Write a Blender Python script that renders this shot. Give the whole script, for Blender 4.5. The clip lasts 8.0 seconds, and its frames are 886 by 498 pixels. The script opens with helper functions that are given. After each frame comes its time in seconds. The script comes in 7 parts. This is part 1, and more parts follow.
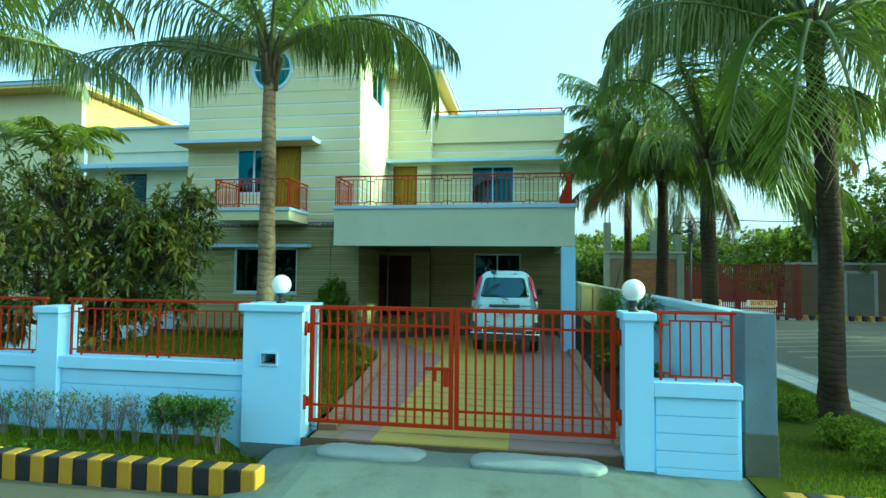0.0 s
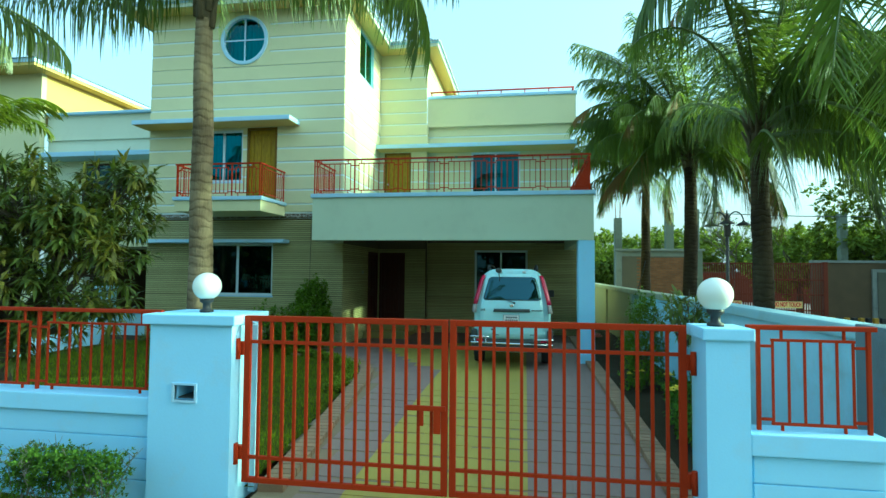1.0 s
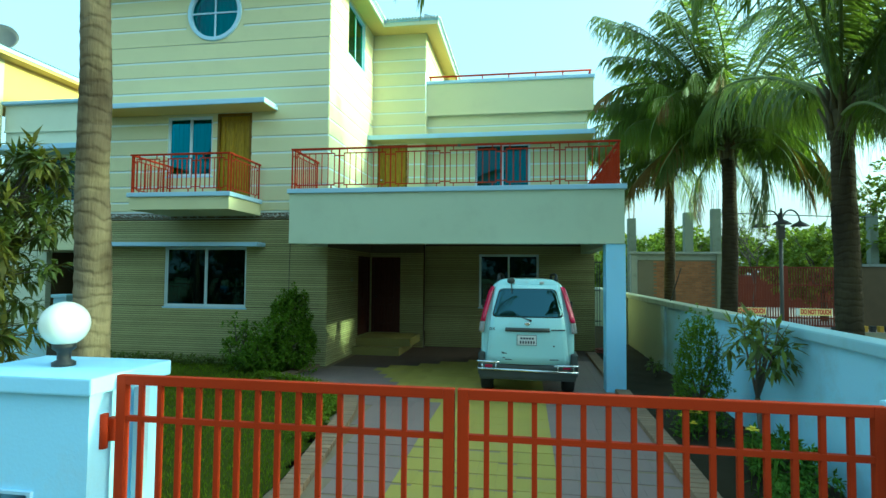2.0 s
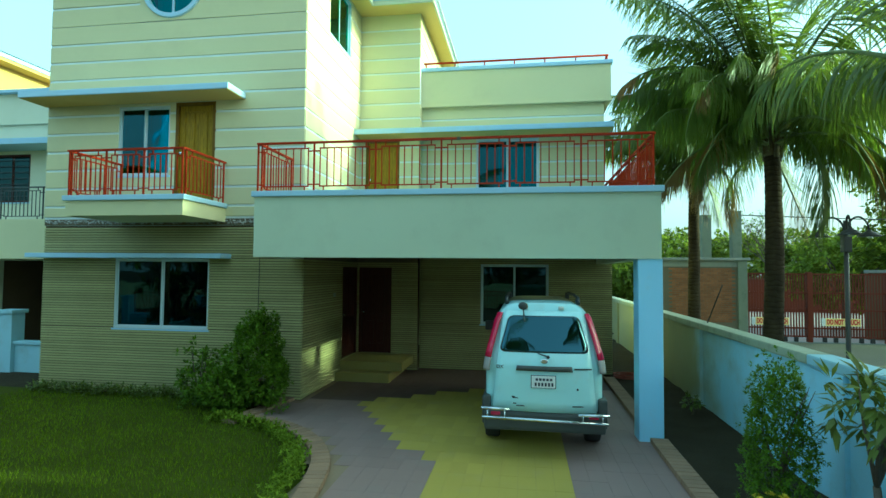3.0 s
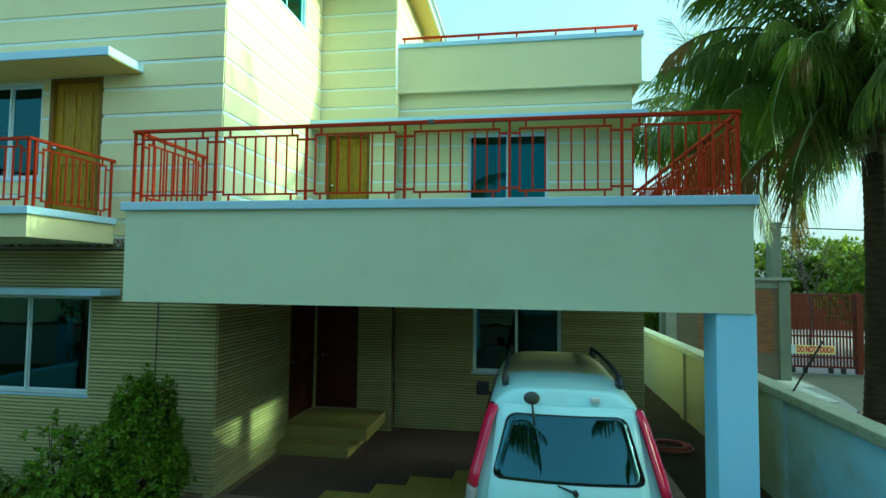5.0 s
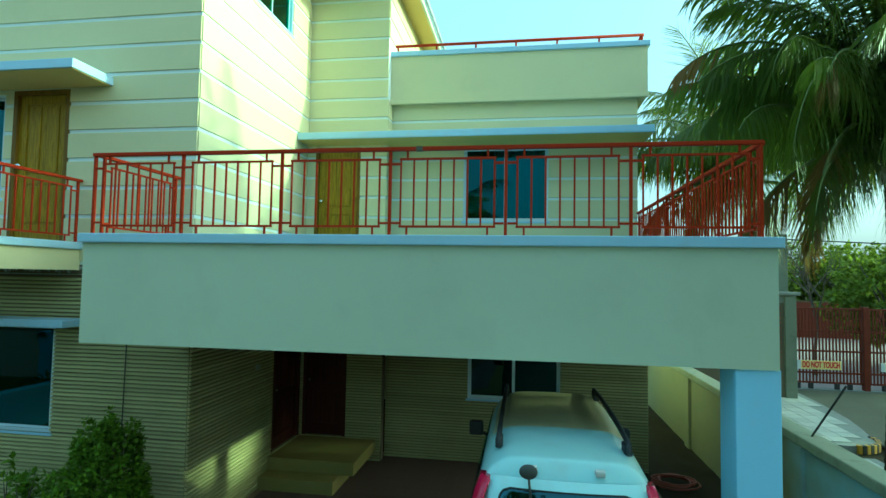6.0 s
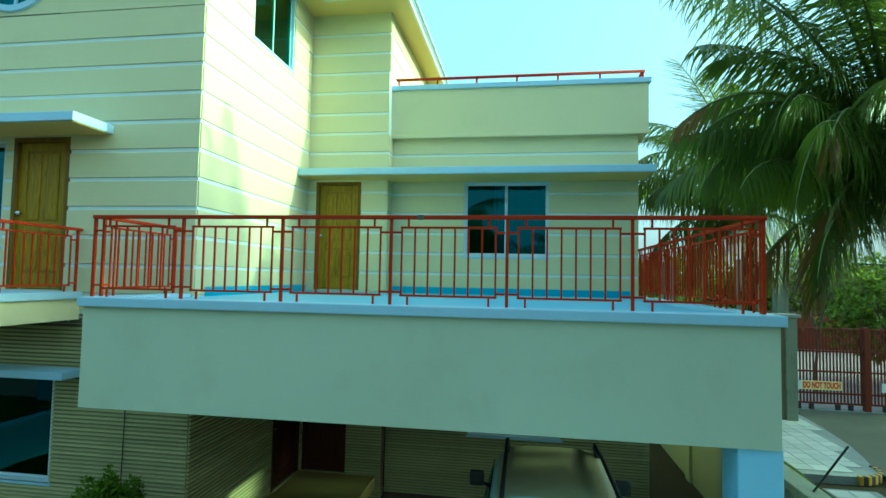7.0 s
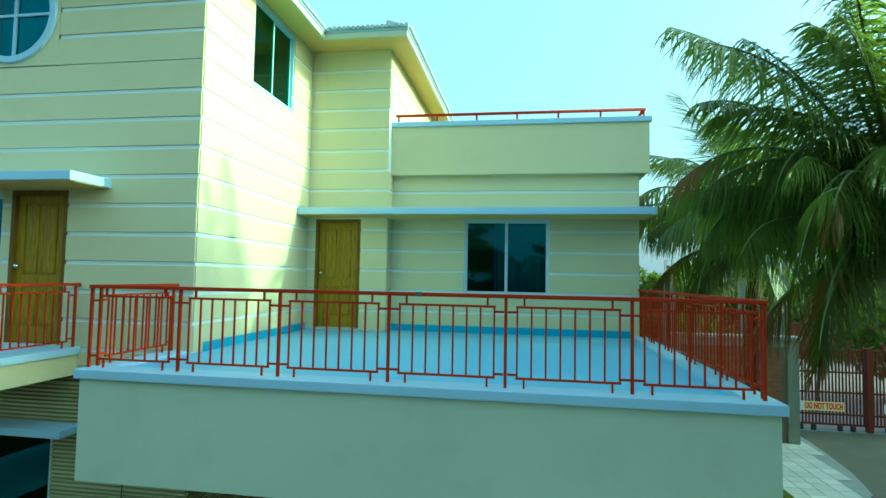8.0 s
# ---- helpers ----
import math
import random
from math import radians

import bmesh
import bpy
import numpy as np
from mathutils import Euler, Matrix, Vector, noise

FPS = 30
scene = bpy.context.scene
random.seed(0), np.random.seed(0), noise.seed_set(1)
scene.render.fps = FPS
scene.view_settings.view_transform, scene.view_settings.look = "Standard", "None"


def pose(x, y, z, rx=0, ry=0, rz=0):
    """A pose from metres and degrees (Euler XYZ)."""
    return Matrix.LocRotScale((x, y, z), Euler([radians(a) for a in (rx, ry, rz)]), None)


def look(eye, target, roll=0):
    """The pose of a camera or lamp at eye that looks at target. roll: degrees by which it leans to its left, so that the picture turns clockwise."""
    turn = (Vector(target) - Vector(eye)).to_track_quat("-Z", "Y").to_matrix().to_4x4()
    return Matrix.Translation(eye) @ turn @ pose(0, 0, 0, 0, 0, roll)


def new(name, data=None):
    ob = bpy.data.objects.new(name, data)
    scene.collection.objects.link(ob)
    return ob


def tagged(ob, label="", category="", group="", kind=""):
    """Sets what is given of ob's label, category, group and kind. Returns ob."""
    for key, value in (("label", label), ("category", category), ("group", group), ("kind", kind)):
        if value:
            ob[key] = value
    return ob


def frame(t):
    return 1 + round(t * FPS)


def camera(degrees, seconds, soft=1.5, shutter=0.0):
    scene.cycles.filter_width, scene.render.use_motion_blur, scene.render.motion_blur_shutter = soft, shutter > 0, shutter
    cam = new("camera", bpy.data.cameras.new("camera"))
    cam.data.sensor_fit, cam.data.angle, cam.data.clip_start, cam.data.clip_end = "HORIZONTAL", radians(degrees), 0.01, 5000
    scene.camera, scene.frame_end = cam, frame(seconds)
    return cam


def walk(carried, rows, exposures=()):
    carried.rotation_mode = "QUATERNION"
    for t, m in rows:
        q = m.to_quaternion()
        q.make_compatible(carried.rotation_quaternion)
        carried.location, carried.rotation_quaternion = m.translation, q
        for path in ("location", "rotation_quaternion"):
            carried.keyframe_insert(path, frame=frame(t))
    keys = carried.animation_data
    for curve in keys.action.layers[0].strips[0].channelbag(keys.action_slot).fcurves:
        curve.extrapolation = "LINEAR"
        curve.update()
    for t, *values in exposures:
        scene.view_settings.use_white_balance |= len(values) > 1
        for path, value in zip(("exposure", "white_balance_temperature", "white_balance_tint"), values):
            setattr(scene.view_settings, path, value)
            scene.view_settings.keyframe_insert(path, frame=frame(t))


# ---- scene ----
cam = camera(79.4, 8.0)
PATH = [
    (0, (2.038, -1.563, 1.942), (1.733, 0.412, 2.026), 0.6),
    (0.5, (1.946, -0.645, 1.911), (1.639, 1.33, 1.997), 0.5),
    (1, (1.822, 0.42, 1.904), (1.517, 2.395, 1.989), 0.5),
    (1.5, (1.676, 1.372, 1.928), (1.37, 3.346, 2.018), 0.5),
    (3, (1.296, 3.986, 2.39), (0.997, 5.962, 2.475), 0.5),
    (3.5, (1.256, 4.797, 2.45), (0.956, 6.772, 2.55), 0.45),
    (4, (1.226, 5.607, 2.615), (0.925, 7.581, 2.715), 0.5),
    (4.5, (1.228, 6.322, 2.753), (0.924, 8.296, 2.86), 0.5),
    (6, (1.248, 7.394, 3.301), (0.946, 9.369, 3.403), 1.0),
    (6.5, (1.229, 7.39, 3.585), (0.929, 9.364, 3.693), 1.05),
    (7, (1.231, 7.376, 3.91), (0.929, 9.35, 4.018), 1.1),
    (7.5, (1.235, 7.37, 4.252), (0.931, 9.344, 4.358), 1.1),
    (8, (1.249, 7.379, 4.606), (0.941, 9.353, 4.713), 1.1),
]
walk(cam, [(t, look(eye, target, roll)) for t, eye, target, roll in PATH],
     [(0.0, 2.05, 4190, -33.5), (3.0, 2.05, 4330, -36), (4.5, 1.96, 4300, -37), (6.0, 1.78, 4130, -39), (8.0, 1.77, 4050, -39)])

# ---- light: a low sun from the side of the road, a clear bright sky
SUN_EL, SUN_AZ = 16.0, 6.0          # degrees; azimuth from +x towards +y
world = bpy.data.worlds.new("world")
scene.world = world
world.use_nodes = True
wn = world.node_tree
bg = wn.nodes["Background"]
sky = wn.nodes.new("ShaderNodeTexSky")
sky.sky_type = 'NISHITA'
sky.sun_disc = False
sky.sun_elevation = radians(SUN_EL)
sky.sun_rotation = radians(90 - SUN_AZ)
sky.air_density = 1.1
sky.dust_density = 8.5
sky.ozone_density = 1.0
haze = wn.nodes.new("ShaderNodeMix")       # thin white haze over the whole sky
haze.data_type = 'RGBA'
haze.inputs[0].default_value = 0.45
haze.inputs[7].default_value = (2.5, 2.25, 2.1, 1)
wn.links.new(sky.outputs[0], haze.inputs[6])
wn.links.new(haze.outputs[2], bg.inputs[0])
bg.inputs[1].default_value = 0.15
sun_data = bpy.data.lights.new("sun", 'SUN')
sun_data.energy = 1.45
sun_data.angle = radians(1.1)
sun_data.color = (0.97, 0.88, 0.44)
sun = new("sun", sun_data)
sun.matrix_world = look((60 * math.cos(radians(SUN_AZ)), 60 * math.sin(radians(SUN_AZ)), 60 * math.tan(radians(SUN_EL))), (0, 0, 0))

# ---- materials
def mat(name, col, rough=0.6, metal=0.0, vary=0.12, scale=1.2, fine=45.0, bump=0.15, dirt=None, dirt_amt=0.35,
        rnd=0.0, island=0.0, spec=0.5, stretch=(1, 1, 1), leafy=0.0, bump_d=0.01):
    m = bpy.data.materials.new(name)
    m.use_nodes = True
    nt = m.node_tree
    N, L = nt.nodes, nt.links
    p = N["Principled BSDF"]
    p.inputs["Roughness"].default_value = rough
    p.inputs["Metallic"].default_value = metal
    p.inputs["Specular IOR Level"].default_value = spec
    geo = N.new("ShaderNodeNewGeometry")
    vm = N.new("ShaderNodeVectorMath")
    vm.operation = 'MULTIPLY'
    vm.inputs[1].default_value = stretch
    L.new(geo.outputs["Position"], vm.inputs[0])
    big = N.new("ShaderNodeTexNoise")
    big.inputs["Scale"].default_value = scale
    big.inputs["Detail"].default_value = 5
    sm = N.new("ShaderNodeTexNoise")
    sm.inputs["Scale"].default_value = fine
    sm.inputs["Detail"].default_value = 3
    L.new(vm.outputs[0], big.inputs["Vector"])
    L.new(vm.outputs[0], sm.inputs["Vector"])
    # value factor around 1 from both scales
    a = N.new("ShaderNodeMath"); a.operation = 'MULTIPLY_ADD'
    a.inputs[1].default_value = 2.0 * vary
    a.inputs[2].default_value = 1.0 - vary
    L.new(big.outputs[0], a.inputs[0])
    b = N.new("ShaderNodeMath"); b.operation = 'MULTIPLY_ADD'
    b.inputs[1].default_value = 1.2 * vary
    b.inputs[2].default_value = 1.0 - 0.6 * vary
    L.new(sm.outputs[0], b.inputs[0])
    c = N.new("ShaderNodeMath"); c.operation = 'MULTIPLY'
    L.new(a.outputs[0], c.inputs[0]); L.new(b.outputs[0], c.inputs[1])
    last = c
    if rnd or island:
        if island:
            src = geo.outputs["Random Per Island"]
        else:
            src = N.new("ShaderNodeObjectInfo").outputs["Random"]
        r = N.new("ShaderNodeMath"); r.operation = 'MULTIPLY_ADD'
        k = rnd or island
        r.inputs[1].default_value = 2 * k
        r.inputs[2].default_value = 1 - k
        L.new(src, r.inputs[0])
        d = N.new("ShaderNodeMath"); d.operation = 'MULTIPLY'
        L.new(last.outputs[0], d.inputs[0]); L.new(r.outputs[0], d.inputs[1])
        last = d
    mul = N.new("ShaderNodeVectorMath"); mul.operation = 'SCALE'
    mul.inputs[0].default_value = col
    L.new(last.outputs[0], mul.inputs["Scale"])
    colour = mul.outputs[0]
    if dirt:
        st = N.new("ShaderNodeTexNoise")
        st.inputs["Scale"].default_value = scale * 2.3
        st.inputs["Detail"].default_value = 8
        st.inputs["Roughness"].default_value = 0.65
        L.new(vm.outputs[0], st.inputs["Vector"])
        ramp = N.new("ShaderNodeMapRange")
        ramp.inputs["From Min"].default_value = 0.52
        ramp.inputs["From Max"].default_value = 0.72
        ramp.inputs["To Max"].default_value = dirt_amt
        L.new(st.outputs[0], ramp.inputs["Value"])
        mx = N.new("ShaderNodeMix"); mx.data_type = 'RGBA'
        L.new(ramp.outputs[0], mx.inputs[0])
        L.new(colour, mx.inputs[6])
        mx.inputs[7].default_value = (*dirt, 1)
        colour = mx.outputs[2]
    L.new(colour, p.inputs["Base Color"])
    if bump:
        bn = N.new("ShaderNodeBump")
        bn.inputs["Strength"].default_value = bump
        bn.inputs["Distance"].default_value = bump_d
        L.new(sm.outputs[0], bn.inputs["Height"])
        L.new(bn.outputs[0], p.inputs["Normal"])
    if leafy:
        tr = N.new("ShaderNodeBsdfTranslucent")
        bright = N.new("ShaderNodeVectorMath"); bright.operation = 'MULTIPLY'
        bright.inputs[1].default_value = (1.5, 1.5, 0.6)
        L.new(colour, bright.inputs[0])
        L.new(bright.outputs[0], tr.inputs[0])
        ms = N.new("ShaderNodeMixShader")
        ms.inputs[0].default_value = leafy
        L.new(p.outputs[0], ms.inputs[1]); L.new(tr.outputs[0], ms.inputs[2])
        L.new(ms.outputs[0], N["Material Output"].inputs[0])
    return m


def glass(name, tint, rough=0.02, ior=1.55, film=(0.9, 0.95, 1)):
    """Tinted pane: clear part tinted, gloss by Fresnel."""
    m = bpy.data.materials.new(name)
    m.use_nodes = True
    N, L = m.node_tree.nodes, m.node_tree.links
    N.remove(N["Principled BSDF"])
    t = N.new("ShaderNodeBsdfTransparent"); t.inputs[0].default_value = (*tint, 1)
    g = N.new("ShaderNodeBsdfGlossy"); g.inputs["Roughness"].default_value = rough
    g.inputs[0].default_value = (*film, 1)
    f = N.new("ShaderNodeFresnel"); f.inputs[0].default_value = ior
    w = N.new("ShaderNodeTexNoise"); w.inputs["Scale"].default_value = 1.3
    geo = N.new("ShaderNodeNewGeometry"); L.new(geo.outputs["Position"], w.inputs["Vector"])
    bn = N.new("ShaderNodeBump"); bn.inputs["Strength"].default_value = 0.05; bn.inputs["Distance"].default_value = 0.05
    L.new(w.outputs[0], bn.inputs["Height"])
    L.new(bn.outputs[0], g.inputs["Normal"])
    mx = N.new("ShaderNodeMixShader")
    L.new(f.outputs[0], mx.inputs[0]); L.new(t.outputs[0], mx.inputs[1]); L.new(g.outputs[0], mx.inputs[2])
    L.new(mx.outputs[0], N["Material Output"].inputs[0])
    return m


def timber(name, col, dark, scale=4.0):
    m = bpy.data.materials.new(name)
    m.use_nodes = True
    N, L = m.node_tree.nodes, m.node_tree.links
    p = N["Principled BSDF"]; p.inputs["Roughness"].default_value = 0.45; p.inputs["Specular IOR Level"].default_value = 0.15
    geo = N.new("ShaderNodeNewGeometry")
    vm = N.new("ShaderNodeVectorMath"); vm.operation = 'MULTIPLY'; vm.inputs[1].default_value = (14, 14, 1.1)
    L.new(geo.outputs["Position"], vm.inputs[0])
    n = N.new("ShaderNodeTexNoise"); n.inputs["Scale"].default_value = scale; n.inputs["Detail"].default_value = 6
    n.inputs["Distortion"].default_value = 0.6
    L.new(vm.outputs[0], n.inputs["Vector"])
    r = N.new("ShaderNodeMapRange"); r.inputs["From Min"].default_value = 0.3; r.inputs["From Max"].default_value = 0.7
    L.new(n.outputs[0], r.inputs["Value"])
    mx = N.new("ShaderNodeMix"); mx.data_type = 'RGBA'
    L.new(r.outputs[0], mx.inputs[0]); mx.inputs[6].default_value = (*dark, 1); mx.inputs[7].default_value = (*col, 1)
    L.new(mx.outputs[2], p.inputs["Base Color"])
    b = N.new("ShaderNodeBump"); b.inputs["Strength"].default_value = 0.2; b.inputs["Distance"].default_value = 0.004
    L.new(n.outputs[0], b.inputs["Height"]); L.new(b.outputs[0], p.inputs["Normal"])
    return m


def palm_bark(name, light, dark):
    """Grey-brown bark with uneven leaf-scar rings, blotches and fine upright cracks."""
    m = bpy.data.materials.new(name)
    m.use_nodes = True
    N, L = m.node_tree.nodes, m.node_tree.links
    p = N["Principled BSDF"]
    p.inputs["Roughness"].default_value = 0.95
    p.inputs["Specular IOR Level"].default_value = 0.15
    geo = N.new("ShaderNodeNewGeometry")

    def noise_at(stretch, scale, detail):
        vm = N.new("ShaderNodeVectorMath"); vm.operation = 'MULTIPLY'; vm.inputs[1].default_value = stretch
        L.new(geo.outputs["Position"], vm.inputs[0])
        n = N.new("ShaderNodeTexNoise"); n.inputs["Scale"].default_value = scale; n.inputs["Detail"].default_value = detail
        L.new(vm.outputs[0], n.inputs["Vector"])
        return n.outputs[0]

    def calc(op, a, b, c=None):
        q = N.new("ShaderNodeMath"); q.operation = op
        for k, v in enumerate((a, b, c)):
            if v is None:
                continue
            if isinstance(v, (int, float)):
                q.inputs[k].default_value = v
            else:
                L.new(v, q.inputs[k])
        return q.outputs[0]

    sep = N.new("ShaderNodeSeparateXYZ"); L.new(geo.outputs["Position"], sep.inputs[0])
    warp = noise_at((1, 1, 1), 5.0, 3)
    ring = calc('SINE', calc('MULTIPLY_ADD', sep.outputs[2], 62.0, calc('MULTIPLY', warp, 11.0)), 0.0)
    scar = calc('POWER', calc('MULTIPLY_ADD', ring, 0.5, 0.5), 3.0)
    blotch = N.new("ShaderNodeMapRange")
    blotch.inputs["From Min"].default_value = 0.38; blotch.inputs["From Max"].default_value = 0.66
    L.new(noise_at((1, 1, 0.55), 3.2, 6), blotch.inputs["Value"])
    crack = noise_at((1, 1, 0.12), 60.0, 3)
    k = calc('MULTIPLY_ADD', scar, 0.20, calc('MULTIPLY', blotch.outputs[0], 0.7))
    k = calc('ADD', k, calc('MULTIPLY_ADD', crack, 0.5, -0.25))
    mx = N.new("ShaderNodeMix"); mx.data_type = 'RGBA'; mx.clamp_factor = True
    L.new(k, mx.inputs[0])
    mx.inputs[6].default_value = (*light, 1); mx.inputs[7].default_value = (*dark, 1)
    L.new(mx.outputs[2], p.inputs["Base Color"])
    h = calc('MULTIPLY_ADD', scar, -0.7, calc('MULTIPLY', crack, 0.5))
    bn = N.new("ShaderNodeBump"); bn.inputs["Strength"].default_value = 0.6; bn.inputs["Distance"].default_value = 0.02
    L.new(h, bn.inputs["Height"]); L.new(bn.outputs[0], p.inputs["Normal"])
    return m


M_CREAM = mat("cream_plaster", (0.63, 0.59, 0.335), 0.75, vary=0.06, scale=0.7, fine=90, bump=0.12, dirt=(0.42, 0.38, 0.24), dirt_amt=0.16)
M_OLDTRIM = mat("old_coping", (0.36, 0.38, 0.27), 0.8, vary=0.12, scale=1.5, fine=50, bump=0.25, dirt=(0.17, 0.17, 0.11), dirt_amt=0.6)
M_FASCIA = mat("fascia_cream", (0.56, 0.56, 0.42), 0.7, vary=0.06)
# wall cream with the bluish shade on the beam put into its colour
M_BEAM = mat("beam_shade_cream", (0.56, 0.60, 0.43), 0.75, vary=0.06, scale=0.7, fine=90, bump=0.12, dirt=(0.34, 0.34, 0.24), dirt_amt=0.18)
# pale tone stands for skylight caught on the groove's upward chamfer
M_GROOVE = mat("groove_skylight_white", (0.70, 0.74, 0.72), 0.8, vary=0.05)
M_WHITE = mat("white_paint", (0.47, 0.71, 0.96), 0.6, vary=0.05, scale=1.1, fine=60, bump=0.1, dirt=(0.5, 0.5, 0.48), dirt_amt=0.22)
def sky_shade_paint(name, sky_tone, shade_tone, y0, y1):
    """Paint whose colour runs from blue skylight to warm shade along the wall, patchy and stained."""
    m = mat(name, sky_tone, 0.75, vary=0.08, scale=0.9, fine=60, bump=0.14)
    N, L = m.node_tree.nodes, m.node_tree.links
    p = N["Principled BSDF"]
    src = p.inputs["Base Color"].links[0].from_socket
    geo = N.new("ShaderNodeNewGeometry")
    sep = N.new("ShaderNodeSeparateXYZ")
    L.new(geo.outputs["Position"], sep.inputs[0])
    n = N.new("ShaderNodeTexNoise"); n.inputs["Scale"].default_value = 0.9; n.inputs["Detail"].default_value = 6
    L.new(geo.outputs["Position"], n.inputs["Vector"])
    warp = N.new("ShaderNodeMath"); warp.operation = 'MULTIPLY_ADD'
    warp.inputs[1].default_value = 5.0
    L.new(n.outputs[0], warp.inputs[0]); L.new(sep.outputs["Y"], warp.inputs[2])
    r = N.new("ShaderNodeMapRange"); r.interpolation_type = 'SMOOTHSTEP'
    r.inputs["From Min"].default_value = y0 + 2.5; r.inputs["From Max"].default_value = y1 + 2.5
    L.new(warp.outputs[0], r.inputs["Value"])
    mx = N.new("ShaderNodeMix"); mx.data_type = 'RGBA'
    L.new(r.outputs[0], mx.inputs[0]); L.new(src, mx.inputs[6]); mx.inputs[7].default_value = (*shade_tone, 1)
    st = N.new("ShaderNodeTexNoise"); st.inputs["Scale"].default_value = 1.7; st.inputs["Detail"].default_value = 9; st.inputs["Roughness"].default_value = 0.68
    L.new(geo.outputs["Position"], st.inputs["Vector"])
    sr = N.new("ShaderNodeMapRange"); sr.inputs["From Min"].default_value = 0.50; sr.inputs["From Max"].default_value = 0.72; sr.inputs["To Max"].default_value = 0.35
    L.new(st.outputs[0], sr.inputs["Value"])
    dm = N.new("ShaderNodeMix"); dm.data_type = 'RGBA'
    L.new(sr.outputs[0], dm.inputs[0]); L.new(mx.outputs[2], dm.inputs[6]); dm.inputs[7].default_value = (0.22, 0.24, 0.18, 1)
    L.new(dm.outputs[2], p.inputs["Base Color"])
    return m


# skylight in front and warm shade at the back are put into the paint
M_WALLSKYSHADE = sky_shade_paint("sky_shade_wall_paint", (0.47, 0.68, 0.84), (0.32, 0.32, 0.17), 12.4, 15.4)
M_WALLW = mat("boundary_paint", (0.40, 0.55, 0.62), 0.7, vary=0.08, scale=0.9, fine=60, bump=0.12, dirt=(0.30, 0.36, 0.34), dirt_amt=0.45)
M_TRIM = mat("white_trim", (0.46, 0.60, 0.76), 0.6, vary=0.06, scale=1.4, fine=60, bump=0.1, dirt=(0.45, 0.44, 0.4), dirt_amt=0.25)
# ochre tone: sunlight bounced onto undersides is put into the colour
M_SOFFIT = mat("warm_bounce_cream", (0.62, 0.46, 0.12), 0.8, vary=0.08)
M_TERRACE = mat("terrace_floor", (0.28, 0.49, 0.70), 0.5, vary=0.08, scale=0.8, dirt=(0.3, 0.4, 0.48), dirt_amt=0.3)
M_SKIRT = mat("blue_skirting", (0.13, 0.36, 0.56), 0.5, vary=0.08)
M_CLAD = mat("stone_strip", (0.43, 0.395, 0.185), 0.8, vary=0.14, scale=2.5, fine=70, bump=0.4, rnd=0.14, spec=0.15)
M_CLADBACK = mat("strip_joint", (0.12, 0.095, 0.055), 0.9, vary=0.1)
M_PEBBLE = mat("pebble", (0.30, 0.29, 0.26), 0.7, vary=0.2, island=0.5, fine=40)
M_RED = mat("red_enamel", (0.30, 0.026, 0.003), 0.6, spec=0.10, vary=0.12, scale=3.0, fine=120, bump=0.05, dirt=(0.22, 0.03, 0.012), dirt_amt=0.3)
M_BLACKRAIL = mat("black_iron", (0.03, 0.03, 0.03), 0.5, vary=0.1)
M_DOOROLIVE = mat("olive_steel", (0.085, 0.085, 0.06), 0.6, vary=0.15, scale=2)
M_ALU = mat("aluminium", (0.60, 0.66, 0.70), 0.45, metal=0.1, vary=0.05)
M_GLASS = glass("tinted_glass", (0.12, 0.52, 0.58), ior=1.60, film=(0.42, 0.78, 0.88))
M_GLASSG = glass("green_glass", (0.24, 0.62, 0.38), ior=1.9, film=(0.5, 0.85, 0.62))
M_GLASSD = glass("dark_glass", (0.06, 0.13, 0.14), ior=1.46, film=(0.45, 0.76, 0.82))
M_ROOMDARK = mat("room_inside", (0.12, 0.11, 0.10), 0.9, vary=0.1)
M_CURTAIN = mat("curtain", (0.60, 0.62, 0.60), 0.9, vary=0.25, scale=6, stretch=(1, 1, 0.05))
M_DOOR = timber("teak_door", (0.37, 0.245, 0.008), (0.17, 0.105, 0.004))
M_DOORFRAME = timber("teak_frame", (0.20, 0.12, 0.010), (0.10, 0.055, 0.005))
M_DOORDARK = timber("dark_door", (0.060, 0.016, 0.010), (0.030, 0.008, 0.006))
M_TILE = mat("roof_tile", (0.45, 0.48, 0.50), 0.6, vary=0.15, rnd=0.15)
M_PAVER = mat("grey_paver", (0.235, 0.165, 0.140), 0.75, vary=0.12, scale=1.0, fine=60, bump=0.25, rnd=0.06, dirt=(0.22, 0.19, 0.16), dirt_amt=0.4)
M_PAVERY = mat("yellow_paver", (0.39, 0.31, 0.050), 0.75, vary=0.12, scale=1.0, fine=60, bump=0.25, rnd=0.08, dirt=(0.36, 0.30, 0.13), dirt_amt=0.35)
M_JOINT = mat("sand_joint", (0.235, 0.175, 0.105), 0.95, vary=0.2)
M_BRICKKERB = mat("brick_kerb", (0.25, 0.165, 0.095), 0.85, vary=0.22, scale=4, fine=50, bump=0.4, rnd=0.12)
M_STEP = mat("step_plaster", (0.25, 0.21, 0.065), 0.6, spec=0.2, vary=0.1)
M_EDGING = mat("edging_leaf", (0.17, 0.215, 0.012), 0.7, spec=0.1, vary=0.2, scale=1.5, fine=14, island=0.4, bump=0, leafy=0.25)
M_GRASS = mat("grass_blades", (0.142, 0.182, 0.006), 0.9, spec=0.05, vary=0.35, scale=0.9, island=0.35, bump=0, leafy=0.25)
M_TURF = mat("turf_soil", (0.072, 0.084, 0.008), 0.95, spec=0.05, vary=0.35, scale=1.2, fine=120, bump=0.8, bump_d=0.03)
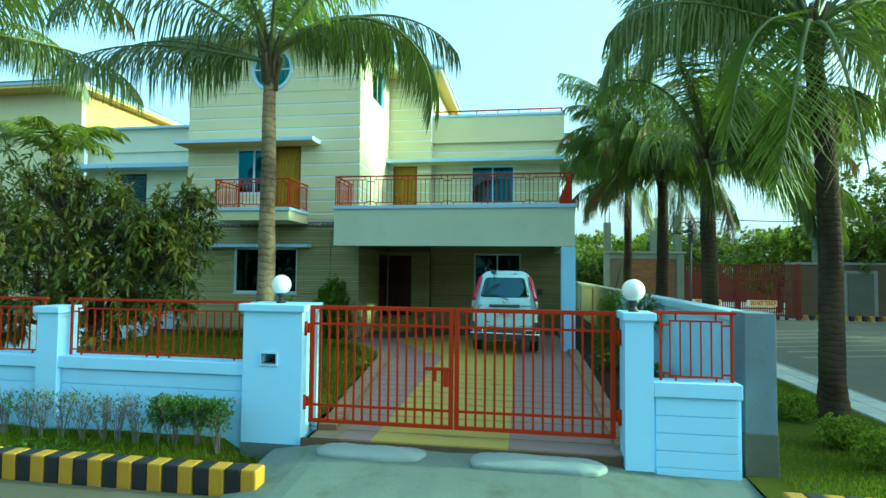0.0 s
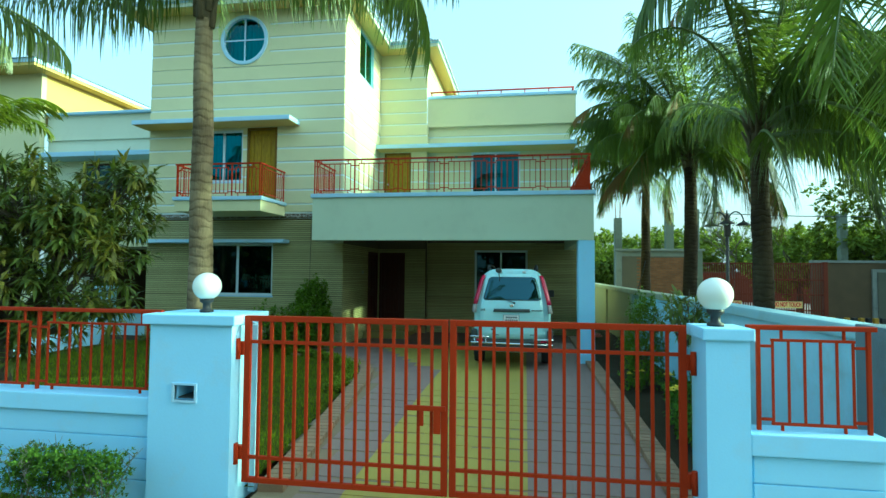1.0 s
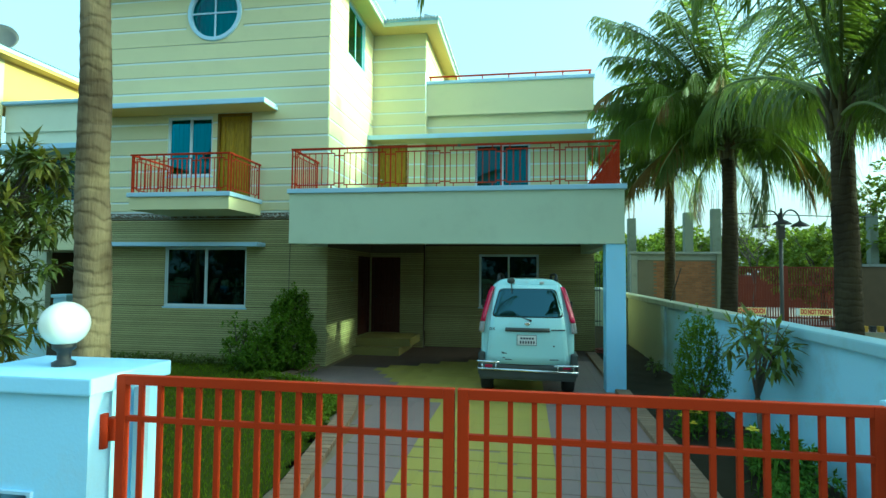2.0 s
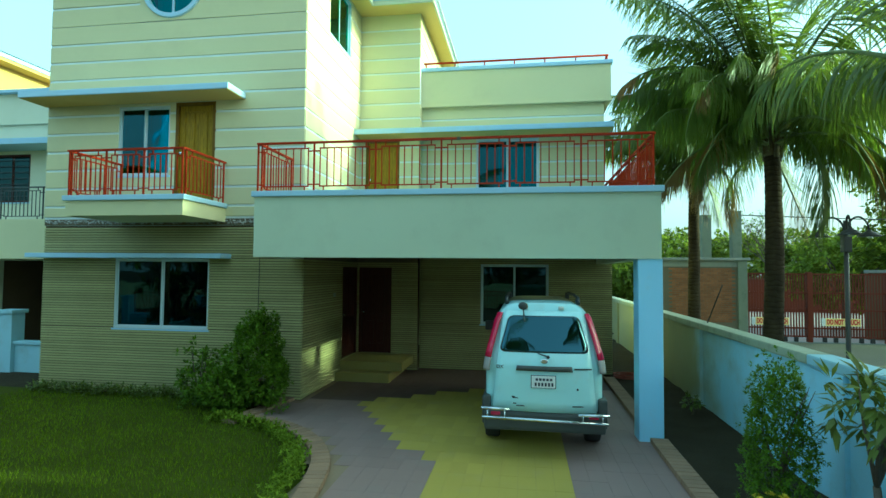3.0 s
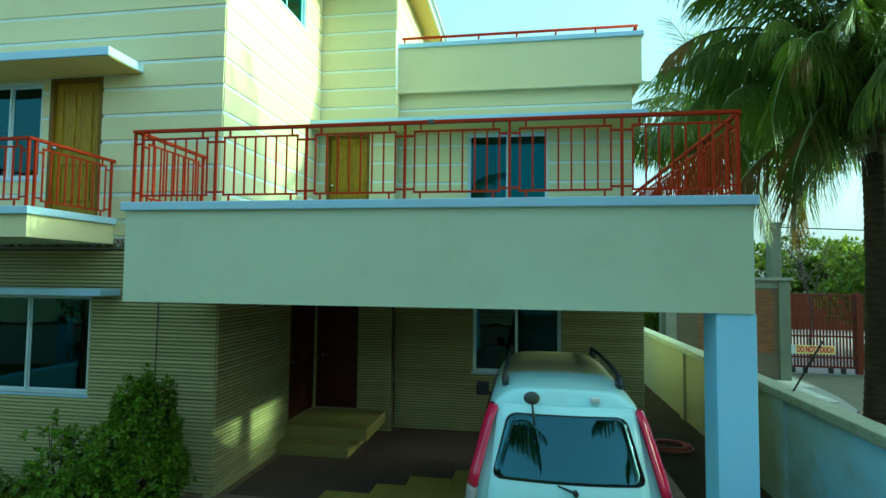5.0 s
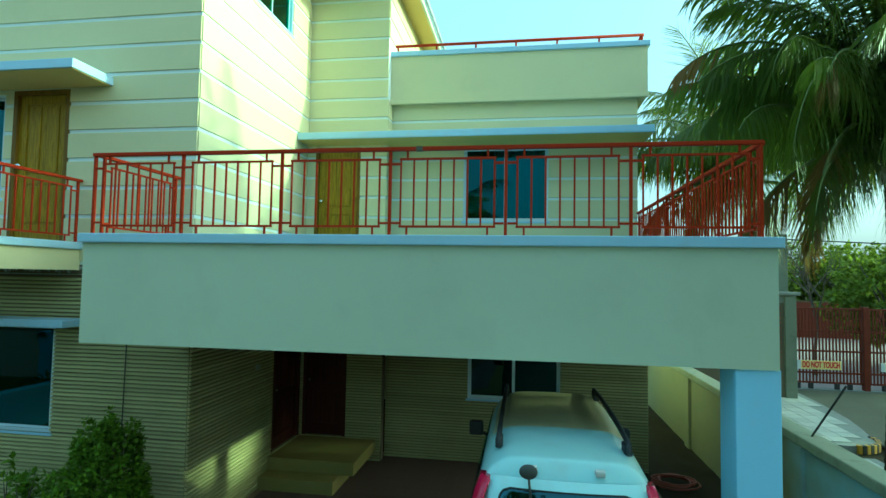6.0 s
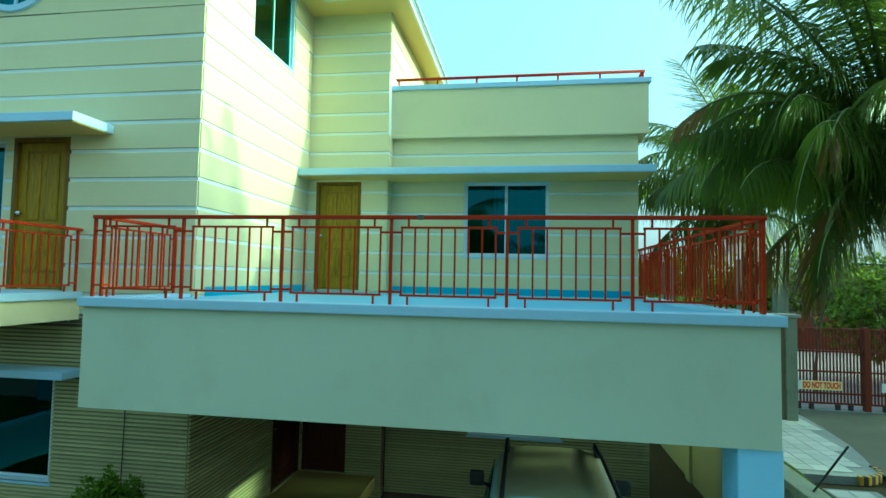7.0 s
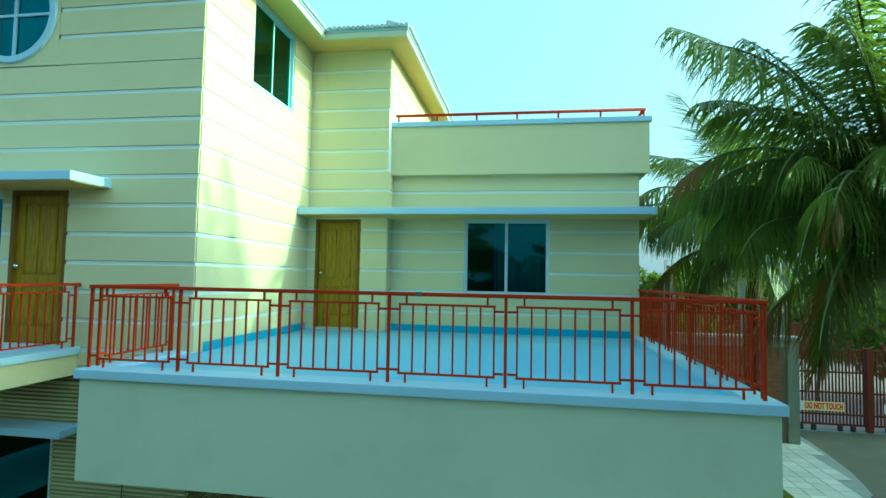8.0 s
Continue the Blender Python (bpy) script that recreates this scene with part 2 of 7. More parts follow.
M_SOIL = mat("soil", (0.042, 0.034, 0.018), 0.95, spec=0.1, vary=0.35, scale=2.0, fine=60, bump=0.8, bump_d=0.03)
M_CONC = mat("concrete", (0.22, 0.225, 0.195), 0.85, vary=0.16, scale=1.5, fine=50, bump=0.4, dirt=(0.12, 0.125, 0.10), dirt_amt=0.6)
M_RAMP = mat("ramp_concrete", (0.135, 0.165, 0.135), 0.85, vary=0.22, scale=0.9, fine=30, bump=0.2, dirt=(0.08, 0.085, 0.045), dirt_amt=0.8)
M_PLINTH = mat("damp_plinth", (0.12, 0.15, 0.135), 0.9, vary=0.2, scale=2, fine=40, bump=0.3, dirt=(0.06, 0.065, 0.04), dirt_amt=0.7)
# paler copy of the cream: the neighbour's brighter light is in the colour
M_NBWALL = mat("lit_pale_plaster", (0.68, 0.68, 0.50), 0.8, vary=0.06, scale=0.7, fine=90, bump=0.1, dirt=(0.5, 0.48, 0.33), dirt_amt=0.2)
M_CEMENT = mat("cement_patch", (0.24, 0.28, 0.26), 0.85, vary=0.12, scale=2, fine=60, bump=0.4)
M_GREYCONC = mat("bare_render", (0.155, 0.195, 0.23), 0.9, vary=0.14, scale=2, fine=60, bump=0.4, dirt=(0.14, 0.14, 0.12), dirt_amt=0.5)
M_MOSSCONC = mat("mossy_plinth", (0.10, 0.105, 0.075), 0.95, vary=0.25, scale=3, fine=60, bump=0.5, dirt=(0.09, 0.10, 0.05), dirt_amt=0.6)
M_POST = mat("weathered_concrete", (0.17, 0.185, 0.135), 0.9, vary=0.2, scale=2, fine=60, bump=0.4, dirt=(0.09, 0.10, 0.06), dirt_amt=0.5)
M_ASPHALT = mat("asphalt", (0.095, 0.090, 0.052), 0.9, vary=0.2, scale=0.4, fine=120, bump=0.5, dirt=(0.14, 0.13, 0.11), dirt_amt=0.5)
M_ROADPAINT = mat("road_paint", (0.20, 0.185, 0.09), 0.85, vary=0.25, scale=3, dirt=(0.08, 0.075, 0.05), dirt_amt=0.9)
# dark pavers at the house; carport shade is put into this colour too
M_PAVERSHADE = mat("dark_shaded_paver", (0.085, 0.056, 0.046), 0.7, vary=0.14, scale=1.0, fine=60, bump=0.25, rnd=0.12)
M_PAVTILE = mat("pavement_tile", (0.40, 0.40, 0.34), 0.8, vary=0.12, rnd=0.12, scale=2)
M_KERBY = mat("kerb_yellow", (0.40, 0.235, 0.006), 0.6, vary=0.15, scale=3, fine=50, bump=0.3, dirt=(0.25, 0.17, 0.03), dirt_amt=0.4)
M_KERBK = mat("kerb_black", (0.012, 0.012, 0.014), 0.6, vary=0.25, scale=3, fine=50, bump=0.3, dirt=(0.035, 0.03, 0.022), dirt_amt=0.4)
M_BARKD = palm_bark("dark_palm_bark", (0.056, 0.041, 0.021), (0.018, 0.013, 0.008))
M_BARK = palm_bark("palm_bark", (0.245, 0.19, 0.11), (0.060, 0.042, 0.022))
M_BARK2 = mat("tree_bark", (0.12, 0.095, 0.065), 0.95, vary=0.3, scale=5, fine=40, bump=0.9, bump_d=0.02)
M_FROND = mat("palm_leaf", (0.138, 0.174, 0.032), 0.36, spec=0.5, vary=0.32, scale=0.8, fine=9, rnd=0.38, bump=0, leafy=0.45)
M_FRONDL = mat("young_palm_leaf", (0.17, 0.20, 0.014), 0.5, spec=0.3, vary=0.25, scale=0.8, fine=9, rnd=0.25, bump=0, leafy=0.4)
# lighter copy of the palm leaf, with sunlight put into its colour
M_FRONDLIT = mat("sunlit_palm_leaf", (0.150, 0.200, 0.030), 0.42, spec=0.34, vary=0.28, scale=0.8, fine=9, rnd=0.25, bump=0, leafy=0.45)
M_FRONDY = mat("palm_leaf_dry", (0.20, 0.13, 0.035), 0.6, vary=0.30, scale=0.8, fine=9, rnd=0.2, bump=0, leafy=0.25)
M_RACHIS = mat("palm_rib", (0.15, 0.17, 0.045), 0.55, vary=0.15, bump=0.1)
M_SHEATH = mat("palm_fibre", (0.10, 0.078, 0.036), 0.95, vary=0.3, scale=8, fine=60, bump=0.8, stretch=(3, 3, 1))
M_MANGO = mat("mango_leaf", (0.125, 0.150, 0.022), 0.5, spec=0.35, vary=0.2, scale=1.0, fine=12, island=0.4, bump=0, leafy=0.22)
M_MANGOY = mat("mango_leaf_young", (0.20, 0.19, 0.025), 0.5, spec=0.35, vary=0.2, scale=1.0, fine=12, island=0.4, bump=0, leafy=0.3)
M_BUSH = mat("bush_leaf", (0.130, 0.190, 0.008), 0.55, spec=0.2, vary=0.2, scale=1.5, fine=14, island=0.4, bump=0, leafy=0.22)
M_HEDGE = mat("hedge_leaf", (0.105, 0.165, 0.018), 0.7, spec=0.1, vary=0.2, scale=1.5, fine=14, island=0.4, bump=0, leafy=0.25)
M_FARLEAF = mat("far_leaf", (0.160, 0.195, 0.030), 0.8, spec=0.12, vary=0.3, scale=0.35, fine=6, island=0.4, bump=0, leafy=0.35)
M_TWIG = mat("bare_twig", (0.19, 0.165, 0.14), 0.9, vary=0.2)
M_FLOWER = mat("yellow_petal", (0.78, 0.62, 0.03), 0.6, vary=0.1)
M_GLOBE = mat("opal_globe", (0.86, 0.84, 0.74), 0.25, vary=0.03, bump=0.02)
M_BLACK = mat("black_plastic", (0.02, 0.02, 0.02), 0.5, vary=0.15)
M_BRICK = mat("old_brick", (0.20, 0.090, 0.036), 0.9, vary=0.25, scale=3, fine=40, bump=0.5, rnd=0.2)
M_MORTAR = mat("mortar", (0.13, 0.11, 0.075), 0.95, vary=0.2)
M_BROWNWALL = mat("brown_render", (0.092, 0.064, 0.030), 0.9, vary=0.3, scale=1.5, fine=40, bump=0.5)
M_GATEBROWN = mat("brown_gate_paint", (0.115, 0.022, 0.008), 0.55, spec=0.25, vary=0.2, scale=2)
M_COURT = mat("court_paving", (0.27, 0.21, 0.19), 0.85, vary=0.15, scale=0.6, fine=30, bump=0.2, dirt=(0.30, 0.27, 0.22), dirt_amt=0.5)
M_SIGN = mat("sign_yellow", (0.92, 0.74, 0.26), 0.6, vary=0.06)
M_SIGNW = mat("sign_white", (0.75, 0.75, 0.72), 0.6, vary=0.06)
M_SIGNRED = mat("sign_red", (0.55, 0.02, 0.015), 0.6, vary=0.05)
M_VAN = mat("van_paint", (0.53, 0.74, 0.74), 0.22, vary=0.03, scale=2, fine=80, bump=0.01, dirt=(0.45, 0.42, 0.35), dirt_amt=0.2)
# brown of the carport mirrored in the roof, put into the colour
M_VANROOF = mat("roof_reflection_paint", (0.46, 0.43, 0.23), 0.35, vary=0.15, scale=2, fine=60, bump=0.02, dirt=(0.33, 0.32, 0.22), dirt_amt=0.35)
M_VANGLASS = glass("van_glass", (0.10, 0.20, 0.24), ior=2.0, film=(0.46, 0.78, 0.92))
M_RUBBER = mat("rubber", (0.02, 0.02, 0.02), 0.85, vary=0.2)
M_CHROME = mat("chrome", (0.7, 0.72, 0.74), 0.18, metal=1.0, vary=0.04, bump=0)
M_GREYTRIM = mat("grey_trim", (0.055, 0.058, 0.052), 0.6, vary=0.1)
M_LAMPRED = mat("lamp_red", (0.42, 0.006, 0.055), 0.12, vary=0.06, bump=0)
M_LAMPCLR = mat("lamp_clear", (0.62, 0.60, 0.55), 0.15, vary=0.06, bump=0)
M_LAMPSMOKE = mat("lamp_smoky", (0.30, 0.27, 0.25), 0.15, vary=0.06, bump=0)
M_LAMPGREY = mat("lamp_iron", (0.06, 0.05, 0.045), 0.5, vary=0.1)
M_DISH = mat("dish_grey", (0.07, 0.075, 0.08), 0.5, vary=0.1)
M_HOSE = mat("hose", (0.30, 0.07, 0.04), 0.6, vary=0.1)
M_INK = mat("dark_ink", (0.03, 0.03, 0.05), 0.6, vary=0.05)

# ---- building tools
def wmat(o):
    m = o.matrix_basis.copy()
    return wmat(o.parent) @ o.matrix_parent_inverse @ m if o.parent else m


def under(ob, parent):
    """Parent ob and leave it where it stands."""
    ob.parent = parent
    ob.matrix_parent_inverse = wmat(parent).inverted()
    return ob


def thing(name, at, label, category, group="", kind=""):
    e = new(name)
    e.empty_display_size = 0.2
    e.matrix_basis = pose(*at)
    return tagged(e, label, category, group, kind)


def to_mesh(name, bm, material, smooth=False):
    me = bpy.data.meshes.new(name)
    bm.normal_update()
    bm.to_mesh(me)
    bm.free()
    for m in (material if isinstance(material, (list, tuple)) else (material,)):
        me.materials.append(m)
    if smooth:
        me.polygons.foreach_set("use_smooth", [True] * len(me.polygons))
    return me


def part(name, bm, material, parent, label="", smooth=False):
    ob = new(name, to_mesh(name, bm, material, smooth))
    if parent is not None:
        under(ob, parent)
    return tagged(ob, label)


def solo(name, bm, material, label, category, group="", kind="", smooth=False):
    return tagged(part(name, bm, material, None, "", smooth), label, category, group, kind)


def piece(name, me, m, parent):
    ob = new(name, me)
    ob.matrix_basis = m
    return under(ob, parent)


def box(bm, x0, x1, y0, y1, z0, z1, bev=0.0, mi=0):
    vs = [bm.verts.new((x, y, z)) for x in (x0, x1) for y in (y0, y1) for z in (z0, z1)]
    fs = [bm.faces.new([vs[i] for i in f]) for f in ((0, 1, 3, 2), (4, 6, 7, 5), (0, 4, 5, 1), (2, 3, 7, 6), (0, 2, 6, 4), (1, 5, 7, 3))]
    for f in fs:
        f.material_index = mi
    if bev:
        es = {e for f in fs for e in f.edges}
        bmesh.ops.bevel(bm, geom=list(es), offset=bev, segments=2, profile=0.6, affect='EDGES')
    return fs


def bx(x0, x1, y0, y1, z0, z1, bev=0.0):
    bm = bmesh.new()
    box(bm, x0, x1, y0, y1, z0, z1, bev)
    return bm


def tube(bm, pts, radii, seg=8, caps=True, mi=0):
    """A tube through points with a radius at each."""
    pts = [Vector(p) for p in pts]
    if not isinstance(radii, (list, tuple)):
        radii = [radii] * len(pts)
    rings = []
    ref = None
    for i, p in enumerate(pts):
        d = (pts[min(i + 1, len(pts) - 1)] - pts[max(i - 1, 0)]).normalized()
        if ref is None:
            ref = Vector((0, 0, 1)) if abs(d.z) < 0.9 else Vector((1, 0, 0))
        u = d.cross(ref).normalized()
        v = u.cross(d).normalized()
        ref = v
        rings.append([bm.verts.new(p + radii[i] * (math.cos(a) * u + math.sin(a) * v)) for a in (2 * math.pi * k / seg for k in range(seg))])
    for a, b in zip(rings, rings[1:]):
        for k in range(seg):
            f = bm.faces.new((a[k], b[k], b[(k + 1) % seg], a[(k + 1) % seg]))
            f.material_index = mi
            f.smooth = True
    if caps:
        bm.faces.new(rings[0]).material_index = mi
        bm.faces.new(rings[-1][::-1]).material_index = mi


def rod(p0, p1, r, seg=8):
    bm = bmesh.new()
    tube(bm, [p0, p1], r, seg)
    return bm


def lathe(bm, prof, at=(0, 0, 0), seg=24, mi=0):
    """Turned shape: prof is (radius, z) from bottom to top."""
    rings = [[bm.verts.new((at[0] + r * math.cos(2 * math.pi * k / seg), at[1] + r * math.sin(2 * math.pi * k / seg), at[2] + z)) for k in range(seg)] for r, z in prof]
    for a, b in zip(rings, rings[1:]):
        for k in range(seg):
            f = bm.faces.new((a[k], a[(k + 1) % seg], b[(k + 1) % seg], b[k]))
            f.material_index = mi
            f.smooth = True
    bm.faces.new(rings[0][::-1]).material_index = mi
    bm.faces.new(rings[-1]).material_index = mi


def rects(u0, u1, z0, z1, holes):
    """The rectangle less the holes (u0, u1, z0, z1), as few rectangles."""
    zs = sorted({z0, z1, *[min(max(h[i], z0), z1) for h in holes for i in (2, 3)]})
    out = []
    for a, b in zip(zs, zs[1:]):
        cuts = sorted((max(h[0], u0), min(h[1], u1)) for h in holes if h[2] < b - 1e-6 and h[3] > a + 1e-6 and h[0] < u1 and h[1] > u0)
        u = u0
        for c, d in cuts:
            if c > u + 1e-6:
                out.append((u, c, a, b))
            u = max(u, d)
        if u < u1 - 1e-6:
            out.append((u, u1, a, b))
    return out


def front_wall(name, u0, u1, y, thick, z0, z1, holes, material, parent, label=""):
    """A wall that faces -y at y, with openings through it."""
    bm = bmesh.new()
    for a, b, c, d in rects(u0, u1, z0, z1, holes):
        box(bm, a, b, y, y + thick, c, d)
    bmesh.ops.remove_doubles(bm, verts=bm.verts, dist=1e-5)
    return part(name, bm, material, parent, label)


def side_wall(name, u0, u1, x, thick, z0, z1, holes, material, parent, label=""):
    """A wall whose face is at x (thick > 0: the body lies towards -x)."""
    bm = bmesh.new()
    for a, b, c, d in rects(u0, u1, z0, z1, holes):
        box(bm, min(x, x - thick), max(x, x - thick), a, b, c, d)
    bmesh.ops.remove_doubles(bm, verts=bm.verts, dist=1e-5)
    return part(name, bm, material, parent, label)


def band_mesh(name, length, h, depth, cb, ct, material):
    """A course: length along x, face towards -y, chamfered at its bottom and top."""
    bm = bmesh.new()
    prof = [(0, 0), (-depth, cb), (-depth, h - ct), (0, h)]
    a = [bm.verts.new((0, y, z)) for y, z in prof]
    b = [bm.verts.new((length, y, z)) for y, z in prof]
    for i in range(4):
        j = (i + 1) % 4
        bm.faces.new((a[i], b[i], b[j], a[j]))
    bm.faces.new(a[::-1]); bm.faces.new(b)
    bmesh.ops.recalc_face_normals(bm, faces=bm.faces)
    return to_mesh(name, bm, material)


BANDS = {}


def courses(name, u0, u1, zs, holes, depth, chamfer, gap, material, parent, place):
    """Courses between the heights zs, broken at the openings. place(u, z) gives the pose of a course's start."""
    for za, zb in zip(zs, zs[1:]):
        for a, b, c, d in rects(u0, u1, za, zb, holes):
            cb = chamfer if c == za else 0
            ct = chamfer if d == zb else 0
            lo = c + (gap if c == za else 0)
            if d - lo < 0.015:
                continue
            key = (name, round(b - a, 3), round(d - lo, 3), cb, ct)
            if key not in BANDS:
                BANDS[key] = band_mesh(name, b - a, d - lo, depth, cb, ct, material)
            piece(name, BANDS[key], place(a, lo), parent)


def facing_front(y):
    return lambda u, z: pose(u, y, z)


def facing_right(x):
    return lambda u, z: pose(x, u, z, 0, 0, 90)


def sliding_window(name, x0, x1, y, z0, z1, parent, pane_mat, panes=2, frame_mat=None, label="", bars=False, wall_depth=0.2):
    """An aluminium sliding window in an opening that faces -y; it sits a little back in the wall."""
    fm = frame_mat or M_ALU
    f = 0.035
    yb = y + 0.05
    bm = bmesh.new()
    for r in ((x0, x1, z0, z0 + f), (x0, x1, z1 - f, z1), (x0, x0 + f, z0 + f, z1 - f), (x1 - f, x1, z0 + f, z1 - f)):
        box(bm, r[0], r[1], yb - 0.05, yb + 0.05, r[2], r[3])
    w = part(name, bm, fm, parent, label)
    step = (x1 - x0 - 2 * f) / panes
    for i in range(panes):
        a = x0 + f + i * step
        o = 0.012 if i % 2 else -0.012
        bm = bmesh.new()
        s = 0.026
        for r in ((a, a + step, z0 + f, z0 + f + s), (a, a + step, z1 - f - s, z1 - f), (a, a + s, z0 + f + s, z1 - f - s), (a + step - s, a + step, z0 + f + s, z1 - f - s)):
            box(bm, r[0], r[1], yb + o - 0.011, yb + o + 0.011, r[2], r[3])
        part("sash", bm, fm, w)
        part("pane", bx(a + s, a + step - s, yb + o - 0.003, yb + o + 0.003, z0 + f + s, z1 - f - s), pane_mat, w).visible_shadow = False
    if panes == 2 and x1 - x0 > 1.0 and not bars:
        # stiles of the inner sashes behind the glass
        for k in (0.37, 0.86):
            u = x0 + (x1 - x0) * k
            part("inner_stile", bx(u - 0.015, u + 0.015, yb + 0.02, yb + 0.04, z0 + f, z1 - f), M_TRIM, w)
    part("sill", bx(x0 - 0.03, x1 + 0.03, y - 0.03, y + 0.1, z0 - 0.035, z0, 0.006), M_TRIM, w)
    return w


def panel_door(name, x0, x1, y, z0, z1, parent, leaf_mat, frame_mat, label=""):
    """A panelled door that faces -y, in its frame."""
    bm = bmesh.new()
    f = 0.06
    for r in ((x0, x0 + f, z0, z1), (x1 - f, x1, z0, z1), (x0 + f, x1 - f, z1 - f, z1)):
        box(bm, r[0], r[1], y - 0.015, y + 0.1, r[2], r[3])
    d = part(name, bm, frame_mat, parent, label)
    a, b, c, e = x0 + f, x1 - f, z0 + 0.01, z1 - f
    leaf = part("leaf", bx(a, b, y + 0.045, y + 0.085, c, e), leaf_mat, d)
    st = 0.11
    mid = c + (e - c) * 0.42
    yy = y + 0.03
    for r in ((a, a + st, c, e), (b - st, b, c, e), (a + st, b - st, c, c + 0.2), (a + st, b - st, e - st, e), (a + st, b - st, mid - 0.06, mid + 0.06)):
        part("stile", bx(r[0], r[1], yy, y + 0.046, r[2], r[3], 0.004), leaf_mat, leaf)
    for lo, hi in ((c + 0.2, mid - 0.06), (mid + 0.06, e - st)):
        for l, r in ((a + st, (a + b) / 2 - 0.02), ((a + b) / 2 + 0.02, b - st)):
            part("panel", bx(l + 0.025, r - 0.025, y + 0.032, y + 0.047, lo + 0.03, hi - 0.03, 0.012), leaf_mat, leaf)
    bm = bmesh.new()
    lathe(bm, [(0.012, 0), (0.012, 0.03), (0.028, 0.04), (0.03, 0.055), (0.02, 0.07)], seg=12)
    bmesh.ops.transform(bm, matrix=pose(a + 0.06, y + 0.03, c + 0.98, 90, 0, 0), verts=bm.verts)
    part("knob", bm, M_CHROME, leaf, "brass door knob", True)
    return d


BAR = {}


def bar_mesh(name, w, d, h, material):
    """Square bar standing on its origin."""
    key = (name, round(w, 3), round(d, 3), round(h, 3), material.name)
    if key not in BAR:
        BAR[key] = to_mesh(name, bx(-w / 2, w / 2, -d / 2, d / 2, 0, h, 0.0025), material)
    return BAR[key]


def bar_mesh_x(name, length, material, w=0.02):
    """Square bar lying along x from its origin."""
    key = (name, round(length, 3), w, material.name)
    if key not in BAR:
        BAR[key] = to_mesh(name, bx(0, length, -w / 2, w / 2, -w / 2, w / 2, 0.002), material)
    return BAR[key]


def railing(name, p0, p1, z0, posts, top, second, low, parent_label, material, group="", pitch=0.125, category="railing", top_w=0.05):
    """A railing from p0 to p1 (x, y) on z0: posts at the given distances, framed bar panels between them, a top rail."""
    p0, p1 = Vector((*p0, 0)), Vector((*p1, 0))
    d = (p1 - p0)
    L = d.length
    ang = math.degrees(math.atan2(d.y, d.x))
    e = thing(name, (p0.x, p0.y, z0, 0, 0, ang), parent_label, category, group)
    W = wmat(e)
    def put(nm, me, x, z, rx=0):
        return piece(nm, me, W @ pose(x, 0, z), e)
    ob = part("top_rail", bx(-0.02, L + 0.02, -top_w / 2, top_w / 2, top - 0.035, top, 0.006), material, None)
    ob.matrix_basis = W
    under(ob, e)
    for x in posts:
        put("post", bar_mesh("post", 0.027, 0.027, top - 0.035, material), x, 0)
    for a, b in zip(posts, posts[1:]):
        g = 0.10 if b - a > 0.5 else 0.06
        l, r = a + g, b - g
        n = max(2, round((r - l) / pitch))
        for i in range(n + 1):
            x = l + (r - l) * i / n
            put("baluster", bar_mesh("baluster", 0.016, 0.016, second - low, material), x, low)
        for z in (low, second):
            put("panel_rail", bar_mesh_x("panel_rail", r - l + 0.024, material), l - 0.012, z)
        for x in (l + 0.06, r - 0.06):
            put("stub", bar_mesh("stub", 0.018, 0.018, top - 0.046 - second, material), x, second + 0.011)
            put("stub", bar_mesh("stub", 0.018, 0.018, low - 0.011, material), x, 0)
        for z in (low + 0.03, second - 0.045):
            put("tie", bar_mesh_x("tie", l - 0.008 - a - 0.017, material), a + 0.017, z)
            put("tie", bar_mesh_x("tie", b - 0.017 - r - 0.008, material), r + 0.008, z)
    return e

# ---- ground, road, yard
def zdrive(y):
    """The drive falls a little towards the gate."""
    return -0.10 * min(1.0, max(0.0, (9.0 - y) / 4.5))


def grid_sheet(xs, ys, zf, inside=lambda x, y: True):
    bm = bmesh.new()
    v = {}
    for i, x in enumerate(xs):
        for j, y in enumerate(ys):
            v[i, j] = bm.verts.new((x, y, zf(x, y)))
    for i in range(len(xs) - 1):
        for j in range(len(ys) - 1):
            if inside((xs[i] + xs[i + 1]) / 2, (ys[j] + ys[j + 1]) / 2):
                bm.faces.new((v[i, j], v[i + 1, j], v[i + 1, j + 1], v[i, j + 1]))
    for q in [q for q in bm.verts if not q.link_faces]:
        bm.verts.remove(q)
    return bm


def span(a, b, n):
    return [a + (b - a) * i / n for i in range(n + 1)]


solo("ground", bx(-700, 700, -700, 700, -0.9, -0.42), M_SOIL, "flat dusty ground reaching to the horizon", "ground", kind="structure")
solo("road", bx(-60, 60, -9.0, 3.58, -0.60, -0.38), M_ASPHALT, "grey asphalt road along the front fence", "road", kind="structure")
# side road beyond the palm row
bm = bmesh.new()
vs = [bm.verts.new(p) for p in ((8.2, 3.5, -0.375), (60, 3.5, -0.375), (60, 60, -0.375), (13, 60, -0.375), (10.3, 27.0, -0.375), (9.6, 24.0, -0.375), (8.3, 12.0, -0.375))]
bm.faces.new(vs)
r = bmesh.ops.extrude_face_region(bm, geom=bm.faces[:])
bmesh.ops.translate(bm, vec=(0, 0, 0.04), verts=[g for g in r["geom"] if isinstance(g, bmesh.types.BMVert)])
bmesh.ops.recalc_face_normals(bm, faces=bm.faces)
solo("road_side", bm, M_ASPHALT, "wide grey asphalt forecourt road beside the plot", "road", kind="structure")
# yard base under lawn, drive and house
solo("yard", bx(-40, 4.5, 4.95, 45, -0.6, -0.16), M_SOIL, "bare earth of the fenced plot", "ground", kind="structure")

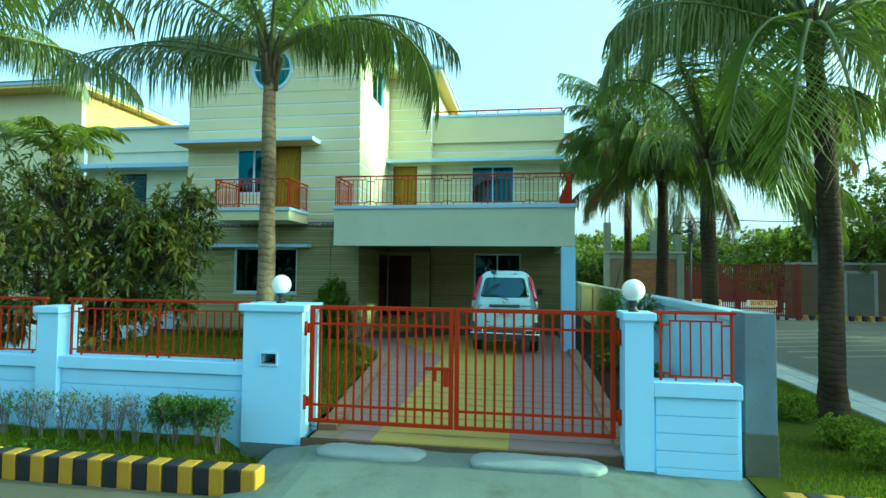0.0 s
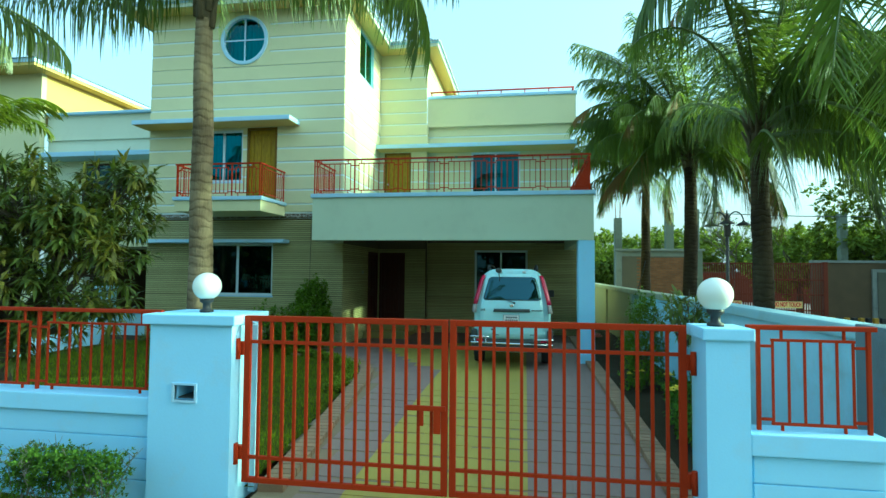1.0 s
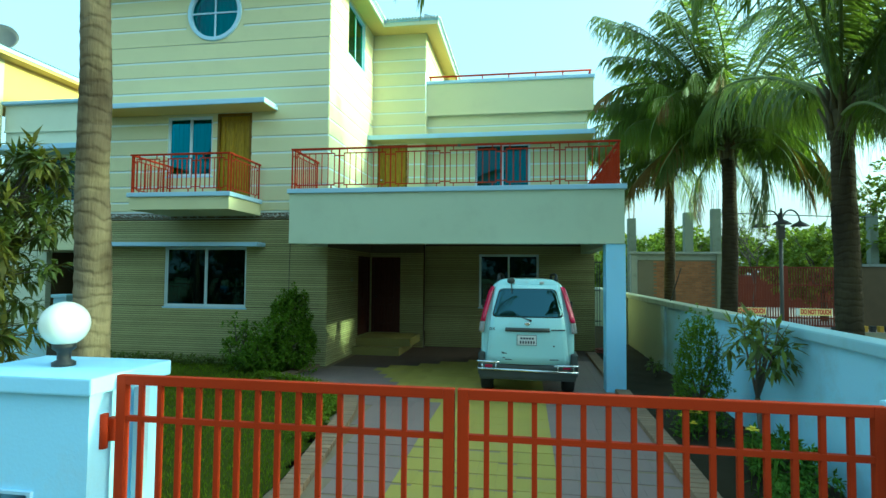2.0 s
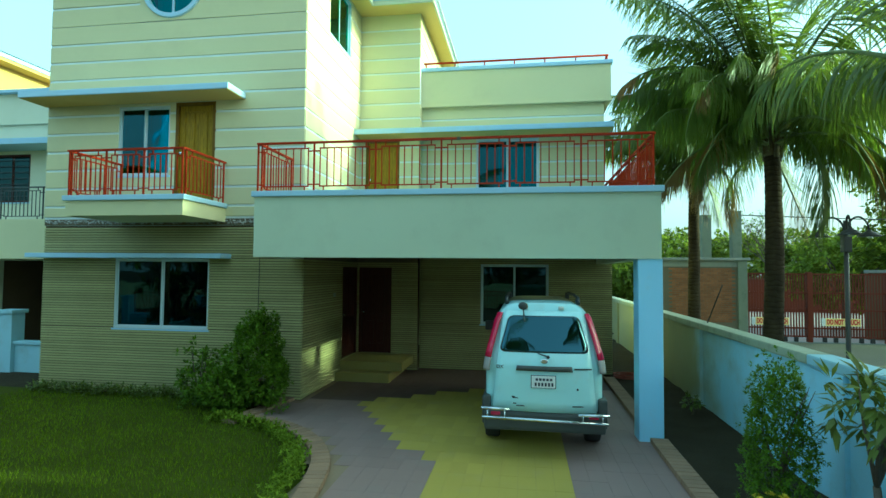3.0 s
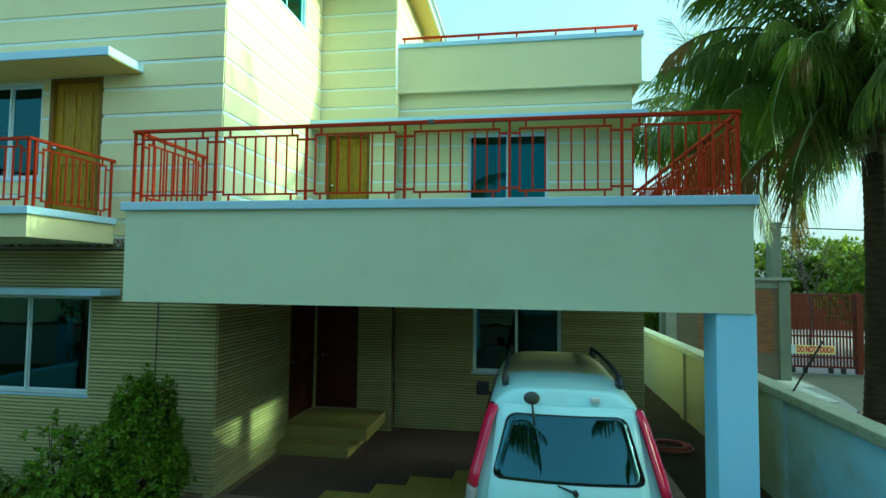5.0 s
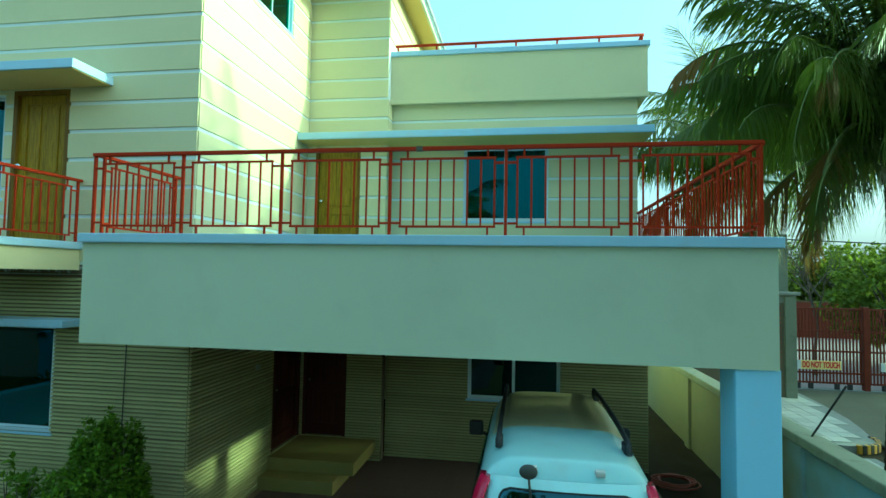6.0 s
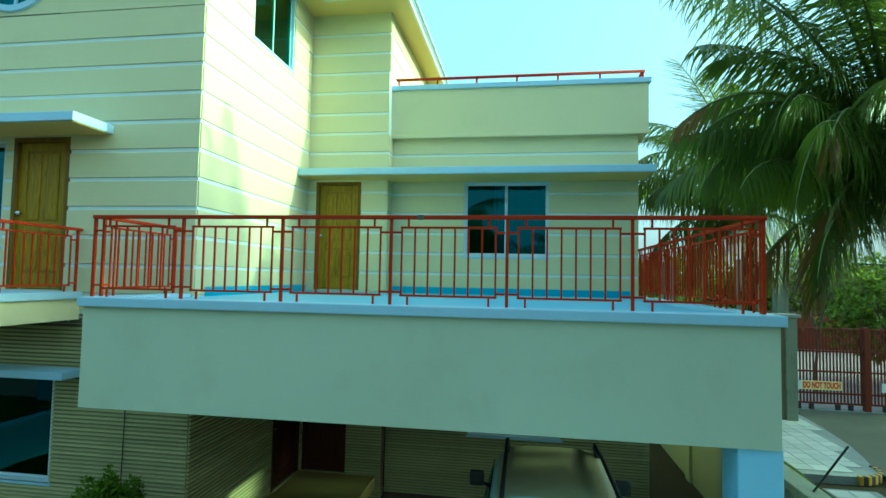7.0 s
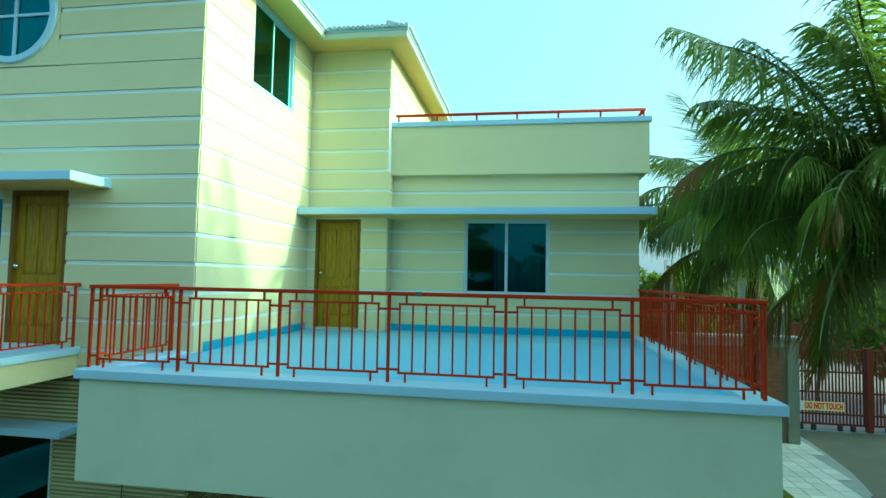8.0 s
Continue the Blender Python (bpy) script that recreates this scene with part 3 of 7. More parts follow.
# edge of the drive: the kerb bends away to the house
CURVE = [(-0.50, 4.95), (-0.58, 5.8), (-0.75, 7.2), (-0.92, 8.6), (-1.05, 9.6), (-1.25, 10.4), (-1.62, 11.05), (-2.15, 11.58), (-2.75, 11.9), (-3.3, 11.98)]


def smooth_line(pts, n=6):
    out = []
    for i in range(len(pts) - 1):
        p = [Vector((*pts[min(max(i + k, 0), len(pts) - 1)], 0)) for k in (-1, 0, 1, 2)]
        for k in range(n):
            t = k / n
            out.append(0.5 * ((2 * p[1]) + (p[2] - p[0]) * t + (2 * p[0] - 5 * p[1] + 4 * p[2] - p[3]) * t * t + (3 * p[1] - p[0] - 3 * p[2] + p[3]) * t ** 3))
    out.append(Vector((*pts[-1], 0)))
    return out


EDGE = smooth_line(CURVE)


def edge_x(y):
    """x of the left edge of the drive at y."""
    for a, b in zip(EDGE, EDGE[1:]):
        if a.y <= y <= b.y:
            return a.x + (b.x - a.x) * (y - a.y) / max(1e-6, b.y - a.y)
    return EDGE[0].x if y < EDGE[0].y else -3.3


LAWN_IN = lambda x, y: (x < edge_x(y) - 0.14) if y < 11.95 else (x < -3.35)
lawn_z = lambda x, y: 0.0 + 0.6 * zdrive(y) + 0.025 * noise.noise((x * 0.7, y * 0.7, 0))
bm = grid_sheet(span(-30, -8, 22) + span(-7.8, -0.4, 74), span(5.0, 13.4, 84), lawn_z, LAWN_IN)
solo("lawn", bm, M_TURF, "dark green mown lawn turf inside the fence", "lawn", kind="structure")
# planting strip along the boundary wall
bm = grid_sheet(span(3.28, 4.5, 8), span(4.9, 24, 60), lambda x, y: 0.02 + zdrive(y) + 0.03 * noise.noise((x * 2, y * 2, 3)))
solo("planting_strip", bm, M_SOIL, "dark planting bed with bare soil beside the wall", "planting bed", kind="structure")
# verge in front of the fence and the verge with the palm row
def verge_z(x, y):
    return -0.20 - 0.20 * min(1, max(0, (x + 1.75) / 0.35)) - 0.09 * min(1, max(0, (4.3 - y) / 0.4)) + 0.03 * noise.noise((x * 1.5, y * 1.5, 1))


bm = grid_sheet(span(-12, -0.9, 120), span(3.75, 4.85, 12), verge_z)
solo("verge", bm, M_TURF, "earth verge between kerb and fence", "verge", kind="structure")
bm = grid_sheet(span(4.4, 7.3, 20), span(3.9, 30, 90), lambda x, y: -0.24 + 0.05 * noise.noise((x * 0.8, y * 0.8, 5)))
solo("grass_strip", bm, M_TURF, "shaded grass strip with the palm row", "grass strip", kind="structure")

# ---- the house
house = thing("house", (-2.5, 16, 0), "two-storey cream villa with grooved plaster and red balcony railings", "house")

TX0, TX1, TY = -8.26, -2.775, 13.40       # the tall wing
MY, BY, PY = 17.06, 16.76, 16.93          # main wall, stair bay, parapet
PITCH = 0.3657
zs_up = [3.37] + [3.595 + PITCH * i + (0.035 if i > 9 else 0.0) for i in range(14)] + [8.80]

H_TWIN = (-6.66, -5.54, 4.22, 5.60)
H_TDOOR = (-5.42, -4.58, 3.66, 5.64)
H_CIRC = (-6.27, -4.85, 7.30, 8.72)
H_GWIN = (-6.66, -4.65, 1.24, 2.60)
tower_holes = [H_TWIN, H_TDOOR, H_CIRC]
tw = front_wall("wall", TX0, TX1, TY, 0.22, 3.24, 8.82, tower_holes, M_GROOVE, house, "cream grooved plaster front of the tall wing")
courses("wall_panel", TX0, TX1 - 0.0, zs_up, tower_holes, 0.017, 0.006, 0.044, M_CREAM, tw, facing_front(TY))
H_SWIN = (14.58, 15.97, 7.42, 8.74)
sw = side_wall("wall", TY + 0.22, 22.0, TX1, 0.22, 3.6, 8.82, [H_SWIN], M_GROOVE, house, "sunlit side wall of the tall wing")
courses("wall_panel", TY - 0.0, BY - 0.0, zs_up[1:], [H_SWIN], 0.017, 0.006, 0.044, M_CREAM, sw, facing_right(TX1))
side_wall("wall", TY + 0.22, 22.0, TX0, -0.22, -0.1, 8.82, [], M_CREAM, house)
# ground floor of the wing, stone strips
gw = front_wall("wall", TX0, TX1, TY + 0.03, 0.2, -0.12, 3.24, [H_GWIN], M_CLADBACK, house, "ground floor wall clad in thin stone strips")
RP = 0.050
rows = [0.0 + RP * i for i in range(65)]
courses("cladding_strip", TX0, TX1, rows, [H_GWIN], 0.026, 0.006, 0.011, M_CLAD, gw, facing_front(TY + 0.03))
H_SDOOR = (15.62, 16.70, 0.40, 2.48)
gs = side_wall("wall", TY + 0.23, BY, TX1, 0.2, -0.12, 3.6, [H_SDOOR], M_CLADBACK, house)
courses("cladding_strip", TY + 0.03, BY, rows[:53], [H_SDOOR], 0.026, 0.006, 0.011, M_CLAD, gs, facing_right(TX1))
# pebble course
bm = bmesh.new()
for i in range(300):
    x = TX0 + 0.03 + (TX1 - TX0 - 0.05) * i / 299 + random.uniform(-0.008, 0.008)
    z = 3.31 + random.uniform(-0.035, 0.035)
    r = random.uniform(0.018, 0.032)
    m = pose(x, TY + 0.005, z, random.uniform(0, 90), random.uniform(0, 90), 0) @ Matrix.Diagonal((r * 1.3, r * 0.8, r, 1))
    bmesh.ops.create_icosphere(bm, subdivisions=1, radius=1, matrix=m)
part("pebble_bed", bx(TX0 + 0.003, TX1 - 0.003, TY - 0.006, TY, 3.245, 3.368), M_CLADBACK, house)
tagged(part("pebble_course", bm, M_PEBBLE, house, "dark pebble course between the storeys"), kind="stuff")

# stair bay and main block
H_UDOOR = (-2.60, -1.74, 3.66, 5.64)
bay = front_wall("wall", TX1, -1.25, BY, 0.2, 3.6, 8.82, [H_UDOOR], M_GROOVE, house, "cream grooved wall of the stair bay")
courses("wall_panel", TX1 + 0.022, -1.25, zs_up[1:], [H_UDOOR], 0.017, 0.006, 0.044, M_CREAM, bay, facing_front(BY))
bs = side_wall("wall", BY + 0.2, 22.0, -1.25, 0.2, 3.6, 8.82, [], M_GROOVE, house)
courses("wall_panel", BY, 21.9, [z for z in zs_up if z > 7.3], [], 0.017, 0.006, 0.044, M_CREAM, bs, facing_right(-1.25))
courses("wall_panel", BY, MY, [z for z in zs_up[1:] if z < 6.6], [], 0.017, 0.006, 0.044, M_CREAM, bs, facing_right(-1.25))
H_UWIN = (0.13, 1.66, 4.31, 5.67)
mw = front_wall("wall", -1.25, 3.19, MY, 0.2, 3.6, 6.5, [H_UWIN], M_GROOVE, house, "cream grooved upper wall above the terrace")
courses("wall_panel", -1.228, 3.19, [z for z in zs_up if z < 6.4][1:] + [6.5], [H_UWIN], 0.017, 0.006, 0.044, M_CREAM, mw, facing_front(MY))
side_wall("wall", MY + 0.2, 22.0, 3.19, 0.2, -0.1, 6.5, [], M_CREAM, house)
bm = bmesh.new()
box(bm, -1.25, 3.34, PY, PY + 0.25, 6.50, 7.38)
box(bm, 3.09, 3.34, PY + 0.25, 22.0, 6.50, 7.38)
part("parapet", bm, M_CREAM, house, "plain cream roof parapet")
part("ledge", bx(-1.25, 3.36, PY - 0.03, PY + 0.04, 6.475, 6.54, 0.012), M_CREAM, house)
part("coping", bx(-1.25, 3.38, PY - 0.04, PY + 0.29, 7.38, 7.47, 0.01), M_TRIM, house)
part("roof_slab", bx(-1.25, 3.19, MY, 22.0, 6.35, 6.49), M_CONC, house)
H_GWIN2 = (0.26, 1.89, 1.12, 2.58)
H_BDOOR = (-2.72, -1.90, 0.40, 2.48)
bw = front_wall("wall", TX1, 3.36, MY, 0.2, -0.12, 3.0, [H_GWIN2, (-2.775, -1.25, -0.12, 3.0)], M_CLADBACK, house, "shaded carport back wall clad in stone strips")
courses("cladding_strip", -1.25, 3.36, rows[:57], [H_GWIN2], 0.026, 0.006, 0.011, M_CLAD, bw, facing_front(MY))
bd = front_wall("wall", TX1, -1.25, BY, 0.2, -0.12, 3.6, [H_BDOOR], M_CLADBACK, house)
courses("cladding_strip", TX1, -1.25, rows[:53], [H_BDOOR], 0.026, 0.006, 0.011, M_CLAD, bd, facing_front(BY))
part("wall", bx(TX0, 3.19, 21.9, 22.1, -0.1, 8.8), M_CREAM, house)
# unseen room slabs, coloured dark to keep the interiors dim
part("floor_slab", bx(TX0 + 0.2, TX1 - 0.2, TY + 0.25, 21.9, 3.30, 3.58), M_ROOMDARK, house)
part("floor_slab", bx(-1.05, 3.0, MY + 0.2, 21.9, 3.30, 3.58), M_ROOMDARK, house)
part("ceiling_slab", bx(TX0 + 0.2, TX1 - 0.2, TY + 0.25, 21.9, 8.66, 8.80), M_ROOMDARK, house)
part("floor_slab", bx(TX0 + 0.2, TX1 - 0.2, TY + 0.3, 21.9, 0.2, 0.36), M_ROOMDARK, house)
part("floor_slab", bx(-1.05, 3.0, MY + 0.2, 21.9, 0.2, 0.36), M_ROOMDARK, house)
# unseen inner partitions, added to block light and keep the rooms dark
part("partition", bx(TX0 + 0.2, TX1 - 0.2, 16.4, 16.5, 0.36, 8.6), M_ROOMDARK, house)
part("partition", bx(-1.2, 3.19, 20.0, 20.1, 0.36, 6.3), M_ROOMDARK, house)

# roof over the wing and the bay: soffit, fascia, tiles
bm = bmesh.new()
box(bm, -8.80, -2.31, 12.86, 22.6, 8.80, 8.85)
box(bm, -2.31, -0.84, 16.12, 22.6, 8.80, 8.85)
part("soffit", bm, M_SOFFIT, house, "cream roof soffit with warm bounced light in its colour")
bm = bmesh.new()
for x0, x1, y0, y1 in ((-8.84, -2.27, 12.82, 12.86), (-2.31, -2.27, 12.86, 16.12), (-2.27, -0.80, 16.08, 16.12), (-0.84, -0.80, 16.12, 22.6), (-8.84, -8.80, 12.86, 22.6)):
    box(bm, x0, x1, y0, y1, 8.735, 8.83)
part("fascia", bm, M_FASCIA, house, "pale cream roof fascia")
bm = bmesh.new()
for x0, x1, y0, y1 in ((-8.86, -2.25, 12.80, 12.86), (-2.31, -2.25, 12.86, 16.10), (-2.25, -0.78, 16.06, 16.12), (-0.84, -0.78, 16.12, 22.6)):
    box(bm, x0, x1, y0, y1, 8.832, 8.868)
part("drip_edge", bm, M_TRIM, house, "thin white drip edge under the tiles")
bm = bmesh.new()
for x0, x1, y0, y1, rz in ((-8.9, -2.23, 12.78, 22.7, 10.4), (-6.0, -0.76, 16.04, 22.7, 10.2)):
    xm, ym = (x0 + x1) / 2, (y0 + y1) / 2
    lo = [bm.verts.new(p) for p in ((x0, y0, 8.87), (x1, y0, 8.87), (x1, y1, 8.87), (x0, y1, 8.87))]
    hi = [bm.verts.new((xm, y0 + 2.6, rz)), bm.verts.new((xm, y1 - 2.6, rz))]
    bm.faces.new((lo[0], lo[1], hi[0])); bm.faces.new((lo[1], lo[2], hi[1], hi[0])); bm.faces.new((lo[2], lo[3], hi[1])); bm.faces.new((lo[3], lo[0], hi[0], hi[1]))
    bm.faces.new(lo[::-1])
roof = part("roof", bm, M_TILE, house, "low hipped roof with grey tiles")
bm = bmesh.new()
tube(bm, [(0, 0, 0), (0, 0.45, 0.14)], [0.032, 0.032], 8)
TILE = to_mesh("roof_tile", bm, M_TILE)
for x in span(-8.8, -2.25, 74):
    piece("roof_tile", TILE, pose(x, 12.74, 8.885), roof)
for y in span(12.9, 16.0, 36):
    piece("roof_tile", TILE, pose(-2.21, y, 8.885, 0, 0, 90), roof)
for x in span(-2.16, -0.80, 16):
    piece("roof_tile", TILE, pose(x, 16.0, 8.885), roof)
for y in span(16.15, 22.5, 72):
    piece("roof_tile", TILE, pose(-0.73, y, 8.885, 0, 0, 90), roof)

# terrace slab and carport
SX0, SX1, SY = -3.0, 3.25, 12.0
bm = bmesh.new()
box(bm, SX0, SX1, SY, SY + 0.25, 2.60, 3.57)
box(bm, SX1 - 0.25, SX1, SY + 0.25, MY, 2.60, 3.57)
box(bm, SX0, SX0 + 0.25, SY + 0.25, TY + 0.02, 2.60, 3.57)
part("terrace_beam", bm, M_BEAM, house, "deep plain cream beam round the terrace, blue shade in its colour")
bm = bmesh.new()
box(bm, SX0 - 0.04, SX1 + 0.04, SY - 0.04, SY + 0.24, 3.57, 3.66, 0.01)
box(bm, SX1 - 0.20, SX1 + 0.04, SY + 0.24, MY, 3.57, 3.66, 0.01)
box(bm, SX0 - 0.04, SX0 + 0.20, SY + 0.24, TY - 0.01, 3.57, 3.66, 0.01)
part("terrace_coping", bm, M_TRIM, house, "white painted coping round the terrace")
part("terrace_floor", bx(SX0 + 0.2, SX1 - 0.2, SY + 0.24, BY, 3.42, 3.62), M_TERRACE, house, "pale terrace floor with a waterproof coat")
part("terrace_floor", bx(-1.25, SX1 - 0.2, BY, MY, 3.42, 3.62), M_TERRACE, house)
# ceiling is never seen; its dark colour cuts the light bounced under it
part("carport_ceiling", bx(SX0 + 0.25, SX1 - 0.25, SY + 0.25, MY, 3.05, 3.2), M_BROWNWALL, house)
bm = bmesh.new()
box(bm, -1.23, SX1 - 0.2, MY - 0.028, MY - 0.022, 3.62, 3.74)
box(bm, TX1 + 0.022, TX1 + 0.028, TY + 0.2, BY - 0.03, 3.62, 3.74)
part("skirting", bm, M_SKIRT, house, "blue waterproof band along the wall foot")
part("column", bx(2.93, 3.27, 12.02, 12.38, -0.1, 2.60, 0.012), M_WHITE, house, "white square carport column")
# canopies over the openings
part("canopy", bx(-8.32, -3.97, 12.76, TY, 5.66, 5.77, 0.008), M_TRIM, house, "white concrete canopy over the balcony")
# thin sheets added under the canopies to carry the bounced warm tone
part("canopy_soffit", bx(-8.30, -3.99, 12.78, TY - 0.032, 5.65, 5.656), M_SOFFIT, house, "thin underside sheet with warm bounced light in its colour")
part("canopy_soffit", bx(TX1 + 0.03, 3.28, 16.27, MY - 0.032, 5.67, 5.676), M_SOFFIT, house)
part("canopy", bx(-8.33, -4.2, 13.05, TY + 0.03, 2.60, 2.69, 0.008), M_TRIM, house, "thin white window canopy")
part("canopy", bx(TX1 + 0.022, 3.30, 16.25, MY, 5.68, 5.80, 0.008), M_TRIM, house, "long white canopy above the terrace")
# small balcony
bm = bmesh.new()
vs = [(-6.55, 12.1), (-4.33, 12.1), (-4.33, TY), (-6.55, TY)]
lo = [bm.verts.new((x, y, 3.30)) for x, y in vs]
hi = [bm.verts.new((x, y, 3.56)) for x, y in vs]
bm.faces.new(lo[::-1]); bm.faces.new(hi)
for i in range(4):
    bm.faces.new((lo[i], lo[(i + 1) % 4], hi[(i + 1) % 4], hi[i]))
part("balcony", bm, M_CREAM, house, "small cantilevered cream balcony")
part("balcony_edge", bx(-6.59, -4.29, 12.06, TY - 0.01, 3.56, 3.65, 0.01), M_TRIM, house, "white balcony edge")

# windows and doors
sliding_window("window", *H_TWIN[:2], TY, *H_TWIN[2:], house, M_GLASS, 2, label="blue-tinted sliding window on the balcony")
panel_door("door", *H_TDOOR[:2], TY, *H_TDOOR[2:], house, M_DOOR, M_DOORFRAME, "closed honey-brown panelled balcony door")
sliding_window("window", *H_GWIN[:2], TY + 0.03, *H_GWIN[2:], house, M_GLASSD, 2, M_ALU, label="dark ground floor sliding window")
panel_door("door", *H_UDOOR[:2], BY, *H_UDOOR[2:], house, M_DOOR, M_DOORFRAME, "closed honey-brown panelled terrace door")
sliding_window("window", *H_UWIN[:2], MY, *H_UWIN[2:], house, M_GLASS, 2, label="blue-tinted sliding window on the terrace")
sliding_window("window", *H_GWIN2[:2], MY, *H_GWIN2[2:], house, M_GLASSD, 2, M_ALU, label="dark carport sliding window")
panel_door("door", *H_BDOOR[:2], BY, *H_BDOOR[2:], house, M_DOORDARK, M_DOORDARK, "dark brown front door under the carport")
# door in the side wall, turned to face the carport
o = panel_door("door", -0.54, 0.54, 0, 0.40, 2.48, None, M_DOORDARK, M_DOORDARK, "dark brown side door under the carport")
o.matrix_basis = pose(TX1, 16.16, 0, 0, 0, 90)
under(o, house)
o = sliding_window("window", -0.695, 0.695, 0, 7.42, 8.74, None, M_GLASSG, 2, M_TRIM, "green-tinted window high on the side wall")
o.matrix_basis = pose(TX1, 15.275, 0, 0, 0, 90)
under(o, house)
# round window: plate with a round hole, ring, cross bars, panes
cx, cz, cr = -5.56, 8.01, 0.60
bm = bmesh.new()
N_SEG = 48
for depth0, depth1 in ((TY - 0.02, TY + 0.2),):
    inner, outer = [], []
    for k in range(N_SEG):
        a = 2 * math.pi * k / N_SEG
        c, s = math.cos(a), math.sin(a)
        q = 0.71 / max(abs(c), abs(s))
        inner.append((cx + cr * c, cz + cr * s)); outer.append((cx + q * c, cz + q * s))
    rings = [[bm.verts.new((x, d, z)) for x, z in ring] for ring, d in ((outer, depth0), (inner, depth0), (inner, depth1), (outer, depth1))]
    for k in range(N_SEG):
        j = (k + 1) % N_SEG
        for a, b in zip(rings, rings[1:]):
            bm.faces.new((a[k], a[j], b[j], b[k]))
bmesh.ops.recalc_face_normals(bm, faces=bm.faces)
part("window_surround", bm, M_CREAM, house)
bm = bmesh.new()
ring = [[], [], [], []]
for k in range(N_SEG):
    a = 2 * math.pi * k / N_SEG
    for i, (r, d) in enumerate(((0.67, -0.022), (0.66, -0.06), (0.58, -0.06), (0.57, 0.05))):
        ring[i].append(bm.verts.new((cx + r * math.cos(a), TY + d, cz + r * math.sin(a))))
for a, b in zip(ring, ring[1:]):
    for k in range(N_SEG):
        j = (k + 1) % N_SEG
        bm.faces.new((a[k], a[j], b[j], b[k]))
bmesh.ops.recalc_face_normals(bm, faces=bm.faces)
rw = part("window", bm, M_TRIM, house, "round window with a white cross of glazing bars")
bm = bmesh.new()
box(bm, cx - 0.57, cx + 0.57, TY - 0.005, TY + 0.04, cz - 0.018, cz + 0.018)
box(bm, cx - 0.018, cx + 0.018, TY - 0.009, TY + 0.044, cz - 0.57, cz + 0.57)
part("glazing_bar", bm, M_TRIM, rw)
bm = bmesh.new()
bmesh.ops.create_circle(bm, cap_ends=True, segments=N_SEG, radius=0.585, matrix=pose(cx, TY + 0.02, cz, 90, 0, 0))
part("pane", bm, M_GLASS, rw).visible_shadow = False


def curtain(u0, u1, at, z0, z1, across_x=True):
    """A hanging curtain in folds behind a window."""
    bm = bmesh.new()
    n_ = int((u1 - u0) / 0.02)
    lo, hi = [], []
    for i_ in range(n_ + 1):
        u = u0 + (u1 - u0) * i_ / n_
        w_ = at + 0.03 * math.sin(u * 45) + 0.01 * math.sin(u * 17)
        p = (u, w_) if across_x else (w_, u)
        lo.append(bm.verts.new((*p, z0))); hi.append(bm.verts.new((*p, z1)))
    for i_ in range(n_):
        bm.faces.new((lo[i_], lo[i_ + 1], hi[i_ + 1], hi[i_]))
    solo("curtain", bm, M_CURTAIN, "pale folded curtain hanging behind the window", "curtain", "curtains", smooth=True)


curtain(-6.62, -5.58, TY + 0.32, 4.0, 5.62)
curtain(0.72, 1.60, MY + 0.32, 4.2, 5.70)
# no curtain is known behind these two; added to brighten the glass
curtain(-6.2, -5.0, TY + 0.40, 7.3, 8.6)
curtain(14.6, 15.95, TX1 - 0.30, 7.3, 8.64, False)
# steps to the front door
bm = bmesh.new()
box(bm, TX1 + 0.022, -1.55, 15.2, BY - 0.03, -0.1, 0.19, 0.012)
box(bm, TX1 + 0.022, -1.33, 15.5, BY - 0.03, 0.19, 0.39, 0.012)
part("door_steps", bm, M_STEP, house, "two yellowish plaster steps to the front door")

# rooftop rail
rr = thing("rooftop_railing", (-1.2, 17.05, 7.47), "low red pipe railing on the roof parapet", "railing")
part("top_rail", rod((-1.2, 17.05, 7.63), (3.30, 17.05, 7.63), 0.028), M_RED, rr)
part("top_rail", rod((3.27, 17.08, 7.63), (3.27, 21.5, 7.63), 0.028), M_RED, rr)
for x in span(-1.15, 3.27, 6):
    part("post", rod((x, 17.05, 7.46), (x, 17.05, 7.62), 0.018), M_RED, rr)

# railings of the house
post_x = [-3.0, -2.04, -1.02, 0.03, 1.08, 2.14, 3.17]
railing("terrace_railing", (-3.0, 12.10), (3.17, 12.10), 3.66, [x + 3.0 for x in post_x], 0.81, 0.70, 0.085, "red steel terrace railing with framed bar panels", M_RED, pitch=0.125)
railing("terrace_railing", (3.19, 12.14), (3.19, 17.0), 3.66, [0.05, 1.0, 2.0, 3.0, 4.0, 4.8], 0.81, 0.70, 0.085, "red steel terrace railing along the side", M_RED, pitch=0.10)
railing("terrace_railing", (-2.98, 12.14), (-2.98, 13.36), 3.66, [0.05, 1.17], 0.81, 0.70, 0.085, "short red steel return of the terrace railing", M_RED, pitch=0.10)
railing("balcony_railing", (-6.53, 12.12), (-4.35, 12.12), 3.65, [0.02, 0.73, 1.45, 2.16], 0.80, 0.69, 0.08, "red steel railing on the small balcony", M_RED, pitch=0.11)
railing("balcony_railing", (-4.35, 12.16), (-4.35, 13.36), 3.65, [0.03, 1.17], 0.80, 0.69, 0.08, "red steel side railing of the small balcony", M_RED, pitch=0.10)
railing("balcony_railing", (-6.53, 12.16), (-6.53, 13.36), 3.65, [0.03, 1.17], 0.80, 0.69, 0.08, "red steel side railing of the small balcony", M_RED, pitch=0.10)

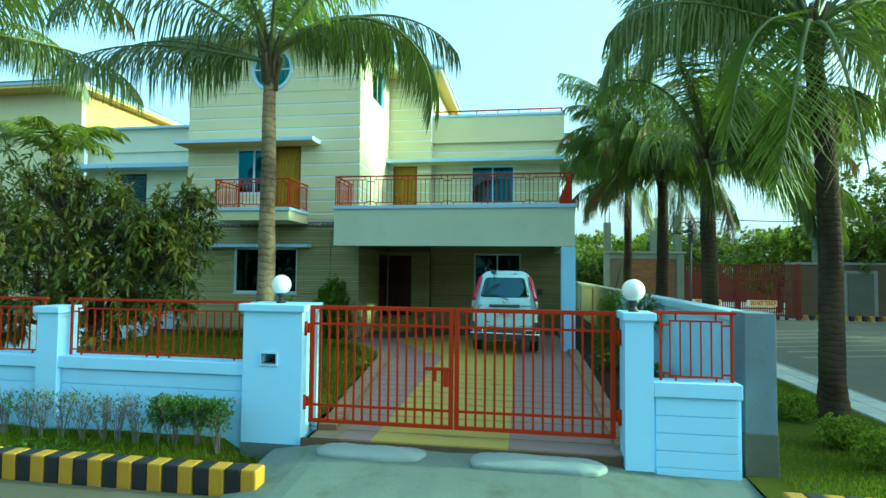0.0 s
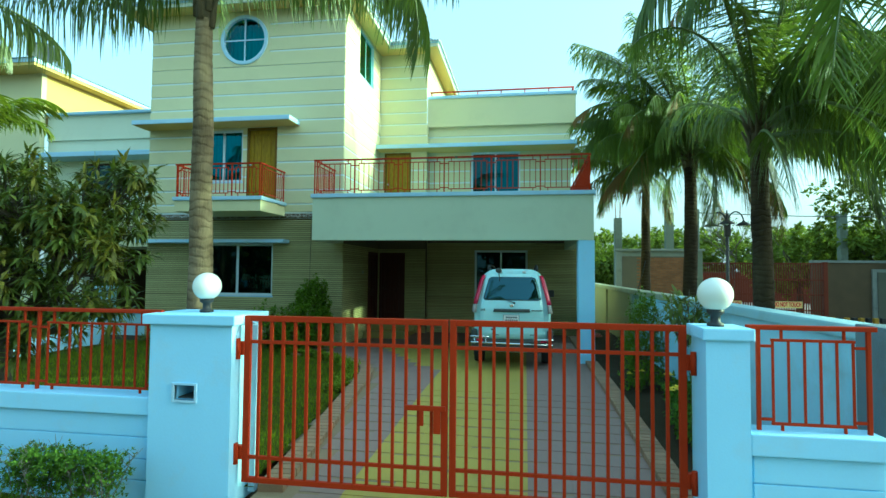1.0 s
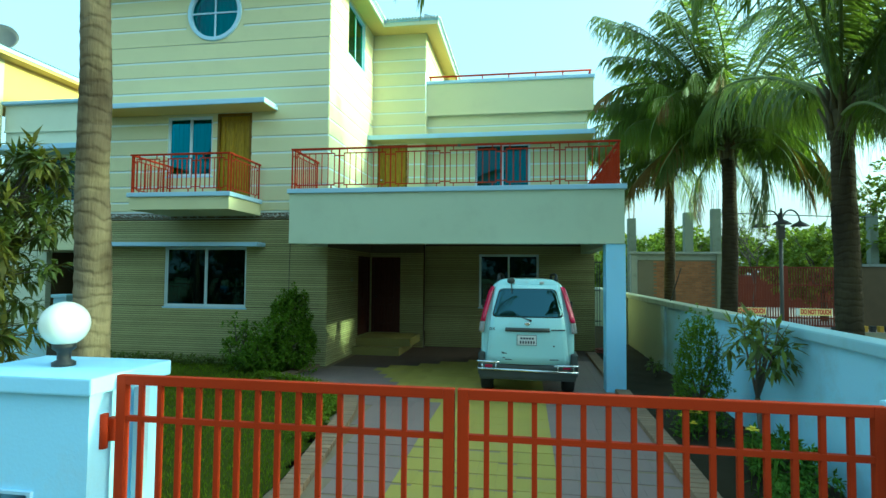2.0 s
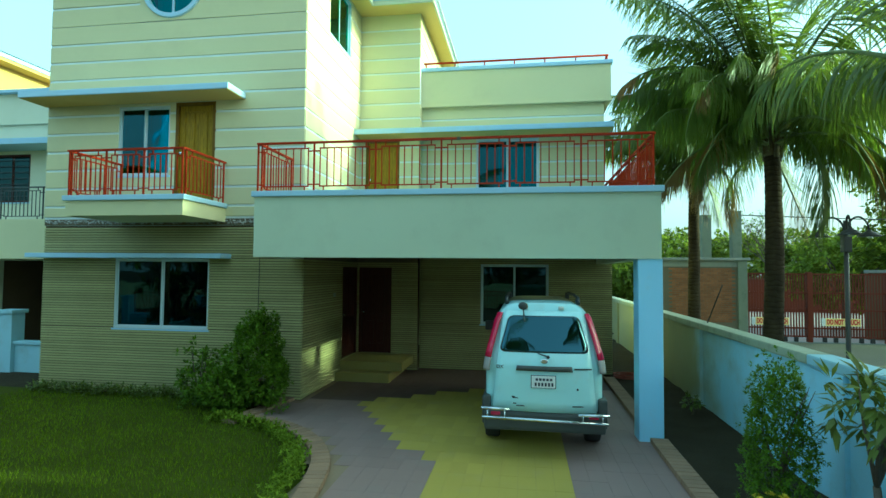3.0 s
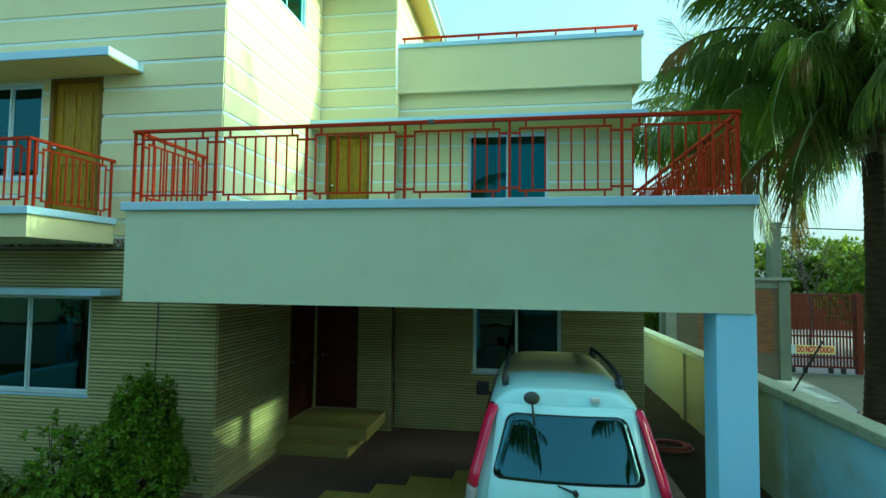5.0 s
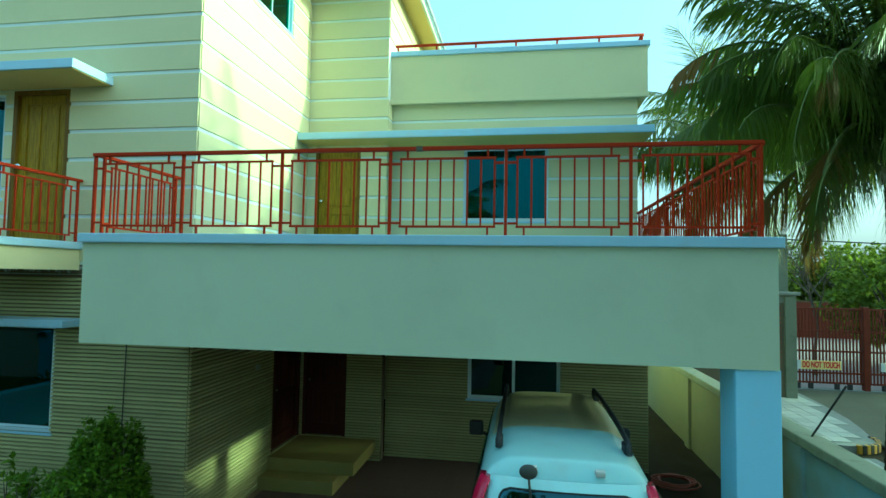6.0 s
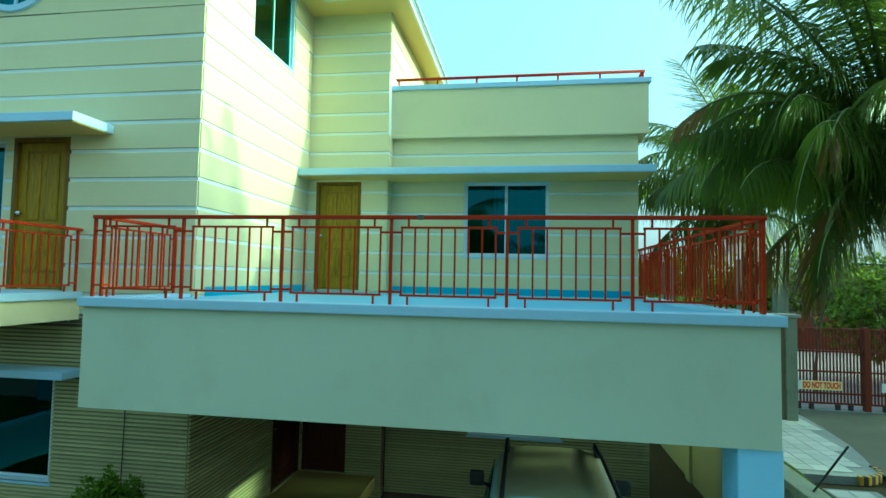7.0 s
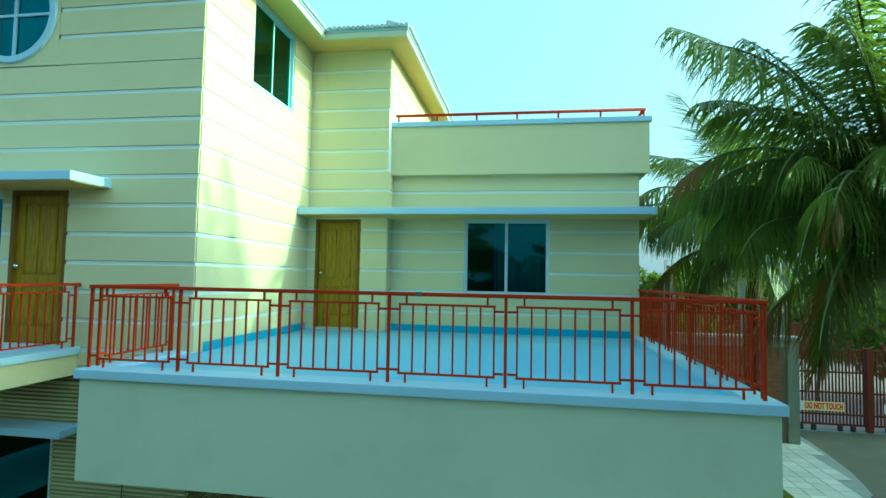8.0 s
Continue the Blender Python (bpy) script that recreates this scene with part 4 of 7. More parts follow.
# ---- front fence and gate
def lamp_globe(x, y, z):
    e = thing("pillar_lamp", (x, y, z), "white opal globe lamp on a black neck on the pillar", "lamp", "globe lamps on the gate pillars")
    bm = bmesh.new()
    lathe(bm, [(0.06, 0), (0.06, 0.02), (0.035, 0.035), (0.035, 0.08), (0.06, 0.10), (0.062, 0.13)], (x, y, z), 20)
    part("neck", bm, M_BLACK, e)
    bm = bmesh.new()
    bmesh.ops.create_uvsphere(bm, u_segments=32, v_segments=20, radius=0.127, matrix=pose(x, y, z + 0.24))
    part("globe", bm, M_GLOBE, e, "white opal globe", True)


def pillar(x0, x1, y0, y1, z0, z1, cap, label, slot=None):
    e = thing("fence_pillar", ((x0 + x1) / 2, (y0 + y1) / 2, z0), label, "pillar", "fence pillars")
    bm = bmesh.new()
    for a, b, c, d in rects(x0, x1, z0 + 0.012, z1, [slot] if slot else []):
        box(bm, a, b, y0, y1, c, d)
    bmesh.ops.remove_doubles(bm, verts=bm.verts, dist=1e-5)
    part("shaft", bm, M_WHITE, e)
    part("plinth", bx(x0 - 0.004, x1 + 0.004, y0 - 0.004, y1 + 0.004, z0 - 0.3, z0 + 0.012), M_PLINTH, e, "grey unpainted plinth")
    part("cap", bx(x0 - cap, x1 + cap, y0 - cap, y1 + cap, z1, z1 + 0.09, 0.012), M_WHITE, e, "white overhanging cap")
    if slot:
        bm = bmesh.new()
        a, b, c, d = slot
        for r in ((a - 0.02, b + 0.02, d, d + 0.015), (a - 0.02, b + 0.02, c - 0.02, c), (a - 0.02, a, c, d), (b, b + 0.02, c, d)):
            box(bm, r[0], r[1], y0 - 0.02, y0 + 0.02, r[2], r[3])
        part("letter_slot", bm, M_TRIM, e, "small framed opening through the pillar")
        # dark backing, added only to darken the view through the slot
        bm = bmesh.new()
        box(bm, a - 0.01, b + 0.01, y1 - 0.03, y1 - 0.005, c - 0.01, d + 0.01)
        box(bm, a, b, y0 + 0.05, y1 - 0.03, c + 0.001, c + 0.012)
        part("letter_box", bm, M_GREYTRIM, e, "dark backing added behind the opening")
    return e


pillar(-1.47, -0.69, 4.74, 5.26, -0.22, 1.42, 0.05, "broad white gate pillar with a letter opening", (-1.215, -1.02, 0.765, 0.895))
pillar(3.13, 3.43, 4.60, 4.95, -0.22, 1.42, 0.03, "slim white gate pillar")
for i in range(4):
    x = -4.46 - 3.0 * i
    pillar(x, x + 0.32, 4.75, 5.08, -0.25, 1.33, 0.04, "white fence pillar with a flat cap")
lamp_globe(-1.10, 5.0, 1.51)
lamp_globe(3.25, 4.76, 1.51)


def low_wall(x0, x1, y, label):
    e = thing("fence_wall", ((x0 + x1) / 2, y + 0.1, -0.2), label, "wall", "low fence walls")
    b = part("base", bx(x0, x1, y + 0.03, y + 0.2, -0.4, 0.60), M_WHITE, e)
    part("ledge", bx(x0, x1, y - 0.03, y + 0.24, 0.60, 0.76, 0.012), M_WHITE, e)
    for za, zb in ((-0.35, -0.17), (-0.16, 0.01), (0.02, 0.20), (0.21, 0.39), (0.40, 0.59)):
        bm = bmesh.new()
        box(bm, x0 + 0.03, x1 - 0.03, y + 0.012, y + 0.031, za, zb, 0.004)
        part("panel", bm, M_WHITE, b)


low_wall(3.43, 4.34, 4.63, "low white fence wall with grooved courses")
for i in range(4):
    x1 = -1.47 if i == 0 else -4.46 - 3.0 * (i - 1)
    x0 = -4.14 - 3.0 * i
    low_wall(x0, x1, 4.80, "low white fence wall under the red railing")
    n = x1 - x0
    railing("fence_railing", (x0 + 0.04, 4.90), (x1 - 0.02, 4.90), 0.76, [0.03, n / 2, n - 0.09], 0.77, 0.63, 0.045, "red steel fence railing on the low wall", M_RED, "red fence railings", pitch=0.118)
railing("fence_railing", (3.47, 4.72), (4.30, 4.72), 0.76, [0.06, 0.80], 0.77, 0.66, 0.05, "short red steel fence railing beside the gate", M_RED, "red fence railings", pitch=0.10)
# bare end of the boundary wall
e = thing("wall_end", (4.58, 5.0, -0.25), "bare grey rendered end pier with a mossy foot", "wall")
part("shaft", bx(4.42, 4.74, 4.76, 5.15, 0.21, 1.52, 0.01), M_GREYCONC, e)
part("foot", bx(4.41, 4.75, 4.75, 5.16, -0.4, 0.21, 0.01), M_MOSSCONC, e)
# boundary wall to the side road
bw_ = thing("boundary_wall", (4.58, 14, 0), "long white plastered boundary wall with a grey coping", "wall")
part("body", bx(4.50, 4.70, 5.15, 26.0, -0.4, 1.38), M_WALLSKYSHADE, bw_, "white paint with skylight and warm shade coloured along it")
part("coping", bx(4.45, 4.73, 5.15, 10.6, 1.38, 1.50, 0.02), M_WALLW, bw_, "pale painted coping")
part("coping", bx(4.45, 4.73, 10.6, 26.0, 1.38, 1.50, 0.02), M_OLDTRIM, bw_, "worn weathered coping")
for y in (9.9, 14.28, 18.6, 22.9):
    part("pier", bx(4.45, 4.51, y, y + 0.27, -0.2, 1.38), M_WALLSKYSHADE, bw_)


def gate_leaf(x0, x1, label, hinge_left):
    e = thing("gate_leaf", (x0 if hinge_left else x1, 4.88, 0.04), label, "gate", "leaves of the drive gate")
    z0, z1 = 0.045, 1.50
    W, D = 0.055, 0.04
    for a, b in ((x0, x0 + W), (x1 - W, x1)):
        part("stile", bx(a, b, 4.88 - D / 2, 4.88 + D / 2, z0, z1, 0.004), M_RED, e)
    for a, b in ((z0, z0 + 0.045), (z1 - 0.05, z1)):
        part("rail", bx(x0 + W, x1 - W, 4.88 - D / 2, 4.88 + D / 2, a, b, 0.004), M_RED, e)
    for z in (0.262, 1.270):
        part("cross_bar", bx(x0 + W, x1 - W, 4.866, 4.894, z - 0.014, z + 0.014), M_RED, e)
    me = bar_mesh("gate_bar", 0.026, 0.024, z1 - z0 - 0.095, M_RED)
    n = 16
    for i in range(1, n):
        x = x0 + W / 2 + (x1 - x0 - W) * i / n
        piece("gate_bar", me, pose(x, 4.88, z0 + 0.045), e)
    hx = x0 - 0.04 if hinge_left else x1 + 0.04
    for z in (0.30, 1.21):
        bm = bmesh.new()
        box(bm, hx - 0.045, hx + 0.045, 4.85, 4.91, z - 0.06, z + 0.06, 0.01)
        tube(bm, [(hx, 4.83, z - 0.09), (hx, 4.83, z + 0.09)], 0.022, 10)
        part("hinge", bm, M_RED, e)
    return e


g = gate_leaf(-0.64, 1.185, "red steel drive gate leaf with upright bars and latch", True)
gate_leaf(1.20, 3.07, "red steel drive gate leaf with upright bars", False)
bm = bmesh.new()
box(bm, 0.82, 1.17, 4.835, 4.86, 0.745, 0.785)
box(bm, 0.95, 0.985, 4.838, 4.858, 0.62, 0.75)
box(bm, 1.07, 1.13, 4.836, 4.858, 0.56, 0.75)
part("latch", bm, M_RED, g, "red sliding bolt latch")
solo("gate_stop", bx(-0.66, -0.60, 5.02, 5.07, -0.1, 1.40), M_TRIM, "slim white post behind the gate leaf", "post")

# ---- plants
def frond_mesh(L, rise, droop, seed, leaf=0.85, n=92, hang=1.15, width=0.033, dry=2.0, bend=1.5, gaps=0.05, stiff=0.0, material=None):
    """A feather leaf along +x: a bent rib with long leaflets that hang like a comb."""
    rng = random.Random(seed)
    bm = bmesh.new()
    S = 16
    pts, dirs = [Vector((0, 0, 0))], []
    sway = rng.uniform(-0.22, 0.22)
    for i in range(S):
        t = (i + 0.5) / S
        a = radians(rise - droop * t ** bend)
        d = Vector((math.cos(a), sway * t + 0.05 * math.sin(seed + 3 * t), math.sin(a))).normalized()
        dirs.append(d)
        pts.append(pts[-1] + d * (L / S))
    dirs.append(dirs[-1])
    tube(bm, pts, [0.036 * (1 - i / S) ** 0.8 + 0.004 for i in range(S + 1)], 5, False, mi=1)
    torn = rng.uniform(0.3, 0.8)
    for i in range(n):
        t = 0.14 + 0.86 * (i + 0.5) / n
        k = t * S
        j = min(int(k), S - 1)
        base = pts[j].lerp(pts[j + 1], k - j)
        fw = dirs[j]
        prof = min(1.0, 0.45 + 2.2 * (t - 0.1)) * (1.0 if t < 0.66 else max(0.34, 1 - (t - 0.66) * 1.8))
        for sd in (-1, 1):
            if rng.random() < gaps + (0.35 if abs(t - torn) < 0.035 else 0):
                continue
            ln = leaf * prof * rng.uniform(0.82, 1.15)
            up = fw.cross(Vector((0, 1, 0))) * -1
            free = 1 - stiff
            d = (Vector((0, sd, 0)) * rng.uniform(0.40, 0.85) + fw * (rng.uniform(0.05, 0.55) + 0.9 * t ** 3) + up * rng.uniform(-0.1, 0.2) + Vector((0, 0, -0.35 * free))).normalized()
            w = width * rng.uniform(0.8, 1.15)
            mi = 2 if t + rng.uniform(-.06, .06) > dry else 0
            p = base.copy()
            rows_ = []
            K = 4
            lift = rng.uniform(0.4, 1.3) * hang
            for q in range(K + 1):
                f = q / K
                side = d.cross(Vector((0, sd, 0.2)))
                side = side.normalized() if side.length > 1e-3 else fw
                side = (side + 0.8 * fw).normalized()
                ww = w * (0.6, 1.0, 0.9, 0.6, 0.08)[q] * 0.5
                rows_.append((bm.verts.new(p + side * ww), bm.verts.new(p - side * ww)))
                d = (d + Vector((0, 0, -1)) * lift * (0.55 + 0.5 * f) * free).normalized()
                p = p + d * (ln / K)
            for a, b in zip(rows_, rows_[1:]):
                bm.faces.new((a[0], a[1], b[1], b[0])).material_index = mi
    return to_mesh("frond", bm, [material or M_FROND, M_RACHIS, M_FRONDY])


FR = {
    "spear": [frond_mesh(3.0, 80, 34, s, 0.62, hang=0.25, stiff=0.6) for s in (1, 2)],
    "up": [frond_mesh(3.5, 66, 78, s, 0.80, hang=0.55, stiff=0.25) for s in (3, 4, 5)],
    "fan": [frond_mesh(3.4, 48, 44, s, 0.80, 60, 0.2, 0.030, stiff=0.75, material=M_FRONDL) for s in (17, 18)],
    "mid": [frond_mesh(3.7, 40, 92, s, 1.02) for s in (6, 7, 8)] + [frond_mesh(3.6, 40, 96, 19, 0.95, dry=0.86)],
    "arch": [frond_mesh(3.9, 50, 136, s, 1.02, bend=1.25) for s in (20, 21)],
    "flat": [frond_mesh(3.5, 16, 46, s, 0.98, bend=2.4) for s in (9, 10)] + [frond_mesh(3.4, 12, 66, 11, 0.98, bend=3.0)],
    "hang": [frond_mesh(3.6, 30, 116, s, 1.0, bend=0.8) for s in (22, 23)] + [frond_mesh(3.6, 26, 112, 24, 1.0, bend=0.75, dry=0.62)],
    "fall": [frond_mesh(3.3, 16, 98, 28, 1.0, bend=0.55), frond_mesh(3.4, 20, 104, 29, 1.0, bend=0.6)],
    "crest": [frond_mesh(4.3, 66, 58, s, 0.95, 110, 0.85, stiff=0.1) for s in (33, 34)],
    "curtain": [frond_mesh(3.7, 26, 112, s, 1.0, 84, 0.45, 0.040, bend=0.62, stiff=0.5, gaps=0.02, material=M_FRONDLIT) for s in (31, 32)],
    "wither": [frond_mesh(3.7, 26, 112, 30, 1.1, 84, 0.40, 0.036, bend=0.62, stiff=0.5, dry=0.62, material=M_FRONDLIT)],
    # open, wispy leaves of the palm inside the fence
    "wisp": [frond_mesh(3.5, 16, 46, s, 1.05, 74, width=0.027, bend=2.4) for s in (9, 10)],
    "droop": [frond_mesh(3.9, 50, 136, s, 1.05, 76, width=0.027, bend=1.25) for s in (20, 21)],
    "bow": [frond_mesh(3.7, 40, 92, s, 1.05, 76, width=0.027) for s in (6, 7, 8)],
    "low": [frond_mesh(3.3, -6, 64, s, 0.92, hang=1.3) for s in (12, 13)] + [frond_mesh(3.2, -4, 72, 14, 0.9, dry=0.6)],
    "broad": [frond_mesh(1.9, 66, 118, s, 0.52, 44, 0.5, 0.042, stiff=0.5, material=M_FRONDL) for s in (25, 26, 27)],
}


def palm(base, neck, r0, r1, leaves, seed, size=1.0, crest=1.0, label="tall coconut palm with ringed grey trunk and drooping fronds", bend=0.0, bark=None):
    rng = random.Random(seed)
    e = thing("palm_tree", base, label, "palm tree", "coconut palms")
    b, n = Vector(base), Vector(neck)
    H = (n - b).length
    rings = max(12, int(H / 0.055))
    pts, rad = [], []
    for i in range(rings + 1):
        t = i / rings
        p = b.lerp(n, t) + Vector((bend * math.sin(math.pi * t), 0.4 * bend * math.sin(2 * math.pi * t), 0)) + Vector((0.01 * noise.noise((seed, t * 6, 0)), 0.01 * noise.noise((seed, t * 6, 9)), 0))
        r = r1 + (r0 - r1) * (1 - t) ** 0.8 + 0.35 * r0 * max(0, 0.10 - t) / 0.10
        r *= 1.0 + 0.07 * noise.noise((seed, t * 9, 4)) + (0.022 if i % 2 else -0.012) + 0.03 * noise.noise((seed, t * 40, 2))
        pts.append(p); rad.append(r)
    bm = bmesh.new()
    tube(bm, pts, rad, 14)
    part("trunk", bm, bark or M_BARK, e, "ringed trunk", True)
    bm = bmesh.new()
    tube(bm, [n - Vector((0, 0, 0.15)), n + Vector((0, 0, 0.02)), n + Vector((0, 0, 0.25)), n + Vector((0, 0, 0.5)), n + Vector((0, 0, 0.8))], [r1 * 0.9, r1 * 1.0, r1 * 1.15, r1 * 0.9, r1 * 0.25], 12)
    for k in range(16):
        a = 2.4 * k
        u = Vector((math.cos(a), math.sin(a), 0))
        z = 0.02 + 0.035 * k
        q = n + u * r1 * 0.95 + Vector((0, 0, z - 0.12))
        tube(bm, [q, q + u * r1 * 0.3 + Vector((0, 0, 0.22)), q + u * r1 * 1.1 + Vector((0, 0, 0.45))], [0.042, 0.030, 0.018], 6)
    part("crown_base", bm, M_SHEATH, e, "brown fibrous leaf bases", True)
    for kind, az, tilt in leaves:
        me = rng.choice(FR[kind])
        h = {"spear": 0.6, "up": 0.52, "fan": 0.48, "arch": 0.46, "mid": 0.42, "flat": 0.34, "broad": 0.4, "fall": 0.36, "wither": 0.36, "curtain": 0.36, "wisp": 0.34, "droop": 0.46, "bow": 0.42, "crest": 0.5, "hang": 0.36, "low": 0.22}[kind]
        m = Matrix.Translation(n + Vector((0, 0, h))) @ pose(0, 0, 0, 0, 0, az) @ pose(r1 * 0.5, 0, 0, rng.uniform(-12, 12), -tilt, 0) @ Matrix.Scale(size * (crest if kind in ("up", "spear", "fan") else 1.0) * rng.uniform(0.92, 1.08), 4)
        piece("frond", me, m, e)
    return e


def crown(seed, **count):
    rng = random.Random(seed)
    out = []
    for kind, n in count.items():
        s = rng.uniform(0, 360)
        for i in range(n):
            out.append((kind, s + 360 * i / n + rng.uniform(-25, 25), rng.uniform(-9, 9)))
    return out


# azimuth from +x (towards the road), 90 towards the house
near_crown = [("wisp", 180, 2), ("wisp", 170, 8), ("wisp", 194, -5), ("bow", 203, 4), ("droop", 2, -8), ("droop", -14, -12), ("droop", 10, -2), ("bow", 8, -4), ("droop", 330, 8), ("bow", 302, 12), ("bow", 246, 16),
              ("up", 20, 0), ("up", 100, 0), ("up", 170, 4), ("up", 250, 0), ("up", 318, 0), ("spear", 60, 0), ("spear", 200, 0), ("bow", 60, 12), ("bow", 118, 10), ("bow", 150, 14)]
road_crown = [("curtain", 218, 2), ("curtain", 240, -13), ("wither", 256, -17), ("wither", 288, 2), ("arch", 157, -3), ("arch", 168, 8), ("arch", 146, 4), ("arch", 186, 0), ("flat", 200, -2), ("mid", 226, 10), ("arch", 330, 0), ("mid", 350, 0), ("flat", 20, 4), ("mid", 60, 4),
              ("mid", 100, 0), ("mid", 132, 2), ("low", 340, 4), ("hang", 352, 0), ("fall", 12, 0), ("hang", 34, 0), ("up", 30, 0), ("up", 110, 0), ("up", 200, 0), ("up", 270, 0), ("spear", 0, 0), ("spear", 150, 0)]
edge_crown = [("up", 224, 4), ("up", 250, 4), ("up", 320, 0), ("up", 40, 0), ("up", 96, 2), ("arch", 262, 4), ("arch", 300, 4), ("mid", 226, 6), ("mid", 248, 14), ("mid", 278, 0), ("mid", 310, 4), ("mid", 340, 4), ("mid", 10, 0), ("mid", 50, 2), ("mid", 84, 0), ("mid", 108, 4), ("low", 252, 4), ("low", 290, 2), ("low", 330, 6), ("low", 60, 2), ("hang", 20, 4), ("flat", 342, 8), ("mid", 0, -6), ("flat", 14, 5), ("mid", 322, -4), ("hang", 284, 2), ("hang", 306, 0),
              ("spear", 10, 0), ("spear", 250, 0)]
house_crown = [("crest", 199, 0), ("crest", 206, -14), ("mid", 194, 12), ("mid", 204, 24), ("arch", 208, 18), ("flat", 222, 20), ("crest", 222, -8), ("crest", 234, -16), ("crest", 228, 2), ("flat", 205, 9), ("flat", 228, 4), ("mid", 196, -4), ("mid", 232, 8), ("hang", 224, 12), ("hang", 276, 6), ("low", 212, 10), ("low", 220, 12), ("low", 278, 8), ("up", 234, 0), ("up", 216, -8), ("flat", 320, 4), ("mid", 350, 0), ("flat", 350, 2), ("crest", 240, -4), ("flat", 199, 8), ("flat", 214, 2), ("mid", 208, 6), ("mid", 224, 0), ("mid", 244, 4), ("mid", 268, 0), ("mid", 300, 0), ("mid", 335, 0), ("mid", 20, 0), ("mid", 70, 0), ("mid", 120, 0), ("mid", 160, 0), ("arch", 228, 0), ("arch", 256, 4), ("arch", 300, 0), ("hang", 296, 4), ("fall", 282, 2),
               ("low", 288, 6), ("low", 300, 0), ("low", 100, 0), ("low", 60, 0), ("up", 222, 10), ("up", 246, 4), ("up", 290, 0), ("up", 350, 0), ("up", 60, 0), ("up", 130, 0), ("spear", 0, 0), ("spear", 220, 0)]
back_crown = [("low", 206, 8), ("low", 226, 4), ("hang", 230, 2), ("fan", 214, 24), ("fan", 236, 16), ("flat", 214, 4), ("flat", 240, 4), ("mid", 236, 6), ("mid", 192, -4), ("up", 205, 0), ("flat", 270, 4), ("mid", 310, 4), ("flat", 340, 2), ("flat", 196, 4), ("arch", 238, 4), ("mid", 204, 6), ("mid", 224, 0), ("mid", 252, 2), ("mid", 286, 0), ("mid", 330, 0), ("mid", 20, 0), ("mid", 80, 0), ("mid", 140, 2), ("hang", 250, 4), ("low", 230, 0), ("low", 280, 0), ("low", 60, 0),
              ("up", 150, 4), ("up", 240, 0), ("up", 290, 0), ("up", 350, 0), ("up", 60, 0), ("up", 120, 4), ("spear", 30, 0), ("spear", 210, 0)]
palm((-1.90, 6.06, -0.05), (-1.76, 5.84, 4.72), 0.148, 0.088, near_crown, 21, 0.86, 1.0, "coconut palm with pale ringed trunk just inside the fence", 0.03)
palm((-7.3, 5.9, 0), (-7.4, 5.85, 5.6), 0.16, 0.11, crown(5, spear=1, up=3, mid=6, flat=4), 22, 0.92)
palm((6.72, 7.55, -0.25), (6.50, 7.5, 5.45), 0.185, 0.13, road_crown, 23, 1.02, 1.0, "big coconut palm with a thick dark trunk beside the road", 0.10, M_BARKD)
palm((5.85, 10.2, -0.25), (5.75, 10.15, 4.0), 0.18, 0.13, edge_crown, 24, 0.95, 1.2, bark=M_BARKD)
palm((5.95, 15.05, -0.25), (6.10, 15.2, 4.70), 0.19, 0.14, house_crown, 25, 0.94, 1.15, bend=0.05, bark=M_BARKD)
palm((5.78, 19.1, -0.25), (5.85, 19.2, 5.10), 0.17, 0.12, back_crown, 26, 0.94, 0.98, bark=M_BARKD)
palm((-8.7, 9.2, 0), (-8.7, 9.2, 4.0), 0.10, 0.07, crown(10, broad=11), 27, 0.95, 1.0, "small bright green palm behind the leafy tree")


def leaf_on(bm, p, d, ln, w, rng, sag=0.35, mi=0):
    """One narrow leaf, folded in two lengths."""
    d = d.normalized()
    side = d.cross(Vector((rng.uniform(-.3, .3), rng.uniform(-.3, .3), 1)))
    side = side.normalized() if side.length > 1e-3 else Vector((1, 0, 0))
    mid = p + d * ln * 0.45
    d2 = (d + Vector((0, 0, -sag))).normalized()
    tip = mid + d2 * ln * 0.55
    a, b, c, e = bm.verts.new(p), bm.verts.new(mid + side * w), bm.verts.new(mid - side * w), bm.verts.new(tip)
    bm.faces.new((a, c, b)).material_index = mi
    bm.faces.new((b, c, e)).material_index = mi


def rand_dir(rng, up=0.0):
    while True:
        v = Vector((rng.uniform(-1, 1), rng.uniform(-1, 1), rng.uniform(-1, 1)))
        if 0.05 < v.length < 1:
            v.normalize()
            v.z += up
            return v.normalized()


